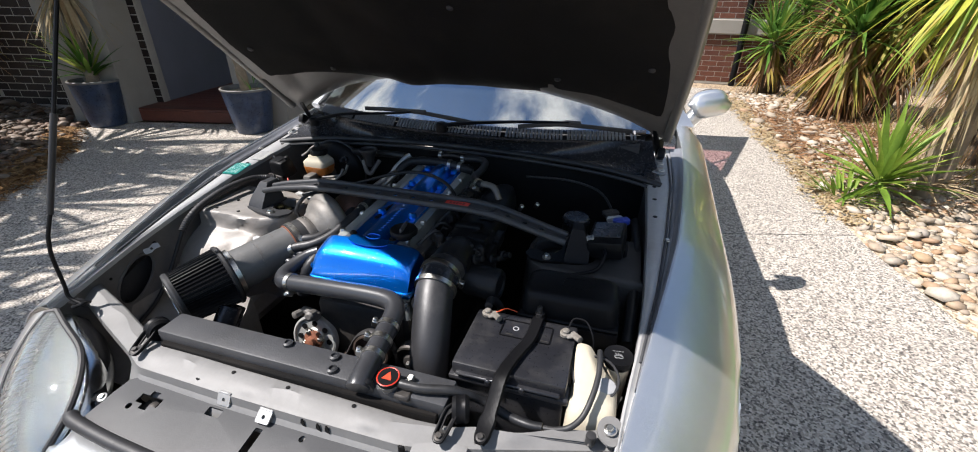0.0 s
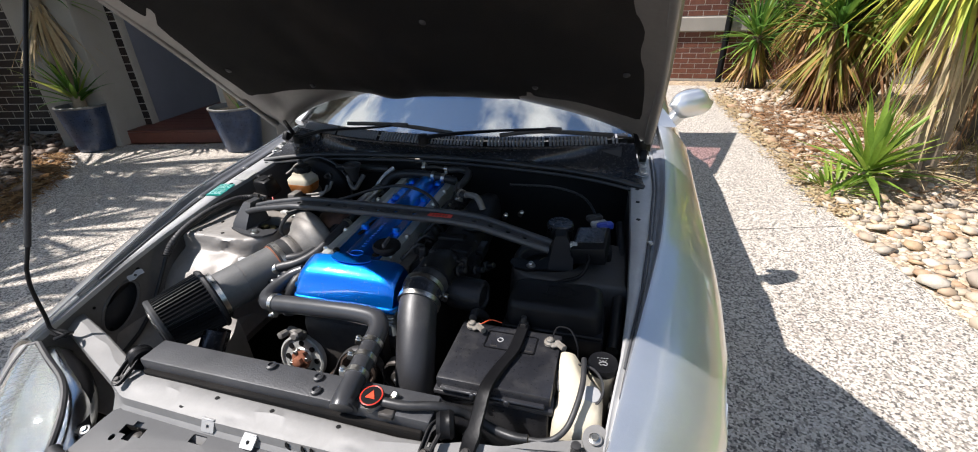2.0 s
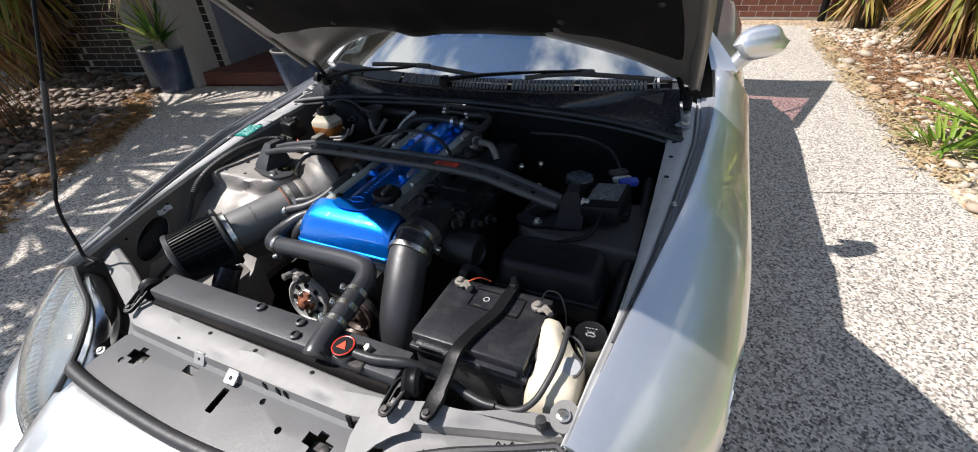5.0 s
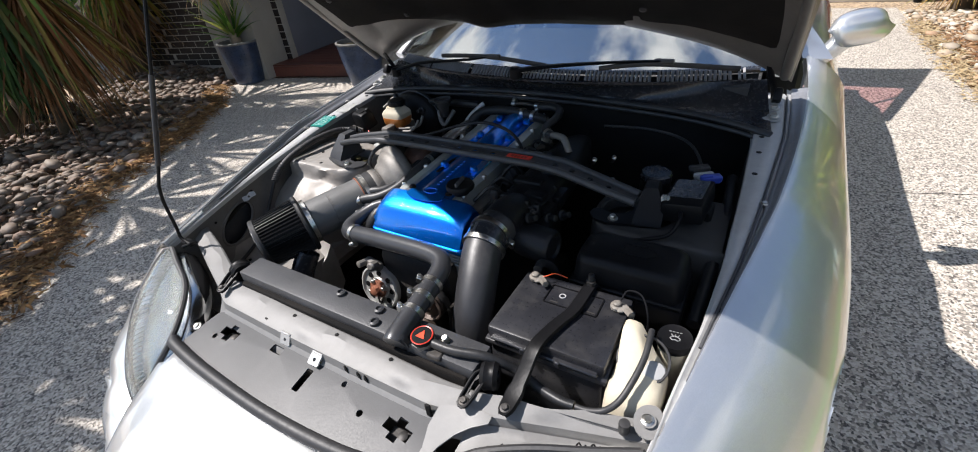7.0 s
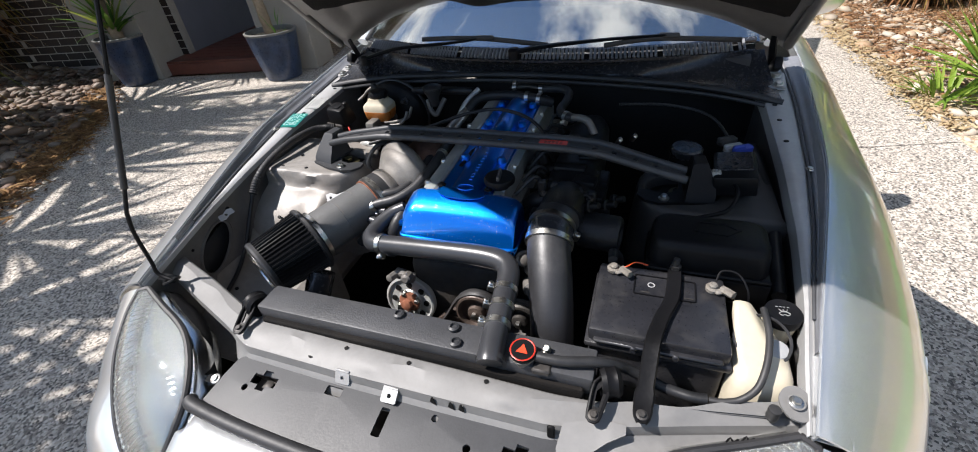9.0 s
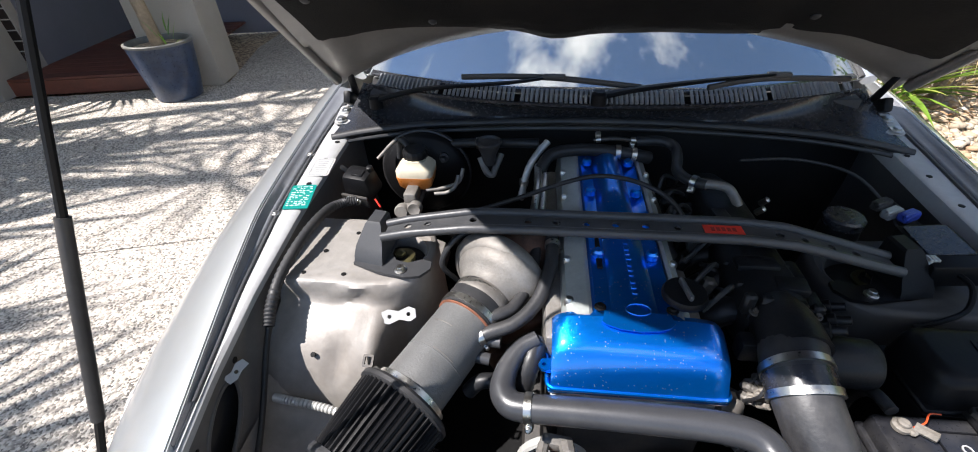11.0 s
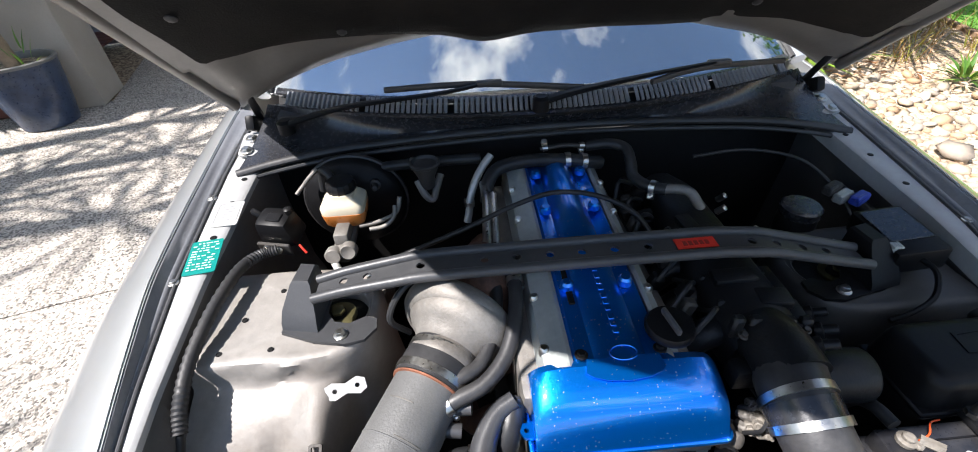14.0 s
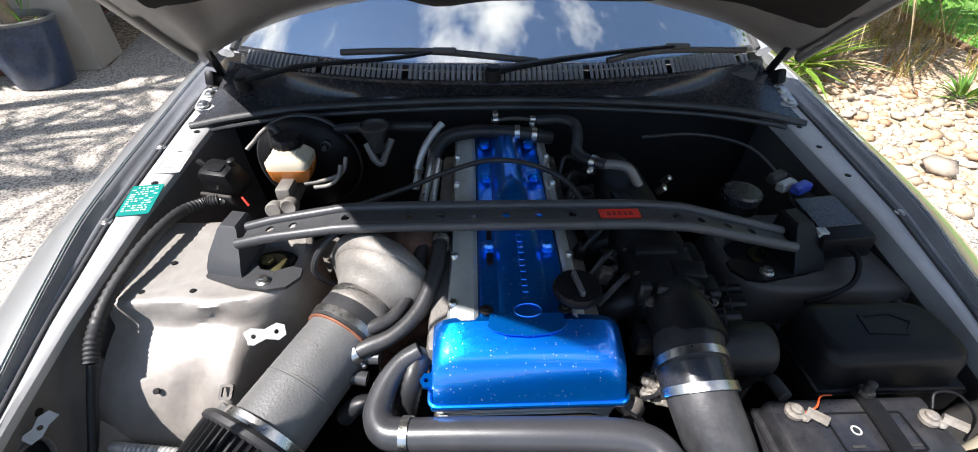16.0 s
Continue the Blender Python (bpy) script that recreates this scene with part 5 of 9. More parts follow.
bm = bmesh.new()
ys = [1.98, 2.05, 2.14, 2.22, 2.30, 2.4, 2.6, 2.8, 3.0, 3.2, 3.4, 3.66, 3.72, 3.9, 4.0, 4.2, 4.35, 4.42]
rows = [body_ring(y) for y in ys]
rows[0] = [(x, y, min(z, 0.86)) for x, y, z in rows[0]]
vs = grid_mesh(bm, rows)
bm.faces.new(list(vs[-1]))
gone = [f for f in bm.faces if f.calc_center_median().y < 2.30 and f.calc_center_median().z > 0.90 and abs(f.calc_center_median().x) < 0.70]
bmesh.ops.delete(bm, geom=gone, context="FACES")
cut_arch(bm, 3.5)
part("body", bm, M["silver"], car, "silver doors, roof and tail", 40)
for side in (-1, 1):
    bm = bmesh.new()
    rows = []
    for y in np.linspace(2.25, 3.55, 12):
        r = body_ring(y)
        a, b = Vector(r[5]), Vector(r[7])
        rows.append([Vector((side * (abs(p.x) + 0.004), p.y, p.z)) for p in (a.lerp(b, 0.08), a.lerp(b, 0.5) + Vector((0.02, 0, 0)), a.lerp(b, 0.95))])
    shell(bm, rows, (-side * 0.003, 0, 0))
    part("side_window", bm, M["cabin"], car, "dark tinted side window")
# open rear hatch with tinted glass
HATCH = [(3.66, 0.60, 1.245), (3.95, 0.63, 1.345), (4.30, 0.67, 1.46), (4.65, 0.71, 1.57), (4.86, 0.735, 1.635), (4.95, 0.745, 1.665)]


def hatch_point(u, v):
    k = v * (len(HATCH) - 1)
    i = min(int(k), len(HATCH) - 2)
    y, w, z = (HATCH[i][c] + (HATCH[i + 1][c] - HATCH[i][c]) * (k - i) for c in range(3))
    return Vector((w * u, y - 0.10 * u * u * v * 0 - 0.10 * (1 - u * u) * v, z + 0.03 * (1 - u * u)))


rows = [[hatch_point(-1 + 2 * i / 20, j / 20) for i in range(21)] for j in range(21)]
bm = bmesh.new()
vs = grid_mesh(bm, rows)
bmesh.ops.delete(bm, geom=[f for f in bm.faces if 0.05 < (f.calc_center_median().y - 3.66) / 1.29 < 0.56 and abs(f.calc_center_median().x) < 0.52 + 0.11 * (f.calc_center_median().y - 3.66) / 1.29], context="FACES")
bmesh.ops.solidify(bm, geom=bm.faces[:], thickness=0.02)
hatch = part("rear_hatch", bm, M["silver"], car, "silver rear hatch standing open", 40)
bm = bmesh.new()
shell(bm, [[hatch_point(-0.92 + 1.84 * i / 14, 0.03 + 0.56 * j / 14) + Vector((0, 0, 0.006)) for i in range(15)] for j in range(15)], (0, 0, 0.003))
part("hatch_glass", bm, M["hatchglass"], hatch, "tinted hatch glass")
for side in (-1, 1):
    part("gas_strut", sweep(bmesh.new(), [(side * 0.60, 3.95, 0.97), (side * 0.64, 4.12, 1.22), (side * 0.66, 4.28, 1.44)], 0.011, 8, 4), M["black"], hatch, "thin black gas strut")
# cabin seen through the glass
bm = bmesh.new()
shell(bm, [[(x, y, 0.86 + 0.05 * math.sin((y - 1.6) * 3.2) - 0.05 * (y > 2.2)) for x in np.linspace(-0.62, 0.62, 9)] for y in (1.62, 1.8, 2.0, 2.15, 2.25)], (0, 0, -0.05))
part("dashboard", bm, M["cabin"], car, "dark grey dashboard")
bm = bmesh.new()
ring = [(-0.36 + 0.175 * math.cos(a), 2.36 + 0.07 * math.sin(a), 0.90 + 0.165 * math.sin(a)) for a in (2 * math.pi * j / 28 for j in range(29))]
sweep(bm, ring, 0.014, 8, 1)
sweep(bm, [(-0.36, 2.28, 0.88), (-0.36, 2.36, 0.90)], 0.05, 10, 3)
part("steering_wheel", bm, M["cabin"], car, "dark steering wheel")
for side in (-1, 1):
    bm = bmesh.new()
    block(bm, (0.46, 0.16, 0.62), Matrix.Translation((side * 0.36, 2.95, 0.72)) @ Matrix.Rotation(radians(-18), 4, "X"), 0.06, 3, (0.8, 0.8))
    block(bm, (0.24, 0.10, 0.17), Matrix.Translation((side * 0.36, 3.07, 1.09)) @ Matrix.Rotation(radians(-14), 4, "X"), 0.04, 3)
    part("seat", bm, M["cabin"], car, "dark cloth bucket seat")
bm = bmesh.new()
block(bm, (1.5, 1.9, 0.04), Matrix.Translation((0, 2.7, 0.30)), 0.01, 1)
part("cabin_floor", bm, M["cabin"], car, "dark cabin floor")

# ---- engine bay: engine ----
engine = thing("engine", (0, 1.2, 0.21), "inline six engine with blue metallic cam and timing covers", "engine")
bm = bmesh.new()
block(bm, (0.26, 0.62, 0.34), Matrix.Translation((0.0, 1.20, 0.42)), 0.02, 2)
block(bm, (0.22, 0.05, 0.40), Matrix.Translation((0.0, 0.885, 0.43)), 0.02, 2)
block(bm, (0.34, 0.56, 0.06), Matrix.Translation((0.0, 1.20, 0.24)), 0.02, 2)
part("engine_block", bm, M["iron"], engine, "dark oily engine block")


def cam_z(y):
    return 0.748 + 0.055 * (y - 0.96)


bm = bmesh.new()
block(bm, (0.262, 0.55, 0.12), Matrix.Translation((-0.01, 1.22, 0.655)), 0.012, 2)
part("cylinder_head", bm, M["alu"], engine, "cast aluminium cylinder head")
for x0, x1 in ((-0.112, -0.066), (0.066, 0.092)):
    bm = bmesh.new()
    rows = []
    for y in np.linspace(0.965, 1.50, 22):
        z = cam_z(y) + 0.006
        e = 0.012 * (1 if 0.97 < y < 1.495 else 0)
        out = x0 if x0 < 0 else x1
        inn = x1 if x0 < 0 else x0
        sgn = -1 if x0 < 0 else 1
        rows.append([(inn, y, z - 0.02), (inn, y, z - 0.004), (inn + sgn * 0.006, y, z), (out - sgn * 0.022, y, z - 0.002), (out - sgn * 0.006, y, z - 0.014 + e * 0.3), (out, y, z - 0.035), (out + sgn * 0.002, y, z - 0.075)])
    shell(bm, rows, (0, 0, -0.01))
    cover = part("cam_cover", bm, M["camgrey"], engine, "pale grey painted cam cover")
    for y in np.linspace(1.0, 1.48, 6):
        sx = (x0 + 0.010) if x0 < 0 else (x1 - 0.010)
        bm = bmesh.new()
        lathe(bm, [(0.008, 0), (0.008, 0.012), (0.005, 0.016)], Matrix.Translation((sx, float(y), cam_z(float(y)) - 0.012)), 10)
        part("cover_bolt", bm, M["steel"], cover, "small bright cover bolt")
# blue centre cover with raised ridge
bm = bmesh.new()
rows = []
for y in np.linspace(0.955, 1.475, 40):
    z = cam_z(y) + 0.004
    ridge = 0.016 * max(0.0, min(1.0, (y - 1.20) / 0.05)) * max(0.0, min(1.0, (1.46 - y) / 0.03))
    row = []
    for x in (-0.065, -0.061, -0.043, -0.036, -0.028, -0.013, 0.0, 0.013, 0.028, 0.036, 0.043, 0.061, 0.065):
        a = abs(x)
        h = -0.006 if a > 0.062 else 0.0
        if a < 0.03:
            h = 0.003 + ridge * (1 - (a / 0.032) ** 2) + 0.004 * (1 - (a / 0.03) ** 2)
        elif a < 0.045:
            h = -0.003 - 0.006 * (1.22 < y < 1.45)
        row.append((x, y, z + h))
    rows.append(row)
shell(bm, rows, (0, 0, -0.012))
centre = part("centre_cover", bm, M["blue"], engine, "deep blue metallic spark plug cover", 30)
for y in (1.107, 1.20, 1.30, 1.42):
    for s in (-1, 1):
        bm = bmesh.new()
        lathe(bm, [(0.012, -0.002), (0.011, 0.008), (0.007, 0.012), (0.004, 0.012)], Matrix.Translation((s * 0.047, y, cam_z(y) + 0.004)), 14)
        part("cover_boss", bm, M["blue"], centre)
bm = bmesh.new()
ring = [(0.003 + 0.019 * math.cos(a), 0.975 + 0.012 * math.sin(a), cam_z(0.975) + 0.0125) for a in (2 * math.pi * j / 24 for j in range(25))]
sweep(bm, ring, 0.0013, 6, 1)
part("badge_ring", bm, M["blue"], centre, "embossed oval ring")
bm = bmesh.new()
for k in range(10):
    block(bm, (0.009, 0.006 + 0.003 * (k % 3), 0.002), Matrix.Translation((0.003, 1.010 + 0.0135 * k, cam_z(1.010 + 0.0135 * k) + 0.0115)), 0.0008, 1)
part("embossed_marks", bm, M["blue"], centre, "row of small embossed marks")
for s in (-1,):
    part("slot", block(bmesh.new(), (0.010, 0.11, 0.004), Matrix.Translation((s * 0.046, 1.125, cam_z(1.125) + 0.0015)), 0.0015, 1), M["dark"], centre)
# timing cover lid
bm = bmesh.new()
prof = [(0.0, 0.0), (-0.004, 0.008), (0.0, 0.016), (0.008, 0.034), (0.016, 0.052), (0.024, 0.062), (0.036, 0.070), (0.055, 0.078), (0.074, 0.084), (0.086, 0.080), (0.094, 0.066), (0.098, 0.04), (0.100, 0.0)]
rings = []
for x in [-0.137, -0.1355, -0.131, -0.122, -0.110] + list(np.linspace(-0.09, 0.09, 13)) + [0.110, 0.122, 0.131, 0.1355, 0.137]:
    k = 1 - (abs(x) / 0.137) ** 12 * 0.20
    crownz = 0.004 * (1 - (x / 0.137) ** 2)
    rings.append([(0.002 + 0.955 * x, 0.937 + (0.888 + dy - 0.937) * (0.86 + 0.14 * k), 0.668 + (dz + crownz * (dz > 0.05)) * k) for dy, dz in prof])
loft(bm, rings)
block(bm, (0.271, 0.108, 0.011), Matrix.Translation((0.002, 0.938, 0.664)), 0.004, 2)
plate(bm, [(-0.128, -0.012), (-0.143, -0.010), (-0.148, 0.0), (-0.143, 0.010), (-0.128, 0.012)], [circle(-0.139, 0, 0.0035, 8)], 0.006, Matrix.Translation((0, 0.915, 0.690)))
lid = part("timing_cover", bm, M["blue"], engine, "bright metallic blue timing cover dusted with specks", 32)
bm = bmesh.new()
bead = [(x, y, 0.6735) for x, y in rounded(-0.134, 0.8835, 0.138, 0.9925, 0.012, 4)]
sweep(bm, bead + bead[:2], 0.0036, 8, 1, 1.0, False)
part("rim_bead", bm, M["blue"], lid, "raised bead round the foot of the cover")
bm = bmesh.new()
pl = [(-0.054, -0.006), (-0.046, -0.012), (-0.028, -0.018), (0.0, -0.0205), (0.028, -0.018), (0.046, -0.012), (0.054, -0.004), (0.050, 0.014), (-0.050, 0.014)]
plate(bm, pl, (), 0.002, Matrix.Translation((0.0, 0.955, 0.7590)) @ Matrix.Rotation(radians(9), 4, "X"))
part("raised_panel", bm, M["blue"], lid, "slightly raised panel")
for x in (-0.055, 0.055):
    bolt(lid, (x, 0.977, 0.760), (0, 0.1, 1), 0.006, 0.006, M["dark"])
bm = bmesh.new()
block(bm, (0.25, 0.085, 0.20), Matrix.Translation((0.0, 0.940, 0.53)), 0.008, 1)
lower = part("lower_timing_cover", bm, M["camgrey"], engine, "grey ribbed lower timing cover")
for k in range(5):
    part("rib", block(bmesh.new(), (0.262 - 0.004 * k, 0.09, 0.007), Matrix.Translation((0.0, 0.940, 0.655 - 0.0095 * k)), 0.002, 1), M["camgrey"], lower)
# oil filler
cap_at = Vector((0.075, 1.000, 0.756))
bm = bmesh.new()
lathe(bm, [(0.020, 0.0), (0.022, 0.012), (0.034, 0.014), (0.035, 0.020), (0.032, 0.026), (0.008, 0.027)], Matrix.Translation(cap_at), 24)
filler = part("oil_filler_cap", bm, M["black"], engine, "black oil filler cap")
bm = bmesh.new()
block(bm, (0.007, 0.046, 0.012), Matrix.Translation(cap_at + Vector((0.0, 0, 0.030))) @ Matrix.Rotation(0.15, 4, "Z"), 0.003, 2)
part("grip", bm, M["greyplastic"], filler, "worn grey grip bar")


def pulley(parent, at, r, mat, name, label, axis=(0, -1, 0.06), grooves=3, w=0.03):
    bm = bmesh.new()
    m = frame_of(at, axis)
    prof = [(r * 0.55, -w / 2), (r, -w / 2)]
    for g in range(grooves):
        f = -w / 2 + w * (g + 0.5) / grooves
        prof += [(r * 0.93, f), (r, f + w * 0.5 / grooves)]
    prof += [(r, w / 2), (r * 0.90, w / 2 + 0.001), (r * 0.82, w / 2 - 0.010), (r * 0.45, w / 2 - 0.011), (r * 0.38, w / 2 + 0.002), (r * 0.2, w / 2 + 0.004)]
    lathe(bm, prof, m, 36)
    p = part(name, bm, mat, parent, label)
    bm = bmesh.new()
    lathe(bm, [(r * 0.18, w / 2), (r * 0.18, w / 2 + 0.012), (r * 0.12, w / 2 + 0.014)], m, 6)
    part("hub_bolt", bm, M["steel"], p)
    return p


hub_at = Vector((-0.116, 0.842, 0.512))
bm = bmesh.new()
m = frame_of(hub_at, (0, -1, 0.22))
lathe(bm, [(0.058, -0.012), (0.063, -0.010), (0.063, 0.004), (0.058, 0.006), (0.055, 0.001), (0.030, 0.001), (0.027, 0.004), (0.012, 0.004)], m, 40)
hub = part("fan_hub", bm, M["label"], engine, "silver ring hub with drilled holes and a rusty centre")
for k in range(8):
    bm = bmesh.new()
    a = 2 * math.pi * k / 8
    lathe(bm, [(0.0075, 0.0), (0.0075, 0.0022), (0.004, 0.0024)], m @ Matrix.Translation((0.042 * math.cos(a), 0.042 * math.sin(a), 0.001)), 12)
    part("drilled_hole", bm, M["dark"], hub)
bm = bmesh.new()
lathe(bm, [(0.028, 0.0), (0.026, 0.012), (0.014, 0.016), (0.013, 0.026), (0.008, 0.028)], m, 7)
part("rusty_nut", bm, M["copper"], hub, "rusty orange centre nut")
for k in range(4):
    a = 0.4 + math.pi / 2 * k
    q = m @ Vector((0.024 * math.cos(a), 0.024 * math.sin(a), 0.008))
    bolt(hub, q, (0, -1, 0.1), 0.006, 0.010, M["steel"], "stud")
pulley(engine, (0.062, 0.828, 0.540), 0.046, M["pulley"], "idler_pulley", "worn brown idler pulley")
pulley(engine, (0.012, 0.842, 0.425), 0.078, M["pulley"], "crank_pulley", "large worn brown crank pulley", grooves=4)
pulley(engine, (0.155, 0.845, 0.520), 0.042, M["iron"], "alternator_pulley", "dark alternator pulley")
bm = bmesh.new()
pts = [(-0.18, 0.845, 0.49), (-0.12, 0.842, 0.448), (-0.04, 0.838, 0.47), (0.02, 0.834, 0.565), (0.07, 0.832, 0.590), (0.11, 0.834, 0.56), (0.115, 0.838, 0.50), (0.09, 0.84, 0.42), (0.03, 0.842, 0.345)]
sweep(bm, pts, 0.011, 8, 6, 0.35)
part("drive_belt", bm, M["rubber"], engine, "black ribbed drive belt")
bm = bmesh.new()
block(bm, (0.05, 0.02, 0.022), Matrix.Translation((-0.115, 0.842, 0.592)) @ Matrix.Rotation(0.2, 4, "Y"), 0.005, 2)
lathe(bm, [(0.012, 0), (0.012, 0.02), (0.007, 0.024)], frame_of((-0.10, 0.835, 0.60), (0.1, -1, 0.3)), 8)
lathe(bm, [(0.009, 0), (0.009, 0.022), (0.005, 0.024)], frame_of((-0.135, 0.835, 0.597), (-0.2, -1, 0.2)), 8)
part("thermostat_bracket", bm, M["alu"], engine, "pale corroded bracket with bolts")
for at, ax in (((0.150, 0.905, 0.640), (0.4, -0.7, 0.4)), ((0.165, 0.92, 0.60), (0.5, -0.6, 0.2)), ((0.17, 0.885, 0.57), (0.3, -0.8, 0.1))):
    bm = bmesh.new()
    lathe(bm, [(0.016, -0.03), (0.018, 0.0), (0.012, 0.004), (0.011, 0.018), (0.006, 0.02)], frame_of(at, ax), 10)
    block(bm, (0.03, 0.02, 0.035), frame_of(at, ax) @ Matrix.Translation((0.012, 0.0, -0.02)), 0.005, 1)
    part("sensor", bm, M["alu"], engine, "pale metal sensor and bracket")
rnd = random.Random(19)
for k in range(9):
    at = Vector((0.172 + 0.036 * rnd.random(), 0.890 + 0.062 * rnd.random(), 0.640 + 0.040 * rnd.random()))
    bm = bmesh.new()
    mm = frame_of(at, (rnd.uniform(-0.6, 0.6), -0.7, rnd.uniform(0.2, 0.9)), rnd.uniform(0, 90))
    block(bm, (rnd.uniform(0.010, 0.020), rnd.uniform(0.012, 0.022), rnd.uniform(0.014, 0.024)), mm, 0.003, 1)
    lathe(bm, [(0.006, 0.0), (0.006, 0.014), (0.004, 0.015), (0.003, 0.022)], mm, 6)
    part("fitting", bm, M["lead" if k % 2 else "alu"], engine, "dirty pale metal fitting")
for k in range(3):
    part("wire", sweep(bmesh.new(), [(0.165 + 0.014 * k, 0.90, 0.655), (0.172 + 0.014 * k, 0.885, 0.69), (0.186 + 0.01 * k, 0.905, 0.70), (0.19, 0.945, 0.69)], 0.0028, 6, 6), M["hose"], engine)
# intake side
bm = bmesh.new()
rings = []
for y, w, h, z in ((0.985, 0.050, 0.05, 0.735), (1.02, 0.058, 0.055, 0.742), (1.08, 0.062, 0.055, 0.745), (1.25, 0.056, 0.050, 0.752), (1.36, 0.050, 0.045, 0.758), (1.42, 0.030, 0.03, 0.76)):
    ring = []
    for j in range(20):
        a = 2 * math.pi * j / 20
        c, s = math.cos(a), math.sin(a)
        k = (abs(c) ** 3 + abs(s) ** 3) ** (-1 / 3)
        ring.append((0.225 + k * w * c, y, z + k * h * s - 0.03))
    rings.append(ring)
loft(bm, rings)
intake = part("intake_plenum", bm, M["castblack"], engine, "black cast intake plenum")
for k in range(6):
    y = 1.03 + 0.072 * k
    part("intake_runner", sweep(bmesh.new(), [(0.20, y, 0.72), (0.155, y, 0.71), (0.115, y, 0.67)], 0.024, 10, 5), M["castblack"], intake)
for k in range(7):
    part("rib", block(bmesh.new(), (0.108 - 0.006 * abs(k - 2), 0.009, 0.096 - 0.004 * k), Matrix.Translation((0.225, 0.995 + 0.055 * k, 0.715)), 0.003, 1), M["castblack"], intake)
for k in range(6):
    bolt(intake, (0.178 + 0.019 * k, 0.985 + 0.004 * (k % 2), 0.772 - 0.006 * abs(k - 2)), (0, -0.3, 1), 0.005, 0.006, M["iron"])
for k, (x, y, z, w, l, h) in enumerate(((0.255, 1.045, 0.768, 0.050, 0.035, 0.018), (0.215, 1.09, 0.775, 0.07, 0.03, 0.014), (0.245, 1.16, 0.776, 0.045, 0.05, 0.012), (0.285, 1.03, 0.735, 0.03, 0.05, 0.04), (0.29, 1.10, 0.74, 0.022, 0.06, 0.03), (0.20, 1.22, 0.778, 0.03, 0.06, 0.012))):
    part("casting_boss", block(bmesh.new(), (w, l, h), Matrix.Translation((x, y, z - 0.006)) @ Matrix.Rotation(0.12 * (k % 3 - 1), 4, "Z"), 0.005, 2), M["castblack"], intake)
for k, (x, y, z) in enumerate(((0.30, 1.00, 0.745), (0.315, 1.04, 0.735), (0.27, 0.965, 0.76))):
    part("vacuum_port", lathe(bmesh.new(), [(0.012, 0), (0.013, 0.01), (0.008, 0.012), (0.007, 0.03), (0.004, 0.031)], frame_of((x, y, z - 0.01), (0.8, -0.3, 0.4)), 12), M["castblack"], intake)
part("throttle_neck", sweep(bmesh.new(), [(0.222, 1.01, 0.735), (0.222, 0.97, 0.742), (0.222, 0.925, 0.738)], [0.042, 0.046, 0.048], 20, 5), M["castblack"], intake, "round throttle neck")
bm = bmesh.new()
lathe(bm, [(0.036, 0.0), (0.038, 0.01), (0.038, 0.075), (0.033, 0.082), (0.026, 0.083), (0.022, 0.078)], frame_of((0.262, 0.948, 0.708), (1, -0.12, 0.02)), 22)
part("throttle_actuator", bm, M["castblack"], intake, "round black throttle actuator")
part("throttle_body", block(bmesh.new(), (0.06, 0.05, 0.07), Matrix.Translation((0.285, 0.985, 0.70)), 0.008, 2), M["castblack"], intake, "black throttle body")
part("sensor", block(bmesh.new(), (0.05, 0.03, 0.04), Matrix.Translation((0.18, 0.955, 0.715)), 0.006, 2), M["castblack"], intake, "black throttle sensor")
for k in range(5):
    part("lug", block(bmesh.new(), (0.018, 0.016, 0.04), Matrix.Translation((0.172 + 0.026 * k, 0.998, 0.765 - 0.004 * k)), 0.004, 1), M["castblack"], intake)
rnd = random.Random(5)
for k in range(11):
    y = 1.06 + 0.035 * k
    x = 0.118 + rnd.uniform(-0.008, 0.03)
    bm = bmesh.new()
    block(bm, (0.022, 0.02, 0.03), Matrix.Translation((x, y, 0.735 + rnd.uniform(-0.02, 0.015))) @ Matrix.Rotation(rnd.uniform(-0.5, 0.5), 4, "Y"), 0.004, 1)
    part("injector_plug", bm, M["black"] if k % 3 else M["iron"], intake, "black wiring plug")
for k in range(7):
    bm = bmesh.new()
    y = 1.0 + 0.06 * k
    sweep(bm, [(0.11, y, 0.74), (0.13 + rnd.uniform(-0.01, 0.02), y + 0.02, 0.775 + rnd.uniform(-0.01, 0.012)), (0.16, y + 0.045, 0.745), (0.15, y + 0.08, 0.72)], 0.0045, 7, 5)
    part("fuel_line" if k % 2 else "vacuum_hose", bm, M["hose"], intake)
for p in ((0.315, 1.22, 0.73), (0.30, 1.30, 0.735), (0.335, 1.36, 0.72), (0.36, 1.27, 0.70)):
    bm = bmesh.new()
    lathe(bm, [(0.007, 0), (0.007, 0.02), (0.004, 0.022)], frame_of(p, (0.4, -0.4, 0.8)), 8)
    part("fitting", bm, M["steel"], intake, "small bright fitting")
# exhaust side clutter low down
for k in range(6):
    bm = bmesh.new()
    y = 1.0 + 0.085 * k
    sweep(bm, [(-0.12, y, 0.62), (-0.18, y - 0.01, 0.60), (-0.22, y + 0.02 - 0.02 * k, 0.55), (-0.24, 1.18, 0.50)], 0.02, 10, 5)
    part("exhaust_runner", bm, M["rust"], engine, "dark rusty exhaust runner")

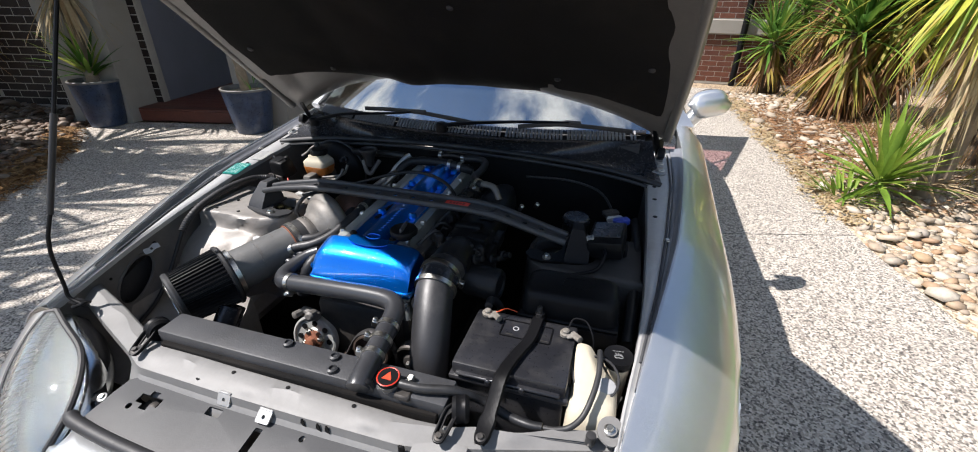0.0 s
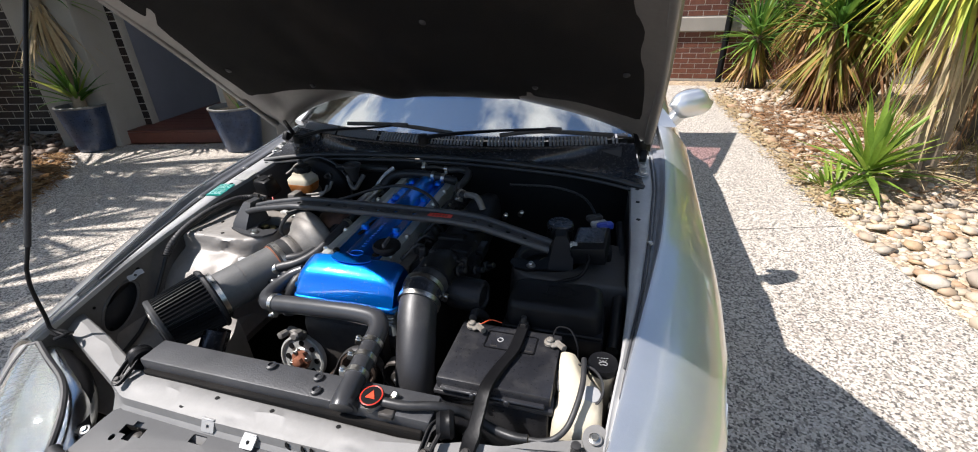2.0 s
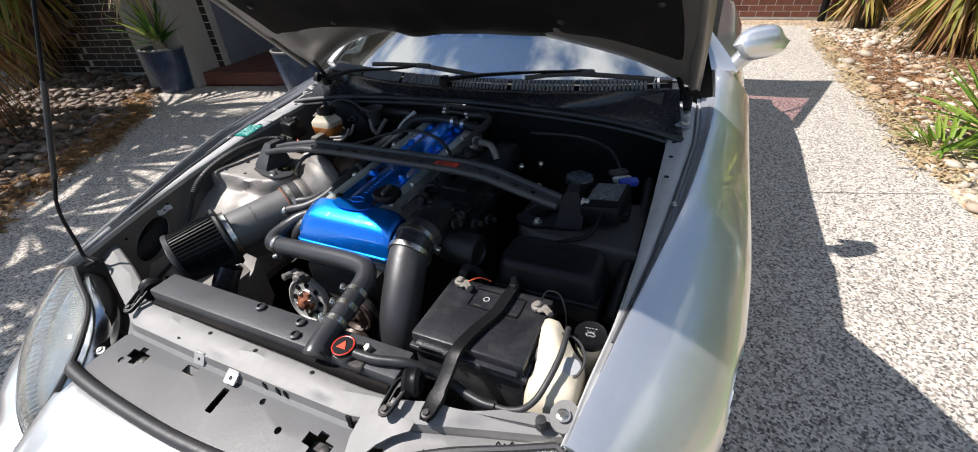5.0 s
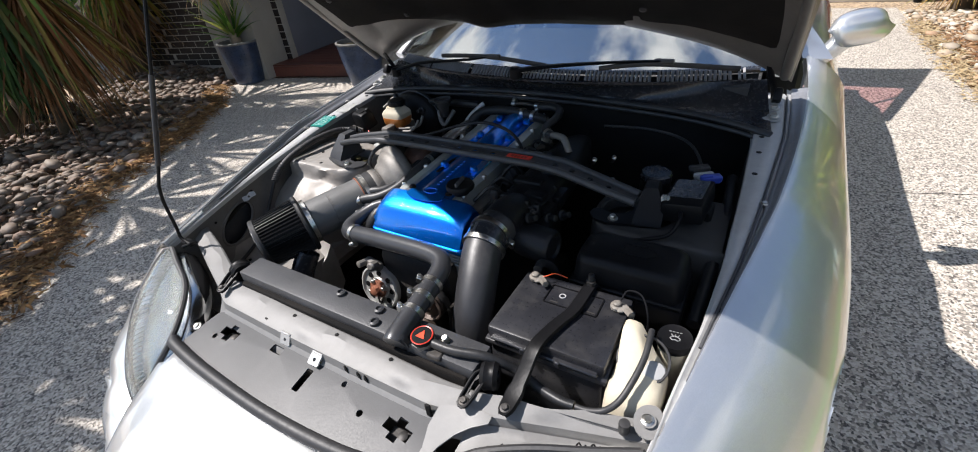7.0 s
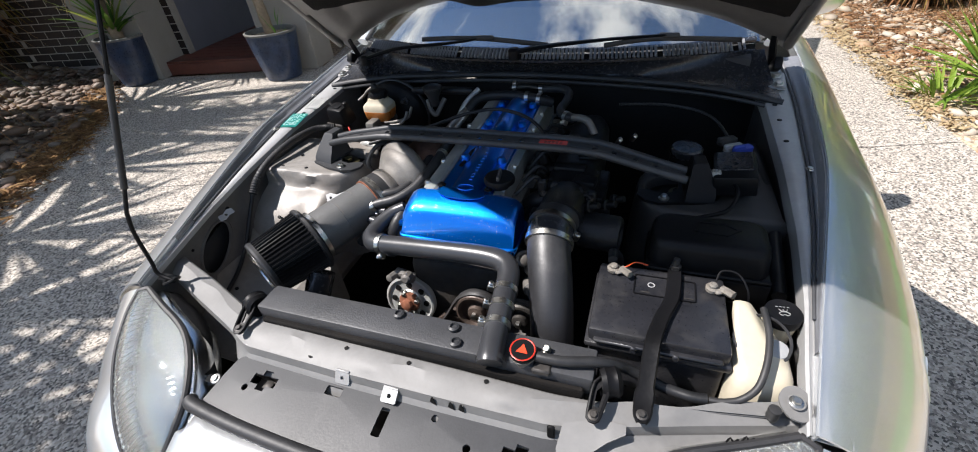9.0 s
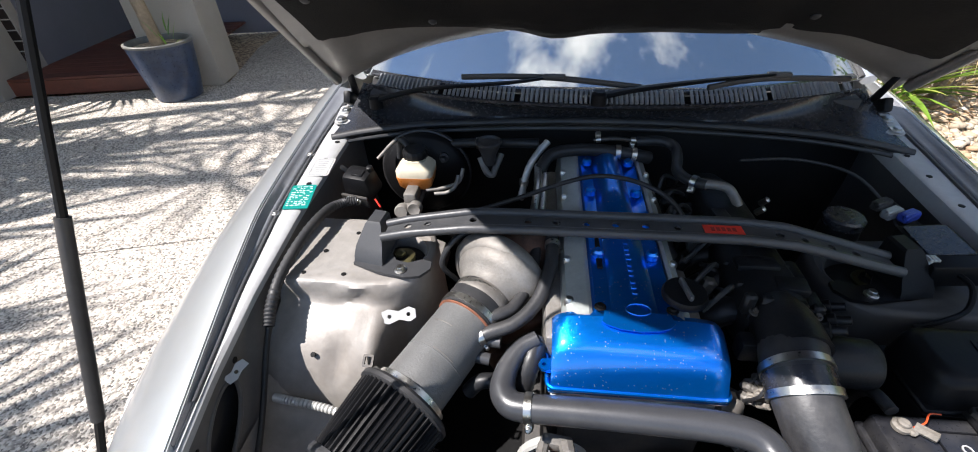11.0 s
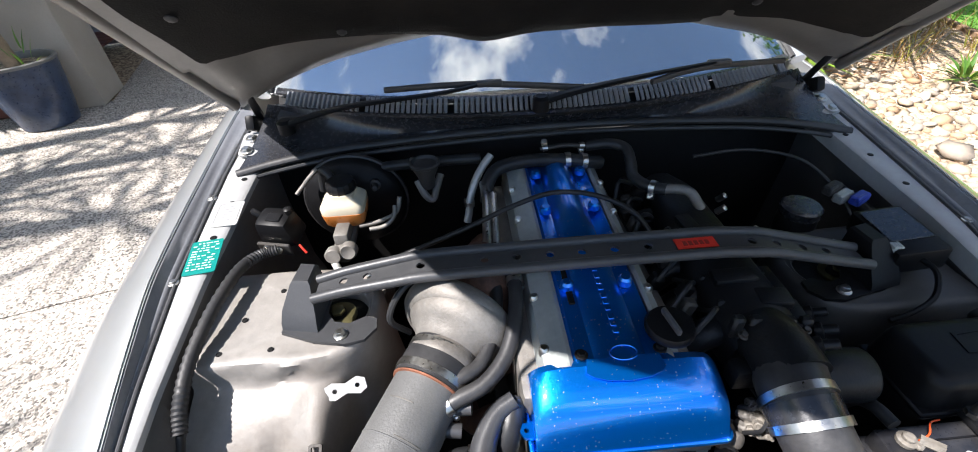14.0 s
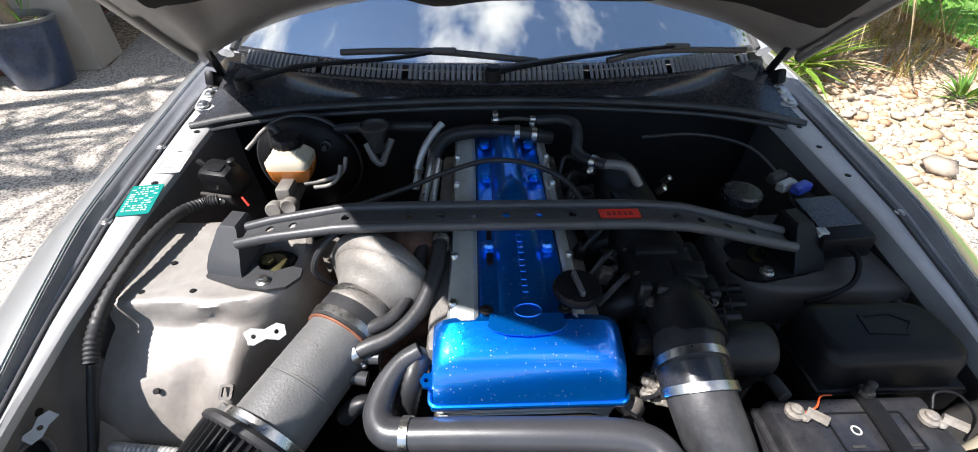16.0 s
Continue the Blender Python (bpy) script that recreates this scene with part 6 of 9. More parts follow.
# ---- turbo and intake ----
FD = Vector((0.452, 0.883, 0.128)).normalized()
FB = Vector((-0.345, 0.868, 0.655))
turbo = thing("turbocharger", (-0.20, 1.16, 0.50), "cast aluminium turbocharger with a snail-shaped compressor housing", "turbocharger")
tc = FB + FD * 0.250
m = frame_of(tc, -FD)
bm = bmesh.new()
lathe(bm, [(0.050, 0.058), (0.057, 0.060), (0.059, 0.055), (0.057, 0.044), (0.055, 0.036), (0.062, 0.028), (0.066, 0.020), (0.076, 0.014), (0.087, 0.002), (0.091, -0.018), (0.087, -0.036), (0.070, -0.048), (0.04, -0.06)], m, 40, lambda a: 1 + 0.06 * math.cos(a - 0.6))
part("compressor_housing", bm, M["alu"], turbo, "rough cast aluminium compressor housing")
bm = bmesh.new()
ring = []
for k in range(19):
    a = radians(-40 + 250 * k / 18)
    r = 0.070 + 0.012 * k / 18
    ring.append(m @ Vector((r * math.cos(a), r * math.sin(a), -0.026)))
sweep(bm, ring, [0.018, 0.024, 0.028], 12, 2)
part("volute", bm, M["alu"], turbo, "snail-shaped volute")
bm = bmesh.new()
for k, a in enumerate((15, 23, 31, 52, 60, 68)):
    a = radians(a + 18)
    block(bm, (0.0022, 0.007, 0.002), m @ Matrix.Translation((0.078 * math.cos(a), 0.078 * math.sin(a), 0.0105)) @ Matrix.Rotation(a, 4, "Z") @ Matrix.Rotation(0.5, 4, "Y"), 0.0006, 1)
part("cast_marks", bm, M["label"], turbo, "small raised cast marks")
bm = bmesh.new()
lathe(bm, [(0.055, 0.0), (0.07, 0.02), (0.075, 0.06), (0.06, 0.10), (0.04, 0.11)], frame_of(tc + FD * 0.06, FD), 30)
sweep(bm, [tc + FD * 0.12, tc + FD * 0.14 + Vector((-0.03, 0.05, -0.05)), (-0.17, 1.42, 0.45), (-0.2, 1.5, 0.3)], 0.04, 14, 5)
part("turbine_housing", bm, M["rust"], turbo, "dark rusty turbine housing and downpipe")
block_bm = bmesh.new()
block(block_bm, (0.06, 0.05, 0.22), Matrix.Translation((-0.20, 1.16, 0.53)), 0.01, 1)
part("turbo_mount", block_bm, M["iron"], turbo, "dark turbo mount flange")
bm = bmesh.new()
sweep(bm, [tc + Vector((-0.08, 0.03, -0.02)), tc + Vector((-0.105, 0.02, 0.03)), tc + Vector((-0.08, 0.04, 0.075)), tc + Vector((-0.03, 0.07, 0.09))], 0.0055, 8, 6)
part("vacuum_hose", bm, M["hose"], turbo, "thin black vacuum hose")

intake_pipe = thing("intake_pipe", tuple(FB + FD * 0.1 - Vector((0, 0, 0.055))), "dark grey powder-coated intake pipe joined to the turbo", "pipe")
bm = bmesh.new()
sweep(bm, [FB - FD * 0.045, FB + FD * 0.165], 0.0545, 36, 6)
lathe(bm, [(0.0547, -0.001), (0.0555, 0.0), (0.0547, 0.001)], frame_of(FB + FD * 0.058, FD), 32)
part("tube", bm, M["duct"], intake_pipe, "dusty grey powder-coated tube")
for q in (0.062, 0.108):
    bm = bmesh.new()
    up = (Vector((0, 0, 1)) - FD * FD.z).normalized()
    aside = FD.cross(up)
    arc = [FB + FD * q + (up * math.cos(a) + aside * math.sin(a)) * 0.0548 for a in (radians((8 if q < 0.08 else -30) + 6 * j) for j in range(8))]
    sweep(bm, arc, 0.0009, 6, 1)
    part("weld_seam", bm, M["alu"], intake_pipe, "thin bright weld seam")
bm = bmesh.new()
lathe(bm, [(0.0550, -0.032), (0.0585, -0.031), (0.0590, 0.0), (0.0570, 0.031), (0.053, 0.032)], frame_of(FB + FD * 0.183, FD), 36)
part("coupler", bm, M["rubber"], intake_pipe, "black silicone coupler")
bm = bmesh.new()
lathe(bm, [(0.0550, -0.0018), (0.0582, -0.001), (0.0582, 0.001), (0.055, 0.0018)], frame_of(FB + FD * 0.1495, FD), 40)
part("coupler_edge", bm, M["copper"], intake_pipe, "orange-red edge of the coupler")
clamp(intake_pipe, FB + FD * 0.163, FD, 0.0587, 0.012, -62)
clamp(intake_pipe, FB + FD * 0.203, FD, 0.0578, 0.012, -58)
for q, side in ((0.118, Vector((0.10, -0.01, 0.005))), (0.090, Vector((0.095, -0.01, -0.01)))):
    bm = bmesh.new()
    p = FB + FD * q
    sweep(bm, [p + side * 0.42, p + side * 0.80], 0.0105, 12, 3)
    part("nipple", bm, M["pipe"], intake_pipe)

FB = FB - FD * 0.017
airfilter = thing("air_filter", tuple(FB - FD * 0.07 - Vector((0, 0, 0.08))), "conical black pleated air filter with a chrome end ring", "air filter")
m = frame_of(FB, -FD)
bm = bmesh.new()
N = 46
rings = []
for r, z in ((0.0775, 0.004), (0.0775, 0.010), (0.0755, 0.03), (0.0715, 0.07), (0.0675, 0.11), (0.066, 0.122)):
    ring = []
    for j in range(N * 4):
        a = 2 * math.pi * j / (N * 4)
        k = 1.0 - (0.075 if j % 4 in (1, 2) else 0.0) * (0.2 if z < 0.006 or z > 0.12 else 1.0)
        ring.append(m @ Vector((r * k * math.cos(a), r * k * math.sin(a), z)))
    rings.append(ring)
loft(bm, rings)
part("pleats", bm, M["black"], airfilter, "black pleated filter cone", 20)
bm = bmesh.new()
lathe(bm, [(0.052, -0.016), (0.060, -0.015), (0.058, -0.004), (0.076, -0.002), (0.081, 0.003), (0.081, 0.009), (0.076, 0.012), (0.06, 0.012)], m, 48)
part("base_ring", bm, M["rubber"], airfilter, "black rubber base of the filter")
clamp(airfilter, FB + FD * 0.009, FD, 0.0605, 0.012, 20)
bm = bmesh.new()
lathe(bm, [(0.060, 0.118), (0.069, 0.119), (0.070, 0.126), (0.067, 0.131), (0.050, 0.133), (0.049, 0.128)], m, 48, None, False, False)
part("end_cap", bm, M["rubber"], airfilter, "black end cap")
bm = bmesh.new()
lathe(bm, [(0.049, 0.128), (0.050, 0.134), (0.046, 0.136), (0.0425, 0.130), (0.038, 0.108), (0.022, 0.085), (0.004, 0.080)], m, 48, None, False, True)
part("chrome_ring", bm, M["reflect"], airfilter, "polished chrome inverted cone")
bm = bmesh.new()
for k in range(24):
    a = 2 * math.pi * k / 24
    sweep(bm, [m @ Vector((0.036 * math.cos(a), 0.036 * math.sin(a), 0.112)), m @ Vector((0.022 * math.cos(a), 0.022 * math.sin(a), 0.092))], 0.0022, 5, 2)
part("inner_pleats", bm, M["black"], airfilter, "dark pleats inside the ring")

# ---- hoses ----


def hose(pts, r, label, mat="hose", base=None, seg=14, per=7, ribs=0.0, clamps=(), name="hose", flat=1.0):
    b = Vector(min((Vector(p) for p in pts), key=lambda p: p.z))
    h = thing(name, tuple(b), label, "hose")
    bm = bmesh.new()
    sweep(bm, pts, r, seg, per, flat, True, ribs)
    part("tube", bm, M[mat], h)
    for at, ax in clamps:
        rr = r if not isinstance(r, (list, tuple)) else r[0]
        clamp(h, at, ax, rr + 0.0005, 0.011, random.Random(int(at[0] * 1000)).uniform(-120, 60))
    return h


hose([(-0.262, 0.957, 0.676), (-0.235, 0.968, 0.690), (-0.19, 0.985, 0.700), (-0.155, 1.02, 0.715), (-0.135, 1.07, 0.735), (-0.128, 1.13, 0.748), (-0.132, 1.20, 0.752)], 0.0125, "dusty grey braided breather hose", "boot", clamps=(((-0.245, 0.964, 0.686), (1, 0.4, 0.4)), ((-0.127, 1.14, 0.749), (0, 1, 0.1))))
hose([(-0.258, 0.985, 0.690), (-0.23, 0.995, 0.702), (-0.195, 1.015, 0.705), (-0.172, 1.06, 0.715), (-0.160, 1.12, 0.735), (-0.155, 1.22, 0.75)], 0.0115, "dusty grey rubber breather hose", "boot", clamps=(((-0.238, 0.993, 0.700), (1, 0.4, 0.3)),))
upper = hose([(-0.150, 0.955, 0.702), (-0.176, 0.942, 0.692), (-0.196, 0.912, 0.678), (-0.202, 0.880, 0.668), (-0.190, 0.858, 0.666), (-0.165, 0.850, 0.669), (-0.10, 0.844, 0.678), (0.0, 0.834, 0.692), (0.09, 0.824, 0.703), (0.135, 0.812, 0.706), (0.153, 0.79, 0.702), (0.158, 0.755, 0.694), (0.162, 0.71, 0.688), (0.166, 0.665, 0.682), (0.171, 0.618, 0.676), (0.173, 0.606, 0.672)], [0.013, 0.0145, 0.0175, 0.0205] + [0.0212] * 12, "thick black upper radiator hose", "pipe", None, 18, 6)
for at, ax in (((-0.160, 0.8495, 0.6695), (1, -0.1, 0.12)), ((0.1585, 0.748, 0.693), (0.08, -1, -0.13)), ((0.162, 0.712, 0.688), (0.08, -1, -0.13)), ((0.1655, 0.675, 0.6835), (0.08, -1, -0.13))):
    clamp(upper, at, ax, 0.0216, 0.011, 20 + 900 * at[0])
hose([(0.220, 0.935, 0.738), (0.212, 0.905, 0.736), (0.215, 0.86, 0.718), (0.230, 0.805, 0.678), (0.243, 0.755, 0.622), (0.249, 0.725, 0.55), (0.249, 0.715, 0.46), (0.245, 0.715, 0.36)], [0.0455, 0.042, 0.040, 0.039], "wide dusty black rubber intake boot", "boot", None, 28, 6, 0.0, (((0.2118, 0.901, 0.735), (0.0, -1, -0.2)), ((0.2135, 0.869, 0.7225), (0.05, -1, -0.45))))
sleeve = thing("hose_sleeve", (0.23, 0.88, 0.68), "glossy black silicone sleeve on the intake boot", "hose")
part("tube", sweep(bmesh.new(), [(0.2118, 0.896, 0.7335), (0.2123, 0.884, 0.7290), (0.2135, 0.870, 0.7230)], [0.0462, 0.0457, 0.0452], 28, 4), M["gloss"], sleeve)
hose([(-0.18, 0.905, 0.60), (-0.172, 0.905, 0.64), (-0.160, 0.93, 0.675), (-0.148, 0.965, 0.690)], 0.0185, "black bypass hose beside the blue cover", ribs=0.0015, per=9)
hose([(-0.262, 0.905, 0.615), (-0.245, 0.91, 0.635), (-0.225, 0.912, 0.640), (-0.19, 0.91, 0.635)], 0.013, "short black heater hose", clamps=(((-0.215, 0.912, 0.639), (1, 0, 0)),))
hose([(-0.31, 0.80, 0.60), (-0.315, 0.765, 0.55), (-0.315, 0.745, 0.47), (-0.31, 0.735, 0.36), (-0.30, 0.74, 0.24)], 0.030, "glossy black intercooler pipe below the filter", "gloss", None, 18)
hose([(-0.572, 1.300, 0.728), (-0.60, 1.288, 0.728), (-0.618, 1.24, 0.738), (-0.628, 1.15, 0.738), (-0.634, 1.06, 0.722), (-0.632, 1.0, 0.700), (-0.628, 0.965, 0.675)], 0.0112, "dusty black corrugated wiring conduit", "rubber", None, 12, 12, 0.0018, name="wiring_conduit")
hose([(-0.628, 0.965, 0.675), (-0.634, 0.93, 0.62), (-0.632, 0.88, 0.56), (-0.622, 0.82, 0.52), (-0.60, 0.74, 0.505)], 0.0055, "black taped wiring loom", name="wiring_loom")
hose([(-0.63, 0.91, 0.54), (-0.60, 0.902, 0.548), (-0.55, 0.898, 0.545), (-0.50, 0.893, 0.535), (-0.44, 0.89, 0.50)], 0.0085, "pale grey corrugated conduit on the bay wall", "label", None, 10, 14, 0.0016, name="wiring_conduit")
hose([(0.240, 0.632, 0.680), (0.262, 0.631, 0.681), (0.29, 0.633, 0.681), (0.337, 0.645, 0.680), (0.365, 0.655, 0.668), (0.392, 0.665, 0.650), (0.440, 0.658, 0.636), (0.478, 0.650, 0.638), (0.50, 0.650, 0.640)], 0.0085, "thin black coolant overflow hose", clamps=(((0.252, 0.640, 0.668), (1, -0.3, 0)),))
hose([(0.502, 0.650, 0.640), (0.522, 0.650, 0.643), (0.545, 0.656, 0.650), (0.563, 0.668, 0.668), (0.574, 0.697, 0.686), (0.580, 0.735, 0.698), (0.580, 0.765, 0.704), (0.578, 0.795, 0.706)], 0.0052, "dusty grey-brown overflow hose", "rubber")
hose([(-0.155, 1.395, 0.735), (-0.150, 1.42, 0.765), (-0.125, 1.445, 0.786), (-0.07, 1.452, 0.795), (0.0, 1.446, 0.797), (0.06, 1.44, 0.792), (0.10, 1.45, 0.78)], 0.0145, "black heater hose along the firewall", clamps=(((0.025, 1.4435, 0.796), (1, -0.05, 0)), ((0.06, 1.44, 0.792), (1, 0, -0.1))))
hose([(0.07, 1.47, 0.812), (0.12, 1.462, 0.818), (0.148, 1.44, 0.815), (0.148, 1.40, 0.804), (0.14, 1.36, 0.797), (0.155, 1.325, 0.795), (0.185, 1.30, 0.798)], 0.0115, "black heater hose with a tight bend", clamps=(((0.165, 1.316, 0.7955), (0.7, -0.6, 0.05)),))
hose([(0.175, 1.305, 0.797), (0.20, 1.295, 0.802), (0.225, 1.285, 0.798), (0.245, 1.27, 0.77)], 0.0095, "bare aluminium coolant pipe", "alu")
hose([(-0.42, 1.50, 0.775), (-0.34, 1.495, 0.785), (-0.25, 1.49, 0.79), (-0.16, 1.485, 0.793)], 0.012, "black vacuum hose along the firewall", clamps=(((-0.31, 1.494, 0.786), (1, 0, 0.05)),))
hose([(-0.03, 1.47, 0.812), (0.02, 1.465, 0.820), (0.07, 1.467, 0.814)], 0.005, "short dark steel coolant pipe", "iron", clamps=(((-0.02, 1.469, 0.815), (1, 0, 0.1)), ((0.06, 1.467, 0.816), (1, 0, 0))))
hose([(-0.200, 1.405, 0.680), (-0.194, 1.412, 0.705), (-0.190, 1.42, 0.73), (-0.178, 1.437, 0.76), (-0.158, 1.46, 0.785), (-0.138, 1.478, 0.802)], 0.0085, "pale blue-grey hose rising from the firewall", "label", clamps=(((-0.192, 1.416, 0.72), (0.1, 0.2, 1)),))
hose([(-0.40, 1.22, 0.72), (-0.30, 1.245, 0.745), (-0.20, 1.265, 0.772), (-0.11, 1.285, 0.800), (-0.03, 1.30, 0.812), (0.05, 1.285, 0.806), (0.11, 1.25, 0.785), (0.14, 1.20, 0.75)], 0.0048, "thin black cable crossing the engine", name="cable")
hose([(-0.172, 1.16, 0.74), (-0.165, 1.25, 0.755), (-0.158, 1.35, 0.765), (-0.16, 1.43, 0.76)], 0.0085, "steel coolant tube beside the cam cover", "steel", name="coolant_tube")
hose([(-0.150, 1.22, 0.745), (-0.146, 1.30, 0.755), (-0.142, 1.38, 0.765)], 0.0075, "steel oil tube beside the cam cover", "steel", name="coolant_tube")
hose([(0.29, 1.42, 0.795), (0.42, 1.44, 0.79), (0.52, 1.40, 0.78), (0.57, 1.33, 0.74), (0.585, 1.28, 0.70)], 0.0035, "thin black cable along the bay wall", name="cable")
hose([(0.634, 1.40, 0.70), (0.640, 1.25, 0.695), (0.640, 1.10, 0.680), (0.636, 1.0, 0.665), (0.632, 0.90, 0.645)], 0.013, "black wiring loom along the bay wall", name="wiring_loom")
hose([(-0.475, 1.30, 0.70), (-0.462, 1.28, 0.69), (-0.45, 1.255, 0.70), (-0.42, 1.24, 0.71), (-0.38, 1.235, 0.70)], 0.0075, "grey-blue clutch hose below the master cylinder", "label")
hose([(-0.505, 1.455, 0.76), (-0.498, 1.45, 0.80), (-0.488, 1.44, 0.815), (-0.475, 1.43, 0.80), (-0.478, 1.425, 0.772)], 0.009, "black brake fluid hose loop")
hose([(-0.42, 1.355, 0.728), (-0.38, 1.362, 0.732), (-0.345, 1.375, 0.742), (-0.335, 1.39, 0.77)], 0.0045, "bent dull steel brake line", "alu", name="brake_line")
hose([(-0.40, 1.35, 0.722), (-0.37, 1.352, 0.726), (-0.35, 1.36, 0.74), (-0.345, 1.375, 0.76)], 0.0045, "bent dull steel brake line", "alu", name="brake_line")
hose([(-0.56, 1.44, 0.762), (-0.545, 1.455, 0.775), (-0.53, 1.46, 0.790), (-0.515, 1.475, 0.800)], 0.0045, "bare steel pipe end by the firewall", "alu", name="brake_line")

# ---- strut brace ----
brace = thing("strut_brace", (0.0, 1.13, 0.70), "black strut tower brace with twin rails and a red plate", "strut brace")
BXS = [-0.455, -0.40, -0.28, -0.20, 0.0, 0.20, 0.28, 0.42, 0.465]
BZS = [0.763, 0.778, 0.800, 0.803, 0.804, 0.803, 0.797, 0.762, 0.752]
BYS = [1.144, 1.143, 1.140, 1.138, 1.137, 1.136, 1.134, 1.128, 1.126]


def brace_z(x, y=0.0):
    return lerp_table(x, BXS, BZS)


def brace_half(x):
    return lerp_table(abs(x), [0.28, 0.455], [0.0262, 0.0215])


def brace_y(x):
    return lerp_table(x, BXS, BYS)


bm = bmesh.new()
xs = list(np.linspace(-0.45, 0.46, 50))
outl = [(x, brace_y(x) - brace_half(x) + 0.001) for x in xs] + [(x, brace_y(x) + brace_half(x) - 0.001) for x in reversed(xs)]
hs = [circle(x, brace_y(x) + 0.002, 0.0072, 12) for x in (-0.405, -0.365, -0.277, -0.175, -0.123, -0.07, -0.018, 0.035, 0.09, 0.262, 0.305, 0.352, 0.396)]
plate(bm, outl, hs, 0.004, Matrix(), lambda x, y: brace_z(x))
part("web", bm, M["bracegrey"], brace, "flat black web with round holes", 30)
for s in (-1, 1):
    bm = bmesh.new()
    sweep(bm, [(x, brace_y(x) + s * brace_half(x), brace_z(x) + 0.001) for x in np.linspace(-0.452, 0.462, 40)], 0.0088, 12, 1)
    part("rail", bm, M["bracegrey"], brace, "round black rail")
bm = bmesh.new()
block(bm, (0.066, 0.024, 0.0015), Matrix.Translation((0.166, 1.136, 0.8050)), 0.0)
plate_red = part("red_plate", bm, M["red"], brace, "red name plate, lettering unreadable")
bm = bmesh.new()
for k in range(5):
    block(bm, (0.006, 0.010, 0.0006), Matrix.Translation((0.148 + 0.009 * k, 1.136, 0.8060)), 0.0)
part("print", bm, pbr("dark_red_print", (0.25, 0.02, 0.015), 0.5), plate_red)
for s in (-1, 1):
    # a tapered upright that takes the rails, on a foot that follows the rim of the tower
    k = 0.0 if s < 0 else 0.012
    bm = bmesh.new()
    rings = []
    for z, a, b, c, d in ((0.7095, (0.512, 1.108), (0.452, 1.096), (0.446, 1.190), (0.498, 1.197)), (0.722, (0.5125, 1.114), (0.453, 1.102), (0.448, 1.190), (0.498, 1.197)),
                          (0.737, (0.511, 1.128), (0.455, 1.116), (0.452, 1.190), (0.497, 1.197)), (0.774, (0.493, 1.150), (0.460, 1.145), (0.456, 1.192), (0.487, 1.198)), (0.779, (0.489, 1.154), (0.463, 1.150), (0.460, 1.189), (0.484, 1.194))):
        rings.append([(s * (x + k), y - 1.2 * k, z) for x, y in (a, b, c, d)])
    loft(bm, rings)
    # east bracket gets a deeper black than its west twin, shade put into the colour
    upright = part("end_bracket", bm, M["satin" if s < 0 else "black"], brace, "black folded end bracket", 25)
    fo = [(0.513, 1.104), (0.460, 1.082), (0.405, 1.070), (0.375, 1.076), (0.358, 1.098), (0.360, 1.118), (0.379, 1.124), (0.405, 1.112), (0.430, 1.118), (0.445, 1.140), (0.446, 1.200), (0.500, 1.205)]
    fo = [(s * (x + k * 0.6), y) for x, y in fo]
    if s > 0:
        fo = fo[::-1]
    bm = bmesh.new()
    plate(bm, fo, (), 0.006, Matrix.Translation((0, 0, 0.7125)))
    # same split for the foot: the east one is darkened for shade
    part("foot", bm, M["satin" if s < 0 else "black"], upright, "black foot plate on the tower", 25)
    for x, y in ((0.414, 1.089), (0.472, 1.200)):
        bolt(upright, (s * (x + k * 0.6), y, 0.713), (0, 0, 1), 0.0075, 0.010, M["steel"])

# ---- brake parts ----
master = thing("brake_master_cylinder", (-0.45, 1.40, 0.65), "aluminium brake master cylinder with fluid reservoir", "brake cylinder")
bm = bmesh.new()
sweep(bm, [(-0.452, 1.300, 0.700), (-0.452, 1.40, 0.706), (-0.452, 1.52, 0.712)], 0.020, 16, 4)
lathe(bm, [(0.017, 0), (0.017, 0.014), (0.014, 0.018), (0.006, 0.018)], frame_of((-0.466, 1.302, 0.706), (0, -1, 0.25)), 20)
lathe(bm, [(0.017, 0), (0.017, 0.014), (0.014, 0.018), (0.006, 0.015)], frame_of((-0.436, 1.305, 0.712), (0, -1, 0.25)), 20)
block(bm, (0.03, 0.05, 0.03), Matrix.Translation((-0.45, 1.335, 0.728)), 0.006, 2)
part("cylinder", bm, M["alu"], master, "bare aluminium cylinder")
reservoir_m = Matrix.Translation((-0.447, 1.385, 0.762))
bm = bmesh.new()
rings = []
for z, sx, sy in ((-0.002, 0.0425, 0.036), (0.002, 0.043, 0.036), (0.014, 0.043, 0.036), (0.022, 0.036, 0.032), (0.030, 0.026, 0.026), (0.036, 0.025, 0.025)):
    rings.append([reservoir_m @ Vector((x * sx, y * sy, z)) for x, y in rounded(-1, -1, 1, 1, 0.35, 4)])
loft(bm, rings)
res = part("reservoir", bm, M["white"], master, "translucent white fluid reservoir")
bm = bmesh.new()
rings = []
for z, s in ((-0.034, 0.80), (-0.026, 0.97), (-0.004, 1.07), (-0.0005, 1.08)):
    rings.append([reservoir_m @ Vector((x * 0.040 * s, y * 0.034 * s, z)) for x, y in rounded(-1, -1, 1, 1, 0.35, 4)])
loft(bm, rings)
part("fluid_level", bm, M["amber"], res, "amber brake fluid showing through")
bm = bmesh.new()
